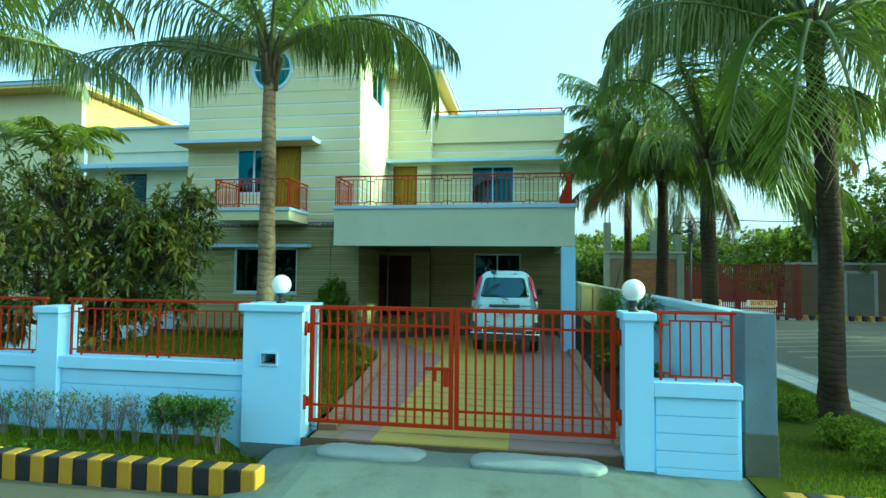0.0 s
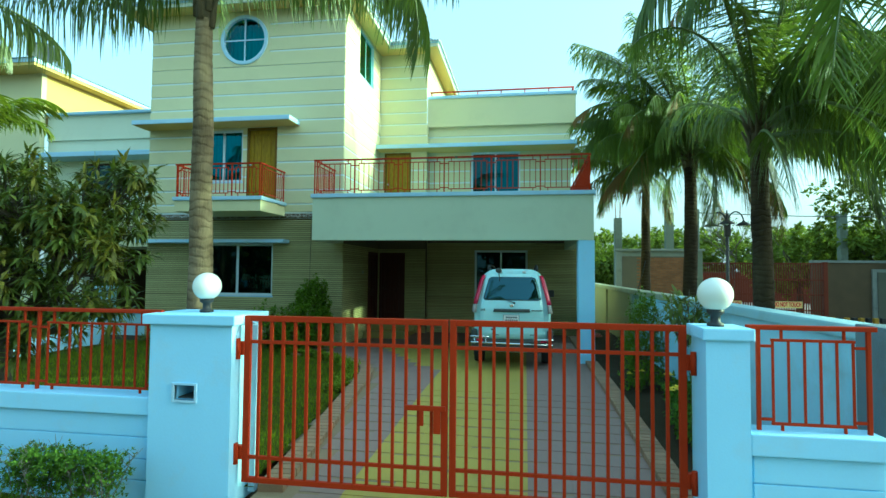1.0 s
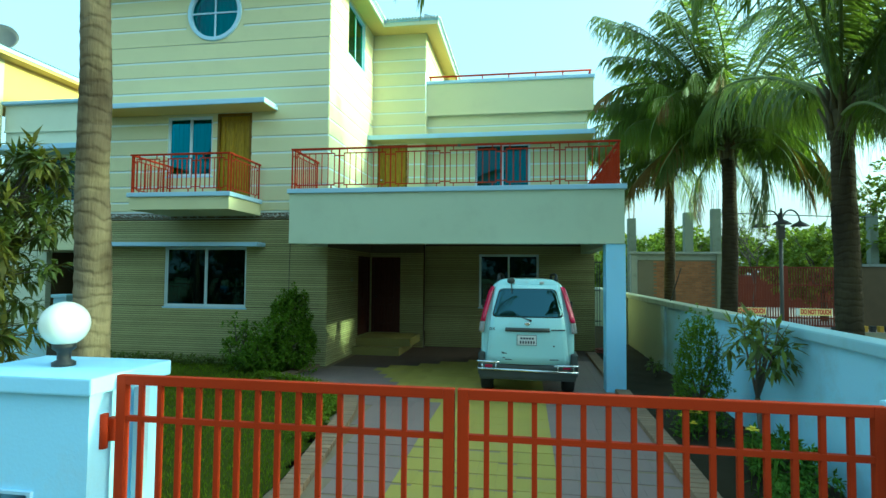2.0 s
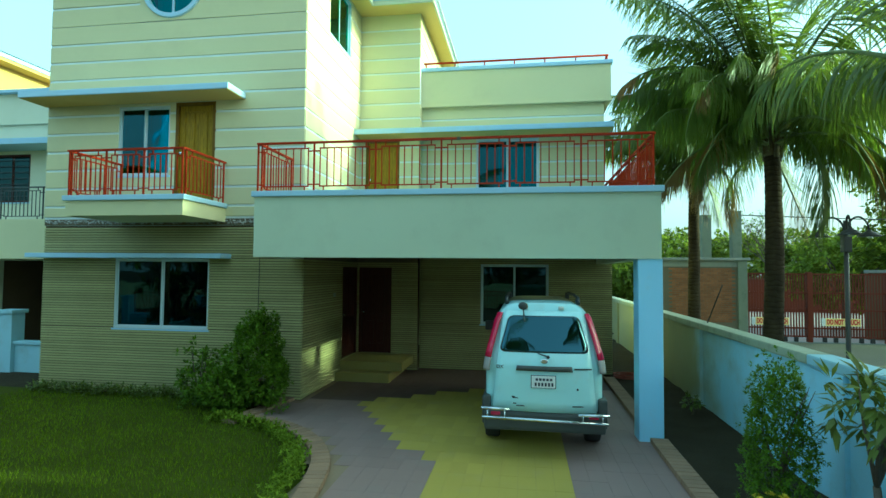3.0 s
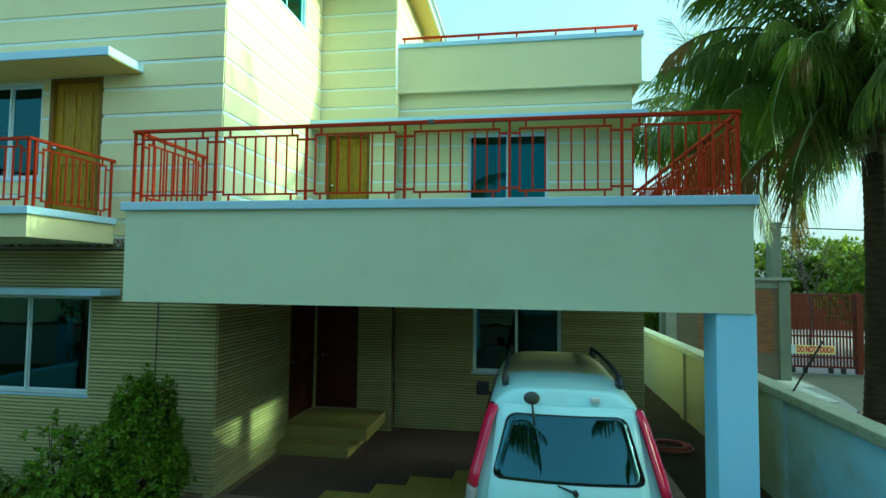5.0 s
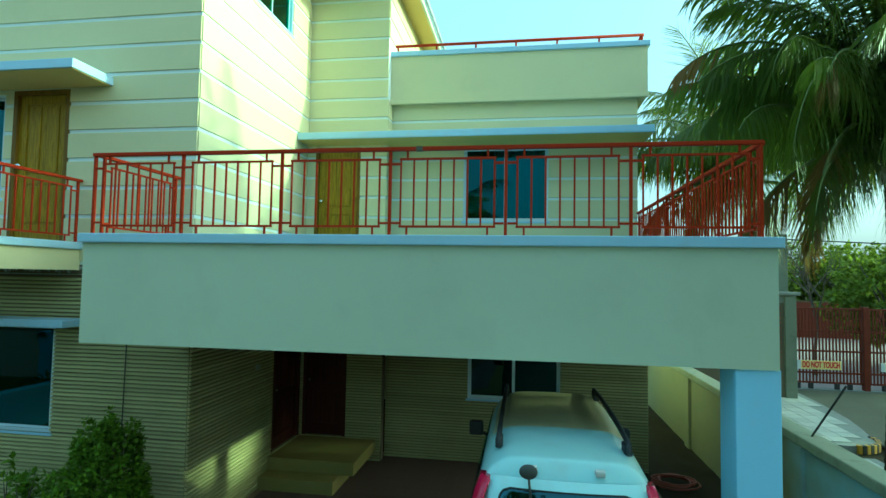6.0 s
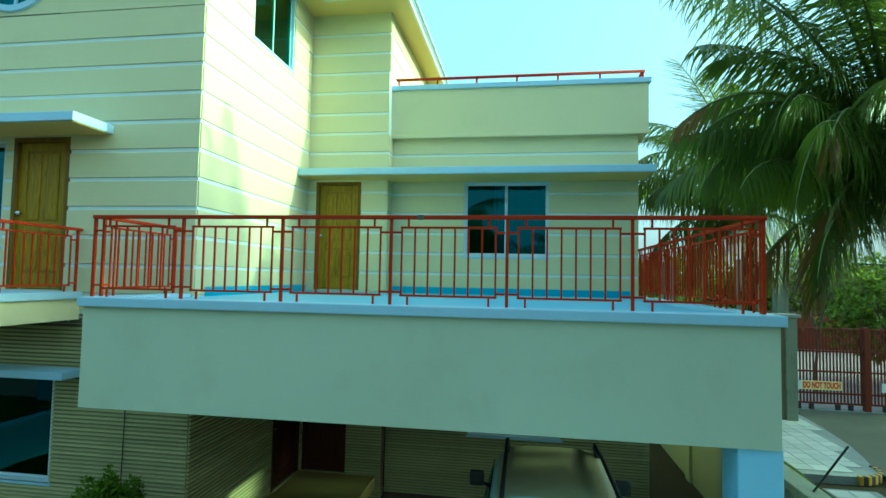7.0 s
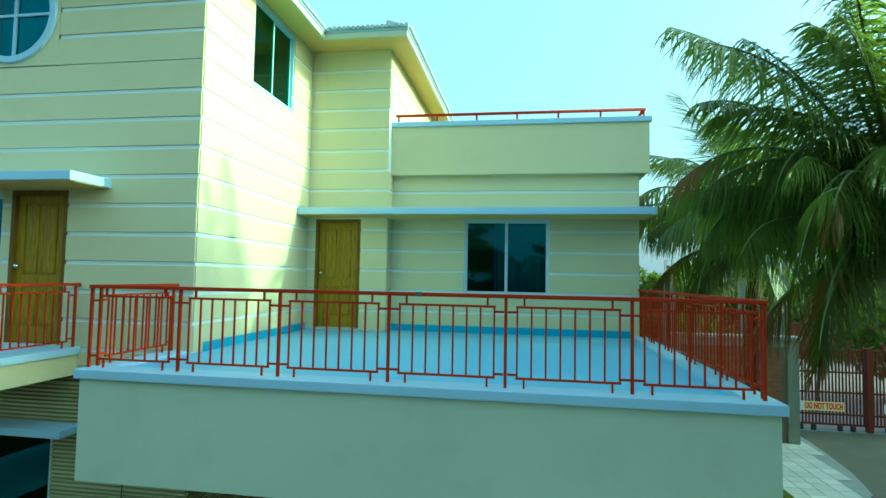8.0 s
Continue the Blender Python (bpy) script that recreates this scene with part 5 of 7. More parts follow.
def leafy_tree(name, base, centre, radii, seed, clusters, per, leaf_len, leaf_w, leaf_mat, label, category="tree", group="", trunk_r=0.12, hang=-0.35, limbs=9, shell=0.45, taper=0.0):
    """Tapered trunk and limbs, and a crown of leaf clusters with gaps."""
    rng = random.Random(seed)
    e = thing(name, base, label, category, group)
    b, c = Vector(base), Vector(centre)
    bm = bmesh.new()
    fork = b.lerp(c, 0.5)
    tube(bm, [b, b.lerp(fork, 0.5) + Vector((0.04, 0.02, 0)), fork], [trunk_r * 1.25, trunk_r, trunk_r * 0.8], 9)
    for i in range(limbs):
        d = rand_dir(rng, 0.5)
        tip = c + Vector((d.x * radii[0], d.y * radii[1], d.z * radii[2])) * 0.8
        mid = fork.lerp(tip, 0.5) + rand_dir(rng) * 0.12 * radii[0]
        tube(bm, [fork, mid, tip], [trunk_r * 0.55, trunk_r * 0.3, trunk_r * 0.08], 6)
    part("trunk", bm, M_BARK2, e, "", True)
    bm = bmesh.new()
    for i in range(clusters):
        d = rand_dir(rng)
        lump = 0.72 + 0.42 * noise.noise(Vector((d.x * 2.1, d.y * 2.1, d.z * 2.1)) + Vector((seed, 0, 0)))
        r = (shell + (1 - shell) * rng.random() ** 0.5) * lump * 1.15
        thin = 1 - taper * (0.5 + 0.5 * max(-1.0, min(1.0, d.z * r)))
        p = c + Vector((d.x * radii[0] * r * thin, d.y * radii[1] * r * thin, d.z * radii[2] * r))
        for k in range(per):
            q = rand_dir(rng, hang)
            leaf_on(bm, p + q * leaf_len * 0.12, (q + d * 0.5).normalized(), leaf_len * rng.uniform(0.7, 1.2), leaf_w * rng.uniform(0.8, 1.2), rng)
    tagged(part("crown", bm, leaf_mat, e), kind="stuff")
    return e


def mango(base, tips, seed, label, leaf=0.27):
    """Forking limbs that end in drooping rosettes of long leaves; tips are lobes (x, y, z, radius, count)."""
    rng = random.Random(seed)
    e = thing("mango_tree", base, label, "tree", "mango trees")
    b = Vector(base)
    fork = b + Vector((0.05, 0, 0.9))
    wood, leaves = bmesh.new(), bmesh.new()
    tube(wood, [b, b.lerp(fork, 0.5) + Vector((0.05, 0, 0)), fork], [0.15, 0.12, 0.10], 9)
    for x, y, z, r, count in tips:
        c = Vector((x, y, z))
        limb = [fork, fork.lerp(c, 0.5) + rand_dir(rng) * 0.15, c.lerp(fork, 0.15)]
        tube(wood, limb, [0.07, 0.05, 0.03], 6)
        for i in range(count):
            d = rand_dir(rng, 0.15)
            p = c + Vector((d.x, d.y, d.z * 0.8)) * r * (rng.uniform(1.1, 1.5) if rng.random() < 0.16 else rng.uniform(0.45, 1.1))
            s0 = limb[1].lerp(limb[2], rng.uniform(0.4, 1.0))
            tube(wood, [s0, s0.lerp(p, 0.55) + Vector((0, 0, 0.05)), p], [0.014, 0.009, 0.004], 4, False)
            young = 1 if rng.random() < 0.26 else 0
            for k in range(rng.randint(11, 19)):
                q = rand_dir(rng, -0.15)
                q = (q + d * 0.45).normalized()
                leaf_on(leaves, p - d * rng.uniform(0, 0.10), q, leaf * rng.uniform(0.65, 1.15), leaf * 0.105 * rng.uniform(0.8, 1.2), rng, 0.6, young)
    part("trunk", wood, M_BARK2, e, "", True)
    tagged(part("crown", leaves, [M_MANGO, M_MANGOY], e), kind="stuff")
    return e


mango((-6.2, 7.6, -0.05), [(-6.9, 7.3, 3.6, 0.72, 60), (-6.1, 7.5, 3.2, 0.72, 60), (-5.3, 7.3, 2.75, 0.65, 52), (-4.55, 7.2, 2.45, 0.55, 44), (-4.75, 7.4, 1.45, 0.6, 28), (-5.5, 7.0, 1.85, 0.75, 66), (-6.3, 6.8, 2.25, 0.8, 74), (-7.2, 7.2, 2.5, 0.8, 46), (-7.0, 6.9, 1.6, 0.7, 40), (-6.1, 6.8, 1.3, 0.65, 34), (-5.2, 7.2, 0.95, 0.5, 22), (-7.6, 7.0, 1.0, 0.6, 26), (-4.1, 7.2, 2.15, 0.46, 32), (-4.3, 7.2, 1.25, 0.45, 24), (-4.75, 7.1, 2.75, 0.42, 20), (-4.05, 7.8, 3.3, 0.30, 15), (-4.6, 7.8, 3.25, 0.40, 22), (-4.05, 7.6, 2.6, 0.40, 24)], 31, "bushy mango tree with long dark drooping leaves")
mango((-9.0, 8.2, -0.05), [(-8.3, 7.8, 3.1, 0.8, 44), (-9.2, 8.0, 3.3, 0.8, 40), (-10.1, 8.1, 2.8, 0.8, 36), (-8.6, 7.6, 2.2, 0.8, 44), (-9.6, 7.7, 1.9, 0.8, 40), (-8.4, 7.7, 1.2, 0.7, 36), (-9.4, 7.9, 1.0, 0.7, 30)], 32, "second mango tree with a dense dark crown")
# bushes near the house
leafy_tree("bush", (-3.22, 12.75, 0), (-3.24, 12.7, 0.80), (0.86, 0.72, 0.96), 33, 1900, 9, 0.065, 0.017, M_BUSH, "conical glossy green bush at the house corner", "bush", trunk_r=0.04, hang=0.1, limbs=4, shell=0.55, taper=0.5)
leafy_tree("bush", (-3.75, 12.45, 0), (-3.72, 12.45, 0.36), (0.50, 0.42, 0.46), 34, 480, 9, 0.07, 0.018, M_BUSH, "low glossy green bush beside the paving", "bush", trunk_r=0.03, hang=0.1, shell=0.5)
leafy_tree("bush", (-4.45, 12.75, 0), (-4.3, 12.7, 0.55), (0.5, 0.4, 0.66), 35, 170, 8, 0.10, 0.024, M_BUSH, "thin straggly bush against the wall", "bush", trunk_r=0.03, hang=0.1)
leafy_tree("bush", (3.78, 9.75, 0), (3.76, 9.72, 0.80), (0.50, 0.50, 0.98), 36, 1700, 9, 0.042, 0.008, M_BUSH, "tall slender bush with small leaves by the wall", "bush", trunk_r=0.03, hang=0.2, limbs=5, shell=0.4, taper=0.45)
leafy_tree("shrub", (4.15, 8.9, 0), (4.12, 8.85, 1.35), (0.50, 0.52, 0.42), 37, 34, 9, 0.20, 0.026, M_MANGO, "open shrub with large dark drooping leaves", "shrub", trunk_r=0.035, limbs=7, hang=-0.1)
leafy_tree("shrub", (4.0, 8.0, 0), (4.0, 8.0, 0.28), (0.34, 0.60, 0.26), 38, 260, 9, 0.075, 0.016, M_HEDGE, "low leafy shrub in the planting bed", "shrub", trunk_r=0.03, hang=-0.1)
leafy_tree("shrub", (4.1, 13.6, 0), (4.1, 13.6, 0.28), (0.15, 0.16, 0.16), 40, 16, 7, 0.10, 0.022, M_MANGO, "small broad-leaved plant at the wall foot", "shrub", trunk_r=0.012, limbs=5, hang=0.1)
leafy_tree("shrub", (3.75, 6.9, 0), (3.75, 6.9, 0.2), (0.28, 0.6, 0.22), 39, 240, 9, 0.065, 0.014, M_HEDGE, "small green shrub inside the gate", "shrub", trunk_r=0.02, hang=0.1)
def flower(x, y, h, petals, r, label):
    """A thin stem with a few leaves and a head of two rings of petals."""
    e = thing("flower", (x, y, 0), label, "flower", "flowers in the bed")
    part("stem", rod((x, y, -0.05), (x + 0.02, y, h), 0.005, 5), M_BUSH, e)
    rng = random.Random(int(x * 1000 + y * 77))
    bm = bmesh.new()
    for k in range(9):
        leaf_on(bm, Vector((x + 0.01, y, h * rng.uniform(0.15, 0.85))), rand_dir(rng, 0.2), 0.09, 0.016, rng)
    tagged(part("foliage", bm, M_HEDGE, e), kind="stuff")
    bm = bmesh.new()
    for ring, (rr, up) in enumerate(((r, 0.006), (r * 0.65, 0.018))):
        for k in range(petals):
            m = pose(x + 0.02, y, h + up, 0, -10 - 25 * ring, 360 * (k + 0.5 * ring) / petals)
            bm.faces.new([bm.verts.new(m @ Vector(p)) for p in ((0, 0, 0), (rr * 0.55, rr * 0.3, 0.006), (rr, 0, 0.0), (rr * 0.55, -rr * 0.3, 0.006))])
    part("petals", bm, M_FLOWER, e)


for i, (x, y) in enumerate(((3.62, 7.6), (3.68, 7.4), (3.60, 7.25), (3.66, 7.85))):
    flower(x, y, 0.42 + 0.05 * i, 6, 0.075, "small pale yellow flower on a thin stem")
for x, y, h in ((3.58, 9.52, 0.31), (3.50, 9.60, 0.25), (3.64, 9.38, 0.34), (3.56, 9.34, 0.22), (3.46, 9.44, 0.28)):
    flower(x, y, h, 10, 0.055, "bright yellow marigold on a leafy stem")

# low edging plants along the lawn side of the kerb
rng = random.Random(40)
bm = bmesh.new()
for p in EDGE[18:]:
    for k in range(26):
        q = Vector((p.x - 0.24 + rng.gauss(0, 0.075), p.y - 0.08 + rng.gauss(0, 0.07), 0.02 + 0.12 * rng.random()))
        for j in range(5):
            leaf_on(bm, q, rand_dir(rng, 0.4), rng.uniform(0.04, 0.07), 0.013, rng)
solo("edging_plants", bm, M_EDGING, "low light green edging plants along the drive kerb", "plants", kind="stuff")

rng = random.Random(44)
bm = bmesh.new()
for i in range(520):
    q = Vector((rng.uniform(-8.2, -4.6), 13.18 + rng.gauss(0, 0.07), 0.02 + 0.16 * rng.random()))
    for j in range(5):
        leaf_on(bm, q, rand_dir(rng, 0.3), rng.uniform(0.05, 0.10), 0.015, rng)
solo("border_plants", bm, M_MANGO, "low dark border plants along the house foot", "plants", kind="stuff")

rng = random.Random(45)
bm = bmesh.new()
for i in range(620):
    x = -2.7 - 5.0 * rng.random() ** 0.8
    if noise.noise((x * 1.3, 7, 2)) < -0.12:
        continue
    y = rng.uniform(3.86, 4.25)
    q = Vector((x, y, verge_z(x, y) + 0.09 * rng.random()))
    for j in range(5):
        leaf_on(bm, q, rand_dir(rng, 0.5), rng.uniform(0.04, 0.08), 0.015, rng)
solo("verge_plants", bm, M_HEDGE, "low green ground cover behind the road kerb", "plants", kind="stuff")

# clipped hedge and bare twigs in front of the fence
def hedge(name, x0, x1, y, z0, z1, depth, seed, n, material, label):
    rng = random.Random(seed)
    e = thing(name, ((x0 + x1) / 2, y, z0), label, "hedge")
    bm = bmesh.new()
    x = x0 + 0.08
    while x < x1 - 0.05:
        # one little shrub: stems that fan out from the ground and fork
        foot = Vector((x, y + rng.uniform(-.06, .06), z0 - 0.05))
        for k in range(11):
            b = foot + Vector((rng.uniform(-.03, .03), rng.uniform(-.03, .03), 0))
            t = Vector((x + rng.uniform(-.17, .17), y + rng.uniform(-depth / 2, depth / 2), rng.uniform(z0 + 0.72 * (z1 - z0), z1 + 0.02)))
            m = b.lerp(t, 0.45) + Vector(((foot.x - t.x) * 0.2, 0, 0))
            tube(bm, [b, m, t], [0.007, 0.005, 0.0018], 4, False)
            for q in range(9):
                s = m.lerp(t, rng.random())
                e1 = s + Vector((rng.uniform(-.10, .10), rng.uniform(-.07, .07), rng.uniform(0.02, 0.12)))
                tube(bm, [s, e1], [0.0035, 0.0014], 3, False)
        x += rng.uniform(0.20, 0.30)
    tagged(part("twig_mass", bm, M_TWIG, e), kind="stuff")
    if n:
        bm = bmesh.new()
        for i in range(n):
            p = Vector((rng.uniform(x0, x1), y + rng.gauss(0, depth * 0.25), z0 + (z1 - z0) * (0.35 + 0.65 * rng.random() ** 0.6)))
            for k in range(6):
                leaf_on(bm, p, rand_dir(rng, 0.2), rng.uniform(0.025, 0.045), 0.009, rng, 0.1)
        tagged(part("foliage", bm, material, e), kind="stuff")


hedge("hedge", -2.46, -1.48, 4.42, -0.20, 0.37, 0.34, 41, 1300, M_HEDGE, "clipped green hedge with bare lower stems by the pillar")
hedge("hedge", -4.3, -2.46, 4.42, -0.20, 0.36, 0.32, 42, 200, M_HEDGE, "nearly leafless twiggy hedge before the white wall")
hedge("hedge", -8.0, -4.3, 4.42, -0.20, 0.33, 0.32, 43, 330, M_HEDGE, "nearly leafless twiggy hedge before the white wall")
for i, (x, y, r) in enumerate(((6.05, 5.25, 0.27), (6.0, 5.95, 0.27), (6.02, 7.15, 0.27), (5.98, 8.2, 0.26), (5.96, 9.3, 0.26))):
    leafy_tree("hedge_ball", (x, y, -0.25), (x, y, -0.02), (r * 1.15, r, r * 0.75), 50 + i, 330, 8, 0.05, 0.012, M_EDGING, "low rounded bright green hedge clump by the palm row", "hedge", "hedge clumps", trunk_r=0.02, hang=0.3, limbs=4, shell=0.75)


# grass blades
def grass(name, n, seed, where, zf, h, label):
    rng = random.Random(seed)
    bm = []
    verts, faces = [], []
    while n:
        x, y = where(rng)
        if x is None:
            continue
        n -= 1
        z = zf(x, y)
        a = rng.uniform(0, 6.28)
        hh = h * rng.uniform(0.6, 1.3)
        w = 0.006
        k = len(verts)
        dx, dy = math.cos(a), math.sin(a)
        lx, ly = rng.uniform(-.5, .5) * hh, rng.uniform(-.5, .5) * hh
        verts += [(x - dx * w, y - dy * w, z - 0.01), (x + dx * w, y + dy * w, z - 0.01), (x + lx, y + ly, z + hh)]
        faces.append((k, k + 1, k + 2))
    me = bpy.data.meshes.new(name)
    me.from_pydata(verts, [], faces)
    me.materials.append(M_GRASS)
    return tagged(new(name, me), label, "grass", kind="stuff")


def in_lawn(rng):
    x, y = rng.uniform(-8.4, -0.6), rng.uniform(5.05, 13.3)
    return (x, y) if LAWN_IN(x, y) else (None, None)


grass("lawn_grass", 42000, 61, in_lawn, lawn_z, 0.05, "short dark green lawn grass")
grass("verge_grass", 17000, 62, lambda r: (r.uniform(-7, -0.95) , 3.86 + 0.9 * r.random() ** 1.6), verge_z, 0.06, "rough green verge grass along the kerb")
grass("strip_grass", 22000, 63, lambda r: (r.uniform(4.75, 7.3), r.uniform(3.9, 12.5)), lambda x, y: -0.25, 0.05, "shaded grass under the palm row")

# ---- the parked van: rear towards the gate
VX, VR, VF = 1.56, 11.12, 15.35


def van_rear(z):
    """y of the tail at height z."""
    return VR + (0.0 if z < 1.15 else 0.34 * ((z - 1.15) / 0.8) ** 1.25) + (0.03 if z < 0.5 else 0)


def van_front(z):
    return 15.35 if z < 0.75 else 15.35 - 0.25 * (z - 0.75) / 0.3 if z < 1.05 else 15.0 - 1.15 * min(1, (z - 1.05) / 0.85)


def van_half(z):
    pts = [(0.30, 0.75), (0.55, 0.79), (1.10, 0.79), (1.30, 0.765), (1.80, 0.635), (1.92, 0.56), (1.97, 0.40)]
    for (a, b), (c, d) in zip(pts, pts[1:]):
        if z <= c:
            return b + (d - b) * max(0, z - a) / (c - a)
    return pts[-1][1]


van = thing("van", (VX, 13.2, 0), "white people carrier parked with its tail to the drive", "van")
ZS = [0.30, 0.42, 0.60, 0.80, 1.00, 1.12, 1.28, 1.45, 1.62, 1.78, 1.88, 1.945, 1.975]
SS = [0, 0.03, 0.10, 0.22, 0.36, 0.50, 0.64, 0.78, 0.90, 0.97, 1.0]
bm = bmesh.new()
ringsv = []
for s in SS:
    ring = []
    wq = 1 - 0.07 * abs(2 * s - 1) ** 8
    for sd in (-1, 1):
        for z in (ZS if sd < 0 else ZS[::-1]):
            y = van_rear(z) + s * (van_front(z) - van_rear(z))
            ring.append(bm.verts.new((VX + sd * van_half(z) * wq, y, z)))
    ringsv.append(ring)
n = len(ringsv[0])
for a, b in zip(ringsv, ringsv[1:]):
    for k in range(n):
        bm.faces.new((a[k], b[k], b[(k + 1) % n], a[(k + 1) % n]))
for ring in (ringsv[0], ringsv[-1]):
    for k in range(len(ZS) - 1):
        bm.faces.new((ring[k], ring[k + 1], ring[n - 2 - k], ring[n - 1 - k]))
bmesh.ops.recalc_face_normals(bm, faces=bm.faces)
bm.normal_update()
# roof faces under the carport take the colour of its reflection
for f in bm.faces:
    f.material_index = 1 if min(v.co.z for v in f.verts) > 1.87 and abs(f.normal.z) > 0.5 and f.calc_center_median().y > VR + 1.15 else 0
body = part("body", bm, [M_VAN, M_VANROOF], van, "white painted body with the carport's brown reflection coloured on the roof", True)
sub = body.modifiers.new("round", 'SUBSURF')
sub.levels = sub.render_levels = 2


def bow(x):
    """How far the tail stands out at x: it is curved across."""
    return 0.085 * max(0.0, 1 - (x / 0.70) ** 2)


def on_tail(x, z, out=0.012):
    return Vector((VX + x, van_rear(z) - out - bow(x), z))


def tail_patch(x0b, x1b, x0t, x1t, z0, z1, out=0.012, nx=8, nz=5, thick=0.014, round_=0.0):
    """A sheet on the tail between the heights z0 and z1, with thickness."""
    bm = bmesh.new()
    v = {}
    for j in range(nz + 1):
        t = j / nz
        z = z0 + (z1 - z0) * t
        a, b = x0b + (x0t - x0b) * t, x1b + (x1t - x1b) * t
        near_ = min(t, 1 - t) * (z1 - z0)
        if round_ and near_ < round_:
            cut = round_ - math.sqrt(round_ ** 2 - (round_ - near_) ** 2)
            a, b = a + cut, b - cut
        for i in range(nx + 1):
            v[i, j] = bm.verts.new(on_tail(a + (b - a) * i / nx, z, out))
    fs = [bm.faces.new((v[i, j], v[i + 1, j], v[i + 1, j + 1], v[i, j + 1])) for i in range(nx) for j in range(nz)]
    r = bmesh.ops.extrude_face_region(bm, geom=fs)
    bmesh.ops.translate(bm, vec=(0, -thick, 0), verts=[q for q in r["geom"] if isinstance(q, bmesh.types.BMVert)])
    bmesh.ops.recalc_face_normals(bm, faces=bm.faces)
    return bm


gate_ = part("tailgate", tail_patch(-0.665, 0.665, -0.54, 0.54, 0.60, 1.87, 0.004, 16, 10, 0.012), M_VAN, van, "white tailgate with dents and rust marks", True)
part("rear_window", tail_patch(-0.572, 0.572, -0.455, 0.455, 1.355, 1.80, 0.017, 16, 30, 0.006, 0.06), M_VANGLASS, gate_, "dark tinted rear window", True)
part("window_seal", tail_patch(-0.583, 0.583, -0.463, 0.463, 1.345, 1.81, 0.0145, 16, 30, 0.003, 0.066), M_RUBBER, gate_)
part("handle_trim", tail_patch(-0.36, 0.36, -0.35, 0.35, 1.125, 1.185, 0.018, 6, 2, 0.03), M_GREYTRIM, gate_, "dark grey handle strip", True)
part("plate_recess", tail_patch(-0.30, 0.26, -0.34, 0.30, 0.87, 1.10, 0.014, 4, 2, 0.006), M_VAN, gate_)
PB = 0.079
part("plate_frame", bx(VX - 0.168, VX + 0.148, VR - PB - 0.036, VR - PB - 0.030, 0.907, 1.073, 0.002), M_INK, gate_)
plate = part("number_plate", bx(VX - 0.16, VX + 0.14, VR - PB - 0.045, VR - PB - 0.035, 0.915, 1.065, 0.003), M_SIGNW, gate_, "white plate with two rows of dark marks")
bm = bmesh.new()
for i in range(6):
    box(bm, VX - 0.12 + 0.042 * i, VX - 0.095 + 0.042 * i, VR - PB - 0.048, VR - PB - 0.0445, 0.935, 0.98)
for i in range(5):
    box(bm, VX - 0.11 + 0.045 * i, VX - 0.078 + 0.045 * i, VR - PB - 0.048, VR - PB - 0.0445, 1.005, 1.035)
tagged(part("plate_mark", bm, M_INK, plate), kind="stuff")
part("badge", tail_patch(0.38, 0.60, 0.38, 0.60, 1.145, 1.165, 0.017, 3, 1, 0.004), M_GREYTRIM, gate_)
cu = bpy.data.curves.new("trim_letters", 'FONT')
cu.body = "DX"
cu.size, cu.extrude, cu.offset, cu.space_character = 0.06, 0.002, 0.0015, 1.2
tmp = new("trim_letters", cu)
bpy.context.view_layer.update()
me = bpy.data.meshes.new_from_object(tmp.evaluated_get(bpy.context.evaluated_depsgraph_get()))
bpy.data.objects.remove(tmp)
me.materials.clear()
me.materials.append(M_GREYTRIM)
me.transform(Matrix.Translation(on_tail(-0.615, 1.135, 0.022)) @ pose(0, 0, 0, 84, 0, -4))
under(tagged(new("trim_letters", me), "dark trim letters"), gate_)
bm = bmesh.new()
lathe(bm, [(0.045, 0), (0.045, 0.006), (0.03, 0.01)], seg=20)
bmesh.ops.transform(bm, matrix=pose(VX, VR - PB - 0.045, 1.255, 90, 0, 0) @ Matrix.Diagonal((1, 0.7, 1, 1)), verts=bm.verts)
part("emblem", bm, M_CHROME, gate_)
bm = bmesh.new()
a, b = on_tail(0.07, 1.30, 0.05), on_tail(-0.08, 1.345, 0.04)
tube(bm, [a, b], [0.012, 0.006], 6)
tube(bm, [on_tail(0.05, 1.30, 0.0), on_tail(0.05, 1.30, 0.06)], 0.02, 8)
part("wiper", bm, M_BLACK, gate_)
bm = bmesh.new()
lathe(bm, [(0.012, 0), (0.014, 0.02)], seg=10)
bmesh.ops.transform(bm, matrix=pose(VX + 0.42, VR - bow(0.42) - 0.01, 0.90, 90, 0, 0), verts=bm.verts)
part("lock", bm, M_BLACK, gate_)
for x, z, w in ((-0.42, 0.775, 0.05), (-0.41, 0.762, 0.085), (-0.40, 0.69, 0.05), (-0.36, 0.665, 0.12), (0.35, 0.675, 0.16)):
    part("rust_mark", tail_patch(x, x + w, x + 0.01, x + w * 0.8, z, z + 0.014, 0.017, 2, 1, 0.002), M_RUBBER, gate_)
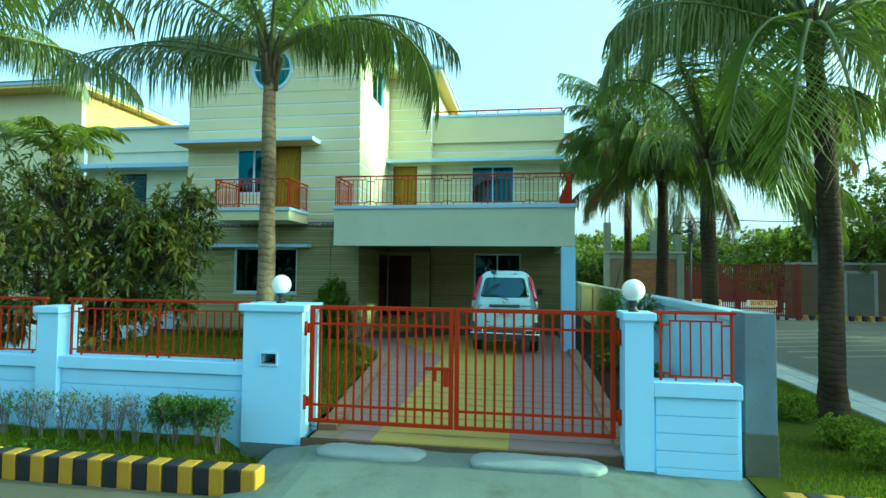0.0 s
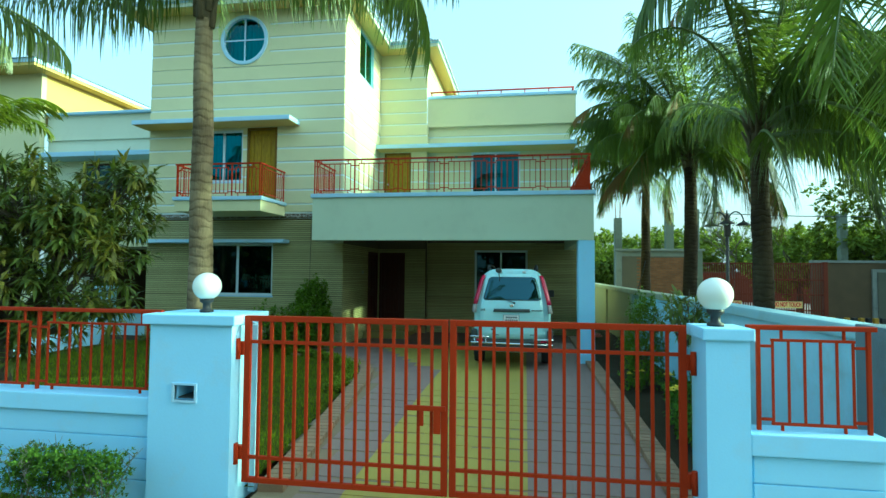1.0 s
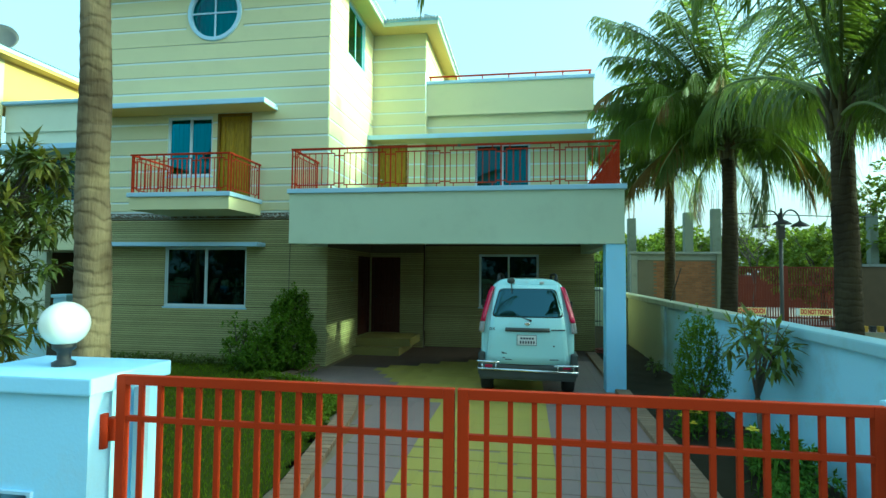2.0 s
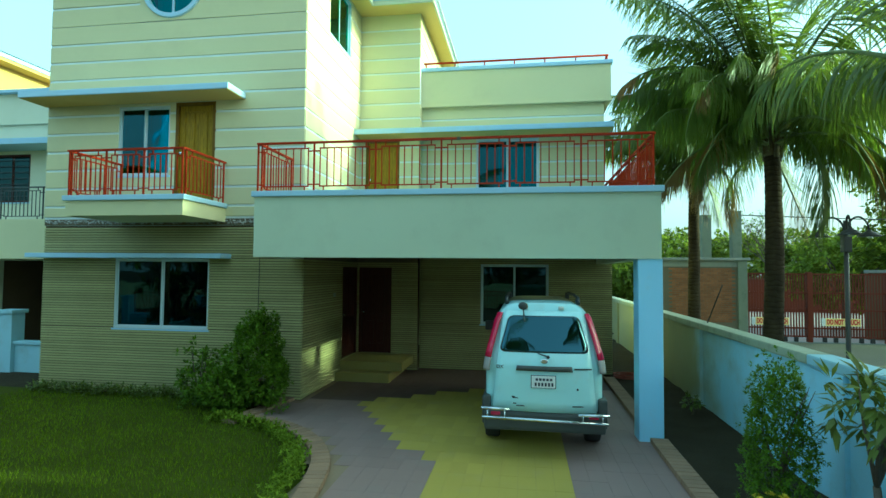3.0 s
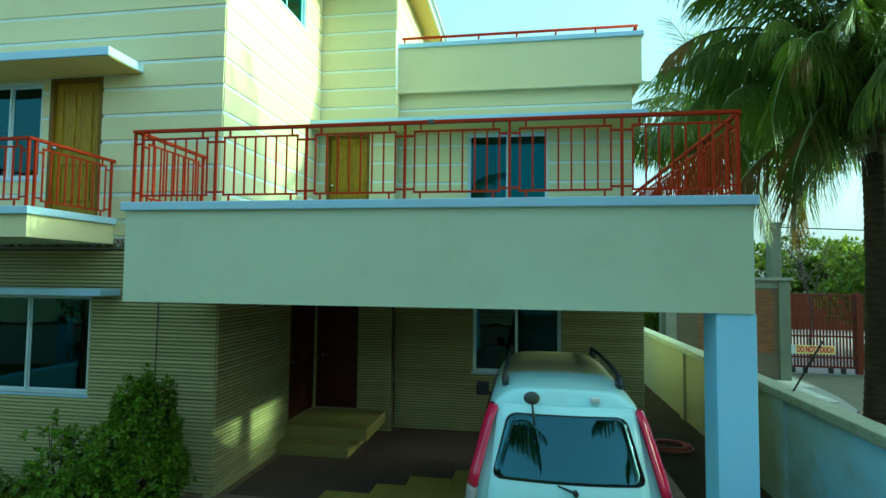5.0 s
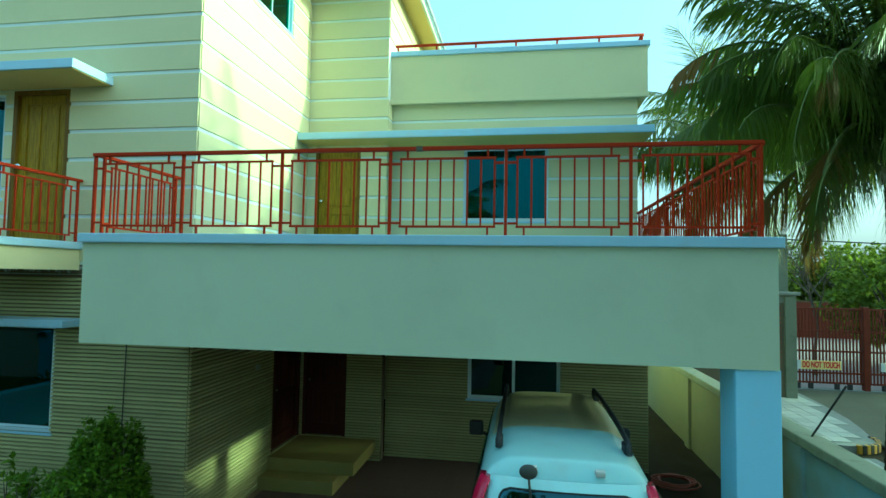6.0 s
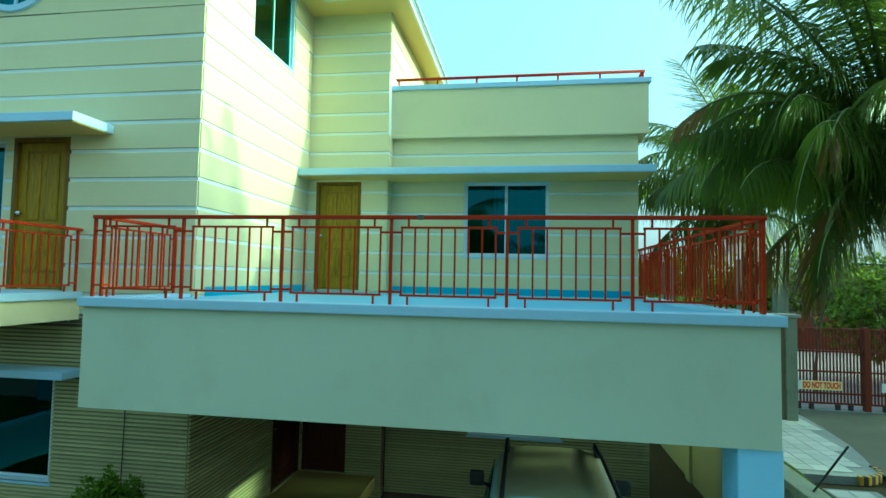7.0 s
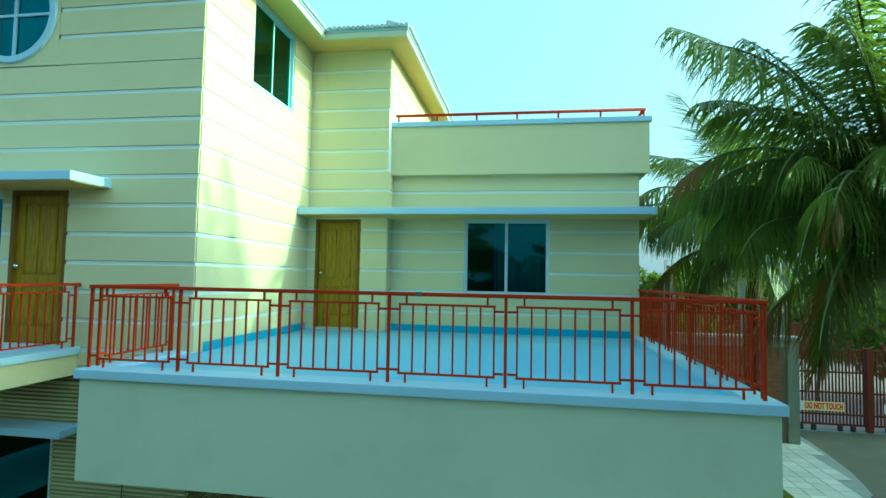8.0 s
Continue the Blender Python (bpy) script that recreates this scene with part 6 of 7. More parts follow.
# little manoeuvring mirror
mirror = part("rear_mirror", rod(on_tail(-0.25, 1.73, 0.02), on_tail(-0.27, 1.93, 0.10), 0.009), M_GREYTRIM, van, "small round mirror on a stalk")
bm = bmesh.new()
bmesh.ops.create_uvsphere(bm, u_segments=16, v_segments=10, radius=0.065, matrix=Matrix.Translation(on_tail(-0.27, 1.94, 0.12)) @ Matrix.Diagonal((1, 0.45, 0.8, 1)))
part("mirror_head", bm, M_GREYTRIM, mirror, "", True)
for sd in (-1, 1):
    def lamp(za, zb, material, nm, label):
        bm = bmesh.new()
        prev = []
        N_ = 6
        for j in range(N_ + 1):
            z = za + (zb - za) * j / N_
            h = van_half(z)
            row = [on_tail(sd * (h - 0.070 - 0.02 * (1.85 - z)), z, 0.030), on_tail(sd * (h - 0.05), z, 0.034), Vector((VX + sd * (h + 0.006), van_rear(z) + 0.045, z)), Vector((VX + sd * (h + 0.012), van_rear(z) + 0.13, z)), Vector((VX + sd * (h - 0.08), van_rear(z) + 0.10, z))]
            prev.append([bm.verts.new(p) for p in row])
        for a, b in zip(prev, prev[1:]):
            for k in range(len(a)):
                q = (k + 1) % len(a)
                bm.faces.new((a[k], a[q], b[q], b[k]))
        bm.faces.new(prev[0]); bm.faces.new(prev[-1][::-1])
        bmesh.ops.recalc_face_normals(bm, faces=bm.faces)
        part(nm, bm, material, van, label, True)
    lamp(1.27, 1.84, M_LAMPRED, "tail_lamp", "tall red tail lamp")
    lamp(1.10, 1.262, M_LAMPSMOKE, "reversing_lamp", "smoky lower lamp")
    # roof rail
    bm = bmesh.new()
    x = VX + sd * 0.50
    tube(bm, [(x, 11.72, 1.955), (x, 11.78, 2.03), (x, 12.4, 2.055), (x, 13.3, 2.045), (x, 13.85, 2.02), (x, 13.92, 1.94)], 0.022, 8)
    part("roof_rail", bm, M_BLACK, van, "dark roof rail")
    for y in (11.85, 13.7):
        part("rail_foot", bx(x - 0.03, x + 0.03, y - 0.07, y + 0.07, 1.93, 2.01, 0.012), M_BLACK, van)
    # wing mirror
    m = part("wing_mirror", bx(VX + sd * 0.90 - 0.09, VX + sd * 0.90 + 0.09, 14.30, 14.40, 1.28, 1.46, 0.03), M_BLACK, van, "black wing mirror")
    part("mirror_arm", rod((VX + sd * 0.76, 14.36, 1.28), (VX + sd * 0.86, 14.35, 1.33), 0.02), M_BLACK, m)
    # side windows
    for ya, yb in ((11.62, 12.65), (12.72, 13.55), (13.62, 14.15)):
        bm = bmesh.new()
        v = [bm.verts.new((VX + sd * (van_half(z) + 0.004), y, z)) for y, z in ((ya, 1.30), (yb, 1.30), (yb - (0.25 if yb > 14 else 0), 1.76), (ya + 0.05, 1.76))]
        f = bm.faces.new(v)
        r = bmesh.ops.extrude_face_region(bm, geom=[f])
        bmesh.ops.translate(bm, vec=(sd * 0.008, 0, 0), verts=[q for q in r["geom"] if isinstance(q, bmesh.types.BMVert)])
        bmesh.ops.recalc_face_normals(bm, faces=bm.faces)
        part("side_window", bm, M_GLASSD, van)
    # wheels
    for y in (11.95, 14.55):
        w = [(0.20, -0.1), (0.295, -0.1), (0.31, -0.08), (0.315, 0), (0.31, 0.08), (0.295, 0.1), (0.20, 0.1)]
        bm = bmesh.new()
        lathe(bm, w, seg=28)
        bmesh.ops.transform(bm, matrix=pose(VX + sd * 0.70, y, 0.315, 0, 90, 0), verts=bm.verts)
        wh = part("wheel", bm, M_RUBBER, van, "black tyre", True)
        bm = bmesh.new()
        lathe(bm, [(0.03, 0), (0.19, 0), (0.195, 0.03), (0.15, 0.035), (0.05, 0.02)], seg=24)
        bmesh.ops.transform(bm, matrix=pose(VX + sd * 0.795, y, 0.315, 0, 90 * sd, 0), verts=bm.verts)
        part("rim", bm, M_CHROME, wh, "steel rim", True)
# bumper and guard bars
bm = bmesh.new()
box(bm, VX - 0.775, VX + 0.775, VR - 0.09, VR + 0.35, 0.34, 0.60, 0.05)
part("bumper", bm, M_GREYTRIM, van, "dark grey rear bumper")
for sd in (-1, 1):
    part("bumper_corner", bx(VX + sd * 0.745 - 0.055, VX + sd * 0.745 + 0.055, VR - 0.03, VR + 0.4, 0.40, 0.77, 0.03), M_GREYTRIM, van)
    part("bumper_reflector", bx(VX + sd * 0.62 - 0.06, VX + sd * 0.62 + 0.06, VR - 0.105, VR - 0.085, 0.54, 0.585, 0.006), M_LAMPRED, van, "red bumper reflector")
guard = part("guard_bar", rod((VX - 0.79, VR - 0.17, 0.53), (VX + 0.79, VR - 0.17, 0.50), 0.02), M_CHROME, van, "chrome tube guard along the bumper")
part("guard_bar", rod((VX - 0.80, VR - 0.17, 0.645), (VX - 0.44, VR - 0.17, 0.635), 0.02), M_CHROME, van)
part("guard_bar", rod((VX + 0.42, VR - 0.17, 0.60), (VX + 0.80, VR - 0.17, 0.605), 0.02), M_CHROME, van)
for x in (-0.72, -0.5, 0.48, 0.72):
    part("guard_strut", rod((VX + x, VR - 0.17, 0.50), (VX + x, VR - 0.17, 0.62), 0.011), M_CHROME, guard)
    part("guard_strut", rod((VX + x, VR - 0.17, 0.55), (VX + x, VR - 0.07, 0.55), 0.012), M_GREYTRIM, guard)
for x in (-0.24, 0.24):
    part("roof_lamp", bx(VX + x - 0.035, VX + x + 0.035, van_rear(1.9) - 0.04, van_rear(1.9) + 0.02, 1.885, 1.93, 0.012), M_LAMPCLR, van)

# ---- neighbour's house beyond the wing
nb = thing("neighbour_house", (-12, 18, 0), "cream neighbouring villa partly hidden by trees", "house")
front_wall("wall", -15.2, -8.26, 17.1, 0.2, -0.1, 6.5, [(-13.75, -12.55, 4.25, 5.62), (-13.5, -8.36, 0.0, 2.6)], M_NBWALL, nb)
part("parapet", bx(-15.2, -8.26, 17.05, 17.25, 6.5, 7.36), M_NBWALL, nb)
part("coping", bx(-15.2, -8.26, 16.9, 17.2, 7.36, 7.45, 0.01), M_TRIM, nb)
part("ledge", bx(-15.2, -8.26, 17.02, 17.08, 6.47, 6.52), M_NBWALL, nb)
part("canopy", bx(-15.2, -8.28, 16.3, 17.1, 5.72, 5.88, 0.008), M_TRIM, nb)
part("wall", bx(-21, -15.2, 16.75, 16.95, -0.1, 8.85), M_CREAM, nb)
# soffit ochre in place of cream puts the wall's shade into its colour
part("wall", bx(-15.4, -15.2, 16.95, 24, 7.3, 8.85), M_SOFFIT, nb)
part("wall", bx(-21, -8.3, 23.9, 24.1, -0.1, 7.0), M_NBWALL, nb)
part("roof_slab", bx(-15.2, -8.3, 17.3, 24, 6.35, 6.48), M_CONC, nb)
bm = bmesh.new()
box(bm, -21.5, -14.75, 16.0, 25, 8.85, 8.95)
part("soffit", bm, M_SOFFIT, nb)
part("fascia", bx(-21.54, -14.71, 15.96, 25.04, 8.95, 9.08), M_TRIM, nb)
bm = bmesh.new()
lo = [bm.verts.new(p) for p in ((-21.6, 15.9, 9.09), (-14.66, 15.9, 9.09), (-14.66, 25.1, 9.09), (-21.6, 25.1, 9.09))]
top = bm.verts.new((-18, 20.5, 9.35))
for i in range(4):
    bm.faces.new((lo[i], lo[(i + 1) % 4], top))
bm.faces.new(lo[::-1])
part("roof", bm, M_TILE, nb)
w = sliding_window("window", -13.75, -12.55, 17.1, 4.25, 5.62, nb, M_GLASSD, 2, M_DOORDARK, "dark window with a grille")
for i in range(7):
    part("grille_bar", bx(-13.7, -12.6, 17.085, 17.095, 4.42 + 0.17 * i, 4.435 + 0.17 * i), M_BLACKRAIL, w)
part("balcony", bx(-13.6, -8.3, 15.9, 17.1, 2.62, 3.65, 0.02), M_CREAM, nb, "deep cream balcony front")
part("garage_wall", bx(-13.6, -8.3, 20.4, 20.5, -0.1, 2.62), M_BROWNWALL, nb)
part("garage_wall", bx(-13.7, -13.55, 17.3, 20.4, -0.1, 2.62), M_BROWNWALL, nb)
part("garage_ceiling", bx(-13.6, -8.3, 17.3, 20.4, 2.62, 2.72), M_BROWNWALL, nb)
part("garage_door", bx(-10.9, -9.2, 20.3, 20.4, 0, 2.3), M_DOORDARK, nb, "dark brown door deep in the garage")
railing("balcony_railing", (-13.5, 15.98), (-8.4, 15.98), 3.65, [0.05, 1.3, 2.55, 3.8, 5.05], 0.85, 0.74, 0.08, "black iron railing on the neighbouring balcony", M_BLACKRAIL, pitch=0.12)
e = thing("satellite_dish", (-16.4, 17.8, 9.2), "grey satellite dish on the neighbouring roof", "satellite dish")
part("mast", rod((-16.4, 17.8, 9.05), (-16.3, 17.8, 10.06), 0.025), M_DISH, e)
bm = bmesh.new()
lathe(bm, [(0.02, 0.0), (0.2, 0.02), (0.36, 0.07), (0.48, 0.14), (0.485, 0.15), (0.36, 0.09), (0.2, 0.04), (0.02, 0.02)], seg=28)
bmesh.ops.transform(bm, matrix=pose(-16.25, 17.75, 9.95, 74, 0, 38), verts=bm.verts)
part("dish", bm, M_DISH, e, "", True)
part("feed_arm", rod((-16.2, 17.6, 9.75), (-15.9, 17.3, 9.95), 0.015), M_DISH, e)
# low party wall
e = thing("party_wall", (-9, 9, 0), "low white wall between the two plots", "wall")
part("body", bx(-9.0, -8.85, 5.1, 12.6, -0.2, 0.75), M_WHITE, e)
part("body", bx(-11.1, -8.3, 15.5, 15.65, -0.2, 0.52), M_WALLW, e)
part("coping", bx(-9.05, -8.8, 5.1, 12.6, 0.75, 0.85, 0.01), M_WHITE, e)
part("coping", bx(-11.1, -8.3, 15.45, 15.7, 0.52, 0.60, 0.01), M_WALLW, e)
e = thing("garden_pillar", (-11.3, 15.6, 0), "white garden pillar with a flat cap", "pillar")
part("shaft", bx(-11.5, -11.1, 15.4, 15.75, -0.2, 1.27), M_WALLW, e)
part("cap", bx(-11.55, -11.05, 15.35, 15.8, 1.27, 1.36, 0.01), M_WALLW, e)

# ---- far side: brick wall, unfinished pillars, brown gate
fw = thing("brick_wall", (8, 25, 0), "brown brick wall with concrete posts and coping", "wall")
part("core", bx(6.0, 9.2, 25.34, 25.54, -0.4, 2.85), M_MORTAR, fw)
part("post", bx(9.18, 9.5, 25.25, 25.6, -0.4, 2.9, 0.01), M_POST, fw, "grey concrete end post")
part("post", bx(5.85, 6.1, 25.25, 25.6, -0.4, 2.9, 0.01), M_CONC, fw)
part("coping", bx(5.8, 9.6, 25.2, 25.65, 2.9, 3.0, 0.015), M_CONC, fw)
part("band", bx(6.1, 9.18, 25.31, 25.35, 2.66, 2.9), M_CONC, fw)
BR = to_mesh("brick", bx(0, 0.235, -0.012, 0.03, 0, 0.062, 0.004), M_BRICK)
rowi = 0
z = -0.38
while z < 2.6:
    x = 6.12 - (0.12 if rowi % 2 else 0)
    while x < 9.0:
        if x > 6.0 and z > 0.55 and z < 2.62 and x > 6.7:
            piece("brick", BR, pose(x, 25.34, z), fw)
        x += 0.25
    z += 0.075
    rowi += 1
for x, y, h in ((8.35, 26.2, 4.7), (9.45, 26.2, 4.85), (6.3, 27.5, 4.6), (17.6, 30.0, 5.0)):
    e = thing("concrete_pillar", (x, y, 0), "unfinished bare concrete pillar with rebar", "pillar", "unfinished pillars")
    part("shaft", bx(x - 0.17, x + 0.17, y - 0.17, y + 0.17, -0.4, h, 0.01), M_POST, e)
    for dx, dy in ((-.1, -.1), (.1, -.1), (-.1, .1), (.1, .1)):
        part("rebar", rod((x + dx, y + dy, h - 0.05), (x + dx * 1.2, y + dy, h + 0.8), 0.012, 5), M_BRICK, e)

GY = 27.5
sg = thing("sliding_gate", (12.8, GY, -0.2), "long brown steel gate with solid panels and upright bars", "gate")
for x in (10.05, 12.66, 15.5):
    part("post", bx(x - 0.09, x + 0.09, GY - 0.09, GY + 0.09, -0.35, 2.5, 0.01), M_GATEBROWN, sg)
for a, b in ((10.14, 12.57), (12.75, 15.41)):
    for z in (-0.08, 0.25, 0.98, 1.66, 2.42):
        part("rail", bx(a, b, GY - 0.03, GY + 0.03, z - 0.03, z + 0.03), M_GATEBROWN, sg)
    me = bar_mesh("gate_bar", 0.048, 0.03, 2.56, M_GATEBROWN)
    n = int((b - a) / 0.105)
    for i in range(n):
        piece("gate_bar", me, pose(a + 0.05 + 0.105 * i, GY, -0.12), sg)
    for k in (0.25, 0.75):
        x = a + (b - a) * k
        for dx in (-0.2, 0.2):
            part("roller", bx(x + dx - 0.07, x + dx + 0.07, GY - 0.05, GY + 0.05, -0.30, -0.10, 0.02), M_BLACK, sg, "dark gate roller")
part("track", bx(9.9, 15.7, GY - 0.1, GY + 0.1, -0.38, -0.30), M_CONC, sg)


def sign(x0, x1, z0, z1, y):
    e = thing("warning_sign", ((x0 + x1) / 2, y, z0), "yellow warning sign with red letters on the brown gate", "sign", "warning signs")
    part("board", bx(x0, x1, y - 0.012, y, z0, z1, 0.003), M_SIGN, e)
    part("border", bx(x0 - 0.02, x0 + 0.12, y - 0.016, y - 0.0125, z0, z1), M_SIGNW, e)
    cu = bpy.data.curves.new("lettering", 'FONT')
    cu.body = "DO NOT TOUCH"
    cu.align_x, cu.align_y = 'CENTER', 'CENTER'
    cu.size = 0.2
    cu.extrude = 0.002
    cu.offset = 0.008
    tmp = new("lettering", cu)
    bpy.context.view_layer.update()
    k = (x1 - x0 - 0.22) / tmp.dimensions.x
    kz = (z1 - z0) * 0.72 / tmp.dimensions.y
    me = bpy.data.meshes.new_from_object(tmp.evaluated_get(bpy.context.evaluated_depsgraph_get()))
    bpy.data.objects.remove(tmp)
    me.materials.clear()
    me.materials.append(M_SIGNRED)
    me.transform(pose((x0 + x1) / 2 + 0.06, y - 0.018, (z0 + z1) / 2, 90, 0, 0) @ Matrix.Diagonal((k, kz, 1, 1)))
    under(tagged(new("lettering", me), "red capital letters"), e)


sign(10.50, 11.88, 0.36, 0.66, GY - 0.05)
sign(13.10, 14.5, 0.36, 0.66, GY - 0.05)

# sunny paved court behind the gate, closed by a low brown wall
solo("court", bx(9.6, 60, 27.75, 60, -0.5, -0.32), M_COURT, "pale dusty paved court behind the brown gate", "court", kind="structure")
e = thing("court_wall", (30, 46, -0.32), "low red-brown wall at the far side of the court", "wall")
part("body", bx(9.0, 58, 46.0, 46.25, -0.4, 2.0), M_GATEBROWN, e)
part("coping", bx(8.9, 58.1, 45.95, 46.3, 2.0, 2.1), M_BROWNWALL, e)

# wall with a small door at the far right
e = thing("roadside_wall", (22, 29, 0), "brown weathered wall beside the far gate", "wall")
part("body", bx(15.7, 40, 29.0, 29.25, -0.4, 2.5), M_BROWNWALL, e)
part("coping", bx(15.7, 40, 28.95, 29.3, 2.5, 2.62), M_CONC, e)
part("door_frame", bx(18.3, 19.9, 28.9, 29.0, -0.35, 2.2), M_CONC, e)
part("door", bx(18.5, 19.7, 28.86, 28.9, -0.3, 2.05), M_DOOROLIVE, e, "grey green steel door")
# dark side fence behind the house
e = thing("side_fence", (3.9, 24, 0), "dark iron fence across the side passage", "fence")
for i in range(11):
    x = 3.42 + 0.1 * i
    part("bar", bx(x - 0.012, x + 0.012, 23.99, 24.01, 0, 2.6), M_BLACKRAIL, e)
for z in (0.2, 1.4, 2.5):
    part("rail", bx(3.36, 4.5, 23.98, 24.02, z, z + 0.04), M_BLACKRAIL, e)
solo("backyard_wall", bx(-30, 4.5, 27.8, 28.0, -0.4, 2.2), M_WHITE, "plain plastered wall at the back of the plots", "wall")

# street lamp with curled arms
sl = thing("street_lamp", (6.3, 13.2, -0.3), "dark iron street lamp with curled arms and dish shades", "street lamp")
part("pole", rod((6.3, 13.2, -0.35), (6.3, 13.2, 3.25), 0.035, 10), M_LAMPGREY, sl)
part("collar", bx(6.24, 6.36, 13.14, 13.26, 2.75, 3.05, 0.02), M_LAMPGREY, sl)
for az in (10, 130, 250):
    bm = bmesh.new()
    pts = []
    for k in range(13):
        a = math.pi * k / 12
        pts.append(pose(6.3, 13.2, 3.0, 0, 0, az) @ Vector((0.20 - 0.175 * math.cos(a), 0, 0.08 + 0.23 * math.sin(a))))
    tube(bm, pts, 0.016, 6)
    arm = part("arm", bm, M_LAMPGREY, sl, "curled iron arm")
    bm = bmesh.new()
    c = pose(6.3, 13.2, 3.0, 0, 0, az) @ Vector((0.375, 0, 0.10))
    lathe(bm, [(0.155, -0.10), (0.16, -0.09), (0.10, -0.045), (0.035, -0.012), (0.022, 0.012)], tuple(c), 20)
    part("shade", bm, M_LAMPGREY, arm, "dark dish shade", True)
    bm = bmesh.new()
    bmesh.ops.create_uvsphere(bm, u_segments=12, v_segments=8, radius=0.04, matrix=Matrix.Translation(c + Vector((0, 0, -0.09))))
    part("bulb", bm, M_GLOBE, arm)

# overhead cable
bm = bmesh.new()
tube(bm, [(9.45, 26.2, 4.7), (14, 26.6, 4.55), (22, 27.5, 4.5), (34, 29, 4.7)], 0.02, 5)
solo("cable", bm, M_BLACK, "thin black overhead cable", "cable")
# leaning rod on the boundary wall, coiled hose
solo("steel_rod", rod((4.60, 14.35, 1.49), (4.66, 13.75, 2.2), 0.012, 6), M_BLACK, "thin dark steel rod standing in the wall coping", "rod")
bm = bmesh.new()
pts = [(3.66 + 0.30 * math.cos(a * 0.5) * (1 + 0.25 * math.sin(a * 0.13)), 16.55 + 0.25 * math.sin(a * 0.5) * (1 + 0.2 * math.sin(a * 0.21)), 0.065 + 0.0012 * a) for a in range(60)]
tube(bm, pts, 0.014, 6)
solo("garden_hose", bm, M_HOSE, "reddish garden hose coiled on the ground beside the wall", "hose")

# trees behind the far walls and the court
for i, (x, y, h, r) in enumerate(((7.2, 31, 3.0, 2.4), (4.5, 34, 3.6, 3.2), (3.0, 40, 4.2, 3.4), (13.5, 49.5, 4.8, 3.4), (18.5, 50, 5.0, 3.6), (24, 49, 4.8, 3.6), (29.5, 50, 5.4, 3.8), (36, 49, 5.6, 4.2), (43, 50, 6.0, 4.6), (8.5, 52, 5.2, 3.6), (16, 56, 6.0, 4.2), (27, 57, 6.2, 4.6), (38, 57, 7.0, 5.0), (21.5, 31.5, 4.2, 2.8), (26, 32.5, 4.8, 3.4), (31, 33, 5.2, 3.8), (29, 27, 6.6, 4.0), (27.5, 24.0, 5.5, 2.6), (19.8, 30.8, 7.2, 2.7), (23.5, 30.2, 7.8, 3.2), (17.2, 33.5, 4.2, 2.4))):
    leafy_tree("tree", (x, y, -0.4), (x, y, h * 0.66), (r * 1.25, r, h * 0.52), 80 + i, 520, 9, 0.32 if y < 45 else 0.42, 0.09 if y < 45 else 0.13, M_FARLEAF, "broad leafy green tree behind the far wall", "tree", "trees behind the far gate", trunk_r=0.16, hang=0.0, shell=0.6, limbs=7)
# a thin, nearly bare tree behind the gate
e = thing("bare_tree", (12.6, 30.5, -0.32), "thin small tree with forked bare branches and few leaves", "tree")
wood, leaves = bmesh.new(), bmesh.new()
rng = random.Random(301)


def fork_up(p, d, ln, r, depth):
    """A branch that forks into two or three thinner ones."""
    q = p + d * ln
    tube(wood, [p, p.lerp(q, 0.5) + rand_dir(rng) * 0.04 * ln, q], [r, r * 0.85, r * 0.65], 5, False)
    if depth:
        for k in range(3 if depth > 2 else 2):
            nd = (d + rand_dir(rng, 0.15) * 0.75).normalized()
            fork_up(q, nd, ln * rng.uniform(0.62, 0.82), r * 0.6, depth - 1)
    for k in range(3 if depth < 2 else 0):
        leaf_on(leaves, p.lerp(q, rng.random()), rand_dir(rng), rng.uniform(0.10, 0.17), 0.035, rng)


fork_up(Vector((12.6, 30.5, -0.4)), Vector((0.03, 0, 1)), 1.9, 0.075, 5)
part("trunk", wood, M_BARK2, e, "", True)
tagged(part("crown", leaves, M_FARLEAF, e), kind="stuff")

# unseen shade trees, added across the side road to block the low sun
for i, (x, y, h, r) in enumerate(((17.5, 10.5, 6.2, 2.6), (17.0, 13.5, 7.2, 2.6), (18.5, 16.3, 6.32, 2.7), (19.5, 18.8, 7.8, 2.7), (20.0, 13.0, 6.8, 2.6), (17.6, 7.9, 4.8, 2.3))):
    leafy_tree("tree", (x, y, -0.4), (x, y, h * 0.58), (r, r, h * 0.5), 120 + i, 1000, 9, 0.34, 0.10, M_FARLEAF, "broad leafy tree added out of view to shade the plot", "tree", "shade trees across the road", trunk_r=0.16, hang=0.0, shell=0.35, limbs=7)

# across the front road: a plot wall, palms and leafy trees that mirror in the glass
# none of these is seen; they are added to block the low sky
solo("opposite_wall", bx(-40, 40, -11.4, -11.2, -0.4, 1.5), M_CREAM, "plain plot wall added out of view across the front road", "wall")
for i, (x, y, h, r) in enumerate(((-13, -15, 7.0, 3.2), (-6.5, -16, 6.4, 3.2), (0.5, -17, 6.0, 3.0), (6.8, -15.5, 6.8, 3.2), (13, -16, 7.2, 3.4), (19, -14, 6.5, 3.2), (-20, -15, 7, 3.4))):
    leafy_tree("tree", (x, y, -0.4), (x, y, h * 0.58), (r * 1.15, r, h * 0.46), 140 + i, 420, 9, 0.40, 0.12, M_FARLEAF, "broad leafy tree added out of view behind the opposite wall", "tree", "trees across the front road", trunk_r=0.16, hang=0.0, shell=0.4, limbs=7)
palm((3.6, -9.9, -0.4), (3.7, -9.8, 4.6), 0.18, 0.12, crown(70, spear=1, up=4, mid=8, flat=3, low=3), 71, 0.95, bark=M_BARKD)
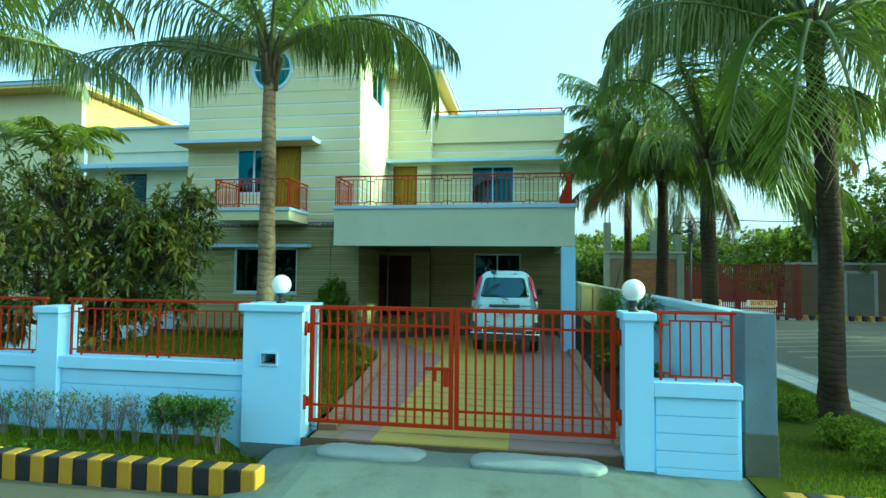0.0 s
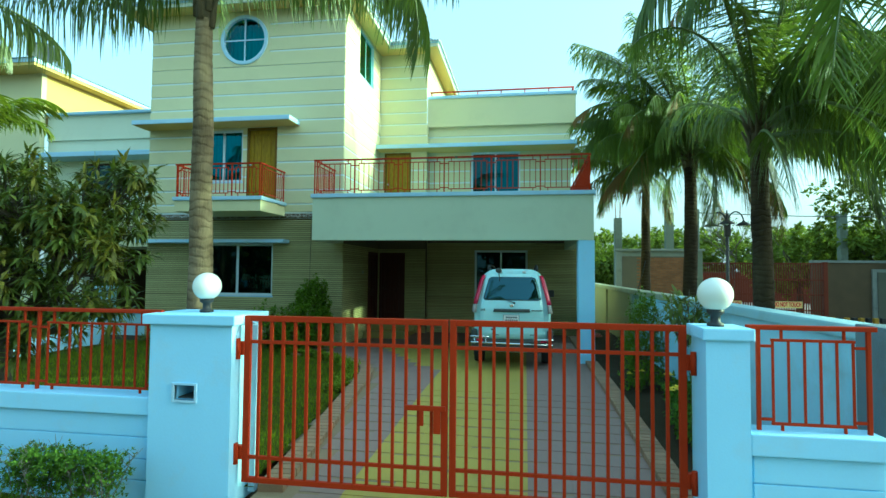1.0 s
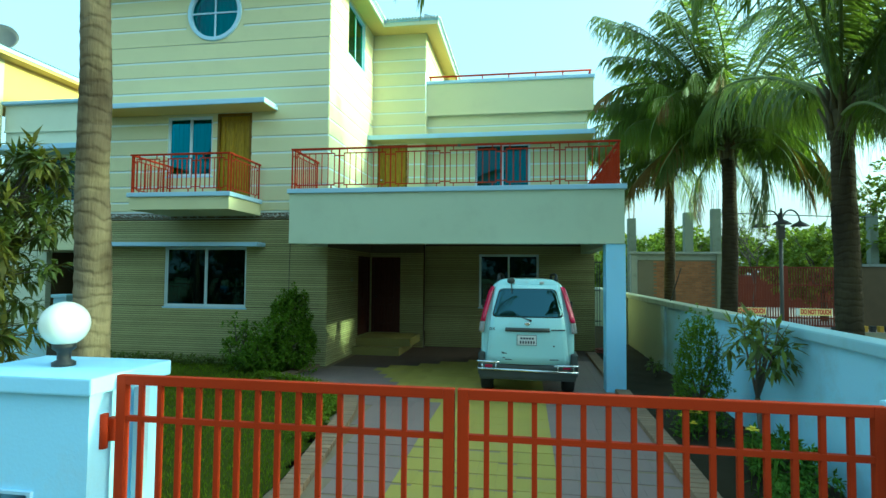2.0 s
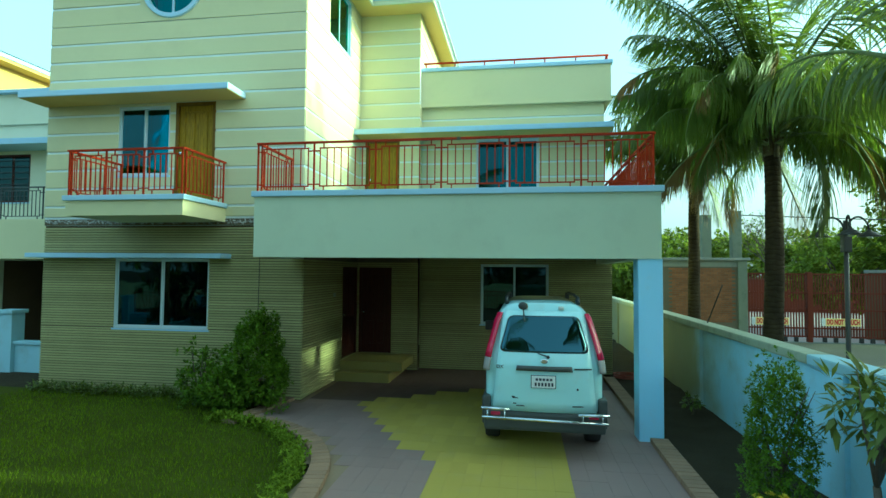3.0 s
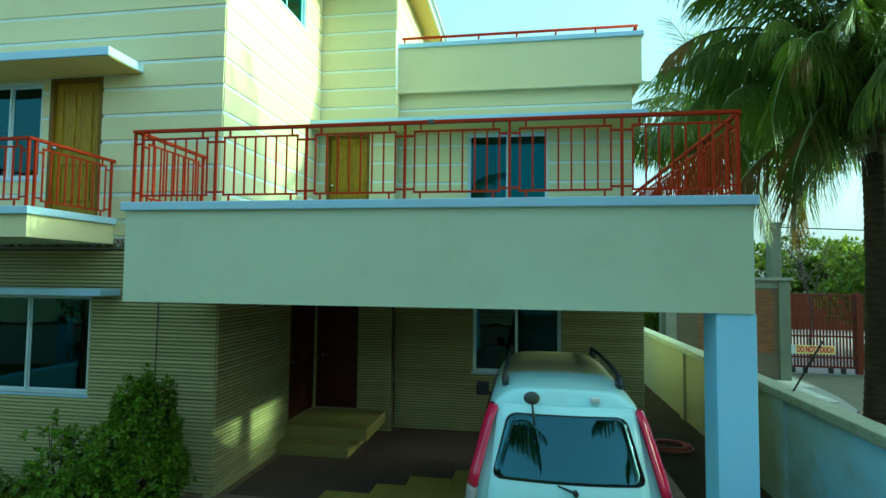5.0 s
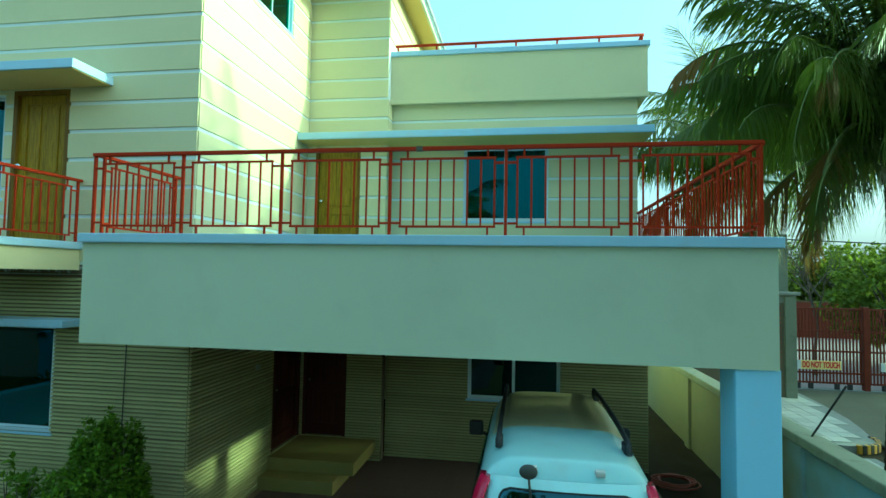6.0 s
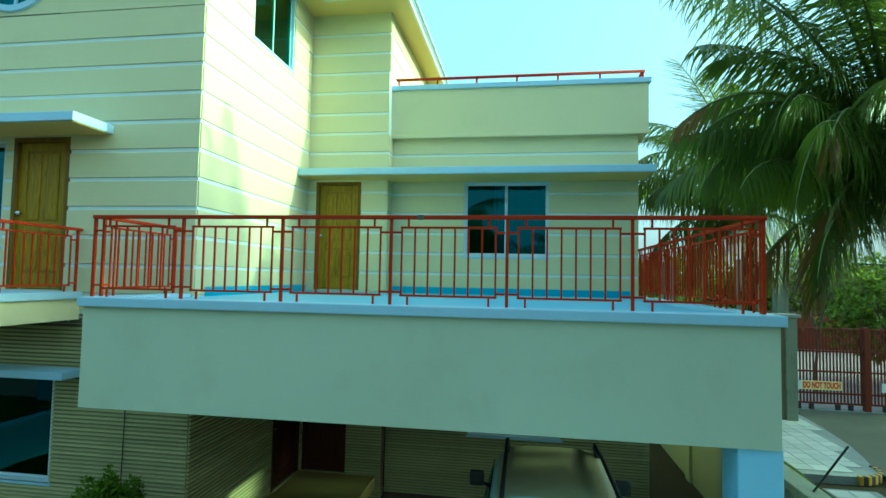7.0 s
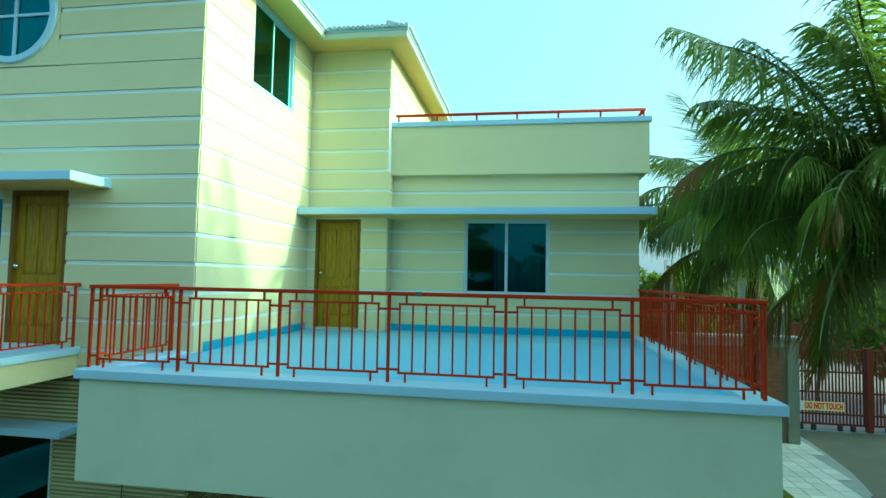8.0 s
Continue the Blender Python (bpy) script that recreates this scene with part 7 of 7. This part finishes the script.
palm((-3.4, -9.9, -0.4), (-3.4, -9.8, 4.9), 0.18, 0.12, crown(72, spear=1, up=4, mid=8, flat=3, low=3), 73, 0.95, bark=M_BARKD)

# thin rod added for a joint line in the cladding, and a small plate by the side door
solo("wall_cable", rod((-3.63, 13.385, 0.6), (-3.60, 13.385, 3.1), 0.006, 6), M_BLACK, "thin dark rod standing for a joint line in the stone cladding", "cable")
solo("switch_plate", bx(-2.752, -2.735, 15.02, 15.14, 1.83, 1.91, 0.004), M_OLDTRIM, "small pale switch plate on the stone cladding", "switch")
solo("tape", bx(0.27, 0.33, 12.073, 12.127, 4.433, 4.473, 0.004), M_MOSSCONC, "grey-green tape wrapped round the terrace top rail", "tape")

# ---- paving, kerbs, ramp
solo("drive_bed", grid_sheet(span(-3.6, 3.15, 20), span(4.72, 17.3, 40), lambda x, y: zdrive(y) - 0.0035, lambda x, y: x > edge_x(y) - 0.12), M_JOINT, "sand bed of the drive", "paving", kind="structure")
drive = thing("drive_paving", (1.2, 10, 0), "grey drive paving with a broad yellow strip, dark pavers and carport shade in the paver colour", "paving", kind="structure")
PW, PL = 0.205, 0.355
PV = {c: to_mesh("paver", bx(-PW / 2 + 0.0008, PW / 2 - 0.0008, -PL / 2 + 0.0008, PL / 2 - 0.0008, -0.05, 0, 0.0009), m) for c, m in (("g", M_PAVER), ("y", M_PAVERY), ("d", M_PAVERSHADE))}


def is_yellow(x, y):
    if x > 1.88:
        return False
    if y < 10.55:
        return x > 0.29
    return x > 0.29 - (y - 10.4) * 0.67 and y < min(15.2, 13.55 + 0.68 * (x + 1.7))


near, rest = [], {"g": [], "y": [], "d": []}
for j in range(36):
    y = 4.72 + PL * (j + 0.5)
    for i in range(33):
        x = 3.08 - PW * (i + 0.5)
        if y < 11.95 and x < edge_x(y) + 0.30:
            continue
        if y >= 11.95 and x < (-3.25 if y < 13.2 else -2.7):
            continue
        if y > 15.2 and x < -1.6:
            continue
        if y > 17.0:
            continue
        # dark pavers reach out to a diagonal to stand for the carport shade
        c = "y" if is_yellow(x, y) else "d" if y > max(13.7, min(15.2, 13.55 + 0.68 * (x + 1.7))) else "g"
        if 10.4 < y < 15.2 and x < 0.75:
            near.append((x, y, c))
        else:
            rest[c].append((x, y))
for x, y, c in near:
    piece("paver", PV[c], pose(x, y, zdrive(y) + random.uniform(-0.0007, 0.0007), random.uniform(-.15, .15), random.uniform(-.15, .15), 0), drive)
for c, m in (("g", M_PAVER), ("y", M_PAVERY), ("d", M_PAVERSHADE)):
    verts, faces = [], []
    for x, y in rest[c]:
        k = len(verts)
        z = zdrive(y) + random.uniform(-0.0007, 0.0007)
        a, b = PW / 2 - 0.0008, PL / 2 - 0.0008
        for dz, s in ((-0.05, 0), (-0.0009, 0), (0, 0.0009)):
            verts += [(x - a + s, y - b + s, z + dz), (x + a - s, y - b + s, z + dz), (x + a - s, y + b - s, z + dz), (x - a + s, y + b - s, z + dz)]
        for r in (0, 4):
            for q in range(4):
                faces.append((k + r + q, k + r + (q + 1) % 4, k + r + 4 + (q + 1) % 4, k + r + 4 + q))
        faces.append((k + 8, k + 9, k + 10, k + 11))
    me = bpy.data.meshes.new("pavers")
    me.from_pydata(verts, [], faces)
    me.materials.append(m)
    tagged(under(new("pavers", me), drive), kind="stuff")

# brick kerbs along the drive
kerb = thing("drive_kerb", (-1, 9, 0), "brown brick kerb curving along the drive edge", "kerb", kind="structure")
KB = to_mesh("kerb_brick", bx(-0.0575, 0.0575, -0.12, 0.12, -0.1, 0.07, 0.012), M_BRICKKERB)
acc, last = 0.0, EDGE[0]
dense = []
for a, b in zip(EDGE, EDGE[1:]):
    for k in range(20):
        dense.append((a.lerp(b, k / 20), (b - a).normalized()))
for p, d in dense:
    acc += (p - last).length
    last = p
    if acc >= 0.118:
        acc = 0
        off = Vector((d.y, -d.x, 0)) * 0.06
        q = p + off
        piece("kerb_brick", KB, pose(q.x, q.y, zdrive(q.y), 0, random.uniform(-2, 2), math.degrees(math.atan2(d.y, d.x)) + random.uniform(-2, 2)), kerb)
for i in range(16):
    t = i / 15
    piece("kerb_brick", KB, pose(-3.24 + 0.28 * t, 11.85 + 1.8 * t, -0.02, 0, random.uniform(-2, 2), 81 + random.uniform(-3, 3)), kerb)
for i in range(98):
    y = 4.98 + 0.118 * i
    if 11.95 < y < 12.45:
        continue
    piece("kerb_brick", KB, pose(3.19, y, zdrive(y) + 0.0, 0, random.uniform(-2, 2), 90 + random.uniform(-2, 2)), kerb)

# striped road kerb
rk = thing("road_kerb", (-3, 3.7, -0.38), "road kerb painted in yellow and black blocks", "kerb", kind="structure")
KY = [to_mesh("kerb_block", bx(-0.0865, 0.0865, -0.10, 0.10, -0.12, 0.285, 0.022), m) for m in (M_KERBY, M_KERBK)]
for i in range(64):
    piece("kerb_block", KY[i % 2], pose(-0.74 - 0.176 * i, 3.69, -0.385, random.uniform(-1.0, 1.0), random.uniform(-.8, .8), random.uniform(-1, 1)), rk)
for i in range(18):
    piece("kerb_block", KY[i % 2], pose(4.55 + 0.176 * i, 3.95 - 0.0 * i, -0.40, 0, 0, random.uniform(-1, 1)), rk)
for i in range(60):
    piece("kerb_block", KY[i % 2], pose(16.0 + 0.3 * i, 27.9, -0.35, 0, 0, 0), rk)
# concrete ramp to the gate
bm = grid_sheet(span(-1.0, 4.4, 30), span(2.3, 4.72, 20), lambda x, y: -0.36 + 0.20 * min(1, max(0, (y - 2.5) / 2.1)) - (0.10 * max(0, (-0.4 - x)) / 0.6 if x < -0.4 else 0) - 0.09 * min(1, max(0, (x - 2.6) / 0.9)) + 0.012 * noise.noise((x * 3, y * 3, 7)))
solo("ramp", bm, M_RAMP, "rough worn concrete ramp up to the gate", "ramp", kind="structure")
for i, (x, y, rx, ry) in enumerate(((0.25, 4.52, 0.66, 0.20), (2.18, 4.50, 0.74, 0.21))):
    bm = bmesh.new()
    bmesh.ops.create_uvsphere(bm, u_segments=90, v_segments=36, radius=1, matrix=pose(x, y, -0.19) @ Matrix.Diagonal((rx, ry, 0.085, 1)))
    for v in bm.verts:
        u, w = (v.co.x - x) / rx, (v.co.y - y) / ry
        m = max(abs(u), abs(w), 1e-4)
        k = 1 + (math.hypot(u, w) / m - 1) * 0.65
        h = max(0.0, (v.co.z + 0.19) / 0.085) ** 0.5 * 0.085 if v.co.z > -0.19 else v.co.z + 0.19
        v.co = Vector((x + rx * u * k, y + ry * w * k, -0.19 + h))
        v.co += Vector((0.07 * noise.noise(v.co * 3.1), 0.05 * noise.noise(v.co * 3.1 + Vector((5, 0, 0))), 0.010 * noise.noise(v.co * 5) + 0.006 * noise.noise(v.co * 19)))
    solo("cement_patch", bm, M_CEMENT, "rough lump of fresh cement against the drive edge", "cement patch", "cement patches", smooth=True)
solo("gate_sill", bx(-0.66, 3.12, 4.69, 4.72, -0.35, -0.105, 0.006), M_BROWNWALL, "concrete edge of the drive under the gate", "sill", kind="structure")
# pavement beside the palm row
pv = thing("pavement", (8, 14, -0.3), "pale tiled pavement along the side road", "pavement", kind="structure")
ISLE = [(7.3, 20.45), (8.45, 20.45)] + [(8.45 + 0.72 * math.sin(a), 21.17 - 0.72 * math.cos(a)) for a in (0.4, 0.8, 1.2, 1.57)] + [(9.42, 22.0), (9.66, 23.0), (9.88, 24.7), (10.0, 26.4), (7.3, 26.4)]
for ring in (((7.3, 4.2), (8.1, 4.2), (8.3, 12.0), (8.32, 19.6), (7.3, 19.6)), ISLE):
    bm = bmesh.new()
    f = bm.faces.new([bm.verts.new((x, y, -0.24)) for x, y in ring])
    r = bmesh.ops.extrude_face_region(bm, geom=[f])
    bmesh.ops.translate(bm, vec=(0, 0, -0.3), verts=[q for q in r["geom"] if isinstance(q, bmesh.types.BMVert)])
    bmesh.ops.recalc_face_normals(bm, faces=bm.faces)
    part("base", bm, M_CONC, pv)


def isle_edge(y):
    """x of the kerb of the tiled island at y."""
    for (x0, y0), (x1, y1) in zip(ISLE[1:], ISLE[2:-1]):
        if y0 <= y <= y1:
            return x0 + (x1 - x0) * (y - y0) / max(1e-6, y1 - y0)
    return 9.9


PT = to_mesh("paving_tile", bx(-0.192, 0.192, -0.192, 0.192, -0.02, 0.012, 0.004), M_PAVTILE)
for j in range(55):
    y = 4.5 + 0.4 * j
    if 19.3 < y < 20.7:
        continue
    edge = 8.1 + 0.2 * min(1, (y - 4.2) / 7.8) if y < 20 else min(isle_edge(y - 0.2), isle_edge(y + 0.2)) - 0.1
    for i in range(6):
        x = 7.52 + 0.4 * i
        if x + 0.2 < edge:
            piece("paving_tile", PT, pose(x, y, -0.235, random.uniform(-.4, .4), random.uniform(-.4, .4), 0), pv)
# striped kerb stones round the corner of the island
KS = [to_mesh("kerb_block", bx(-0.042, 0.042, -0.05, 0.05, 0, 0.19, 0.01), m) for m in (M_KERBY, M_KERBK)]
for k in range(14):
    a = 0.05 + 1.6 * k / 13
    piece("kerb_block", KS[k % 2], pose(8.45 + 0.73 * math.sin(a), 21.17 - 0.73 * math.cos(a), -0.40, 0, 0, math.degrees(a)), rk)
# worn markings on the side road
for i in range(7):
    y = 14.5 + 1.1 * i
    bm = bmesh.new()
    v = [bm.verts.new(p) for p in ((9.6 + 0.12 * i, y, -0.331), (14.5, y + 1.6, -0.331), (14.5, y + 1.85, -0.331), (9.6 + 0.12 * i, y + 0.25, -0.331))]
    bm.faces.new(v)
    solo("road_marking", bm, M_ROADPAINT, "worn pale stripe painted on the asphalt", "road marking", "road stripes", kind="structure")
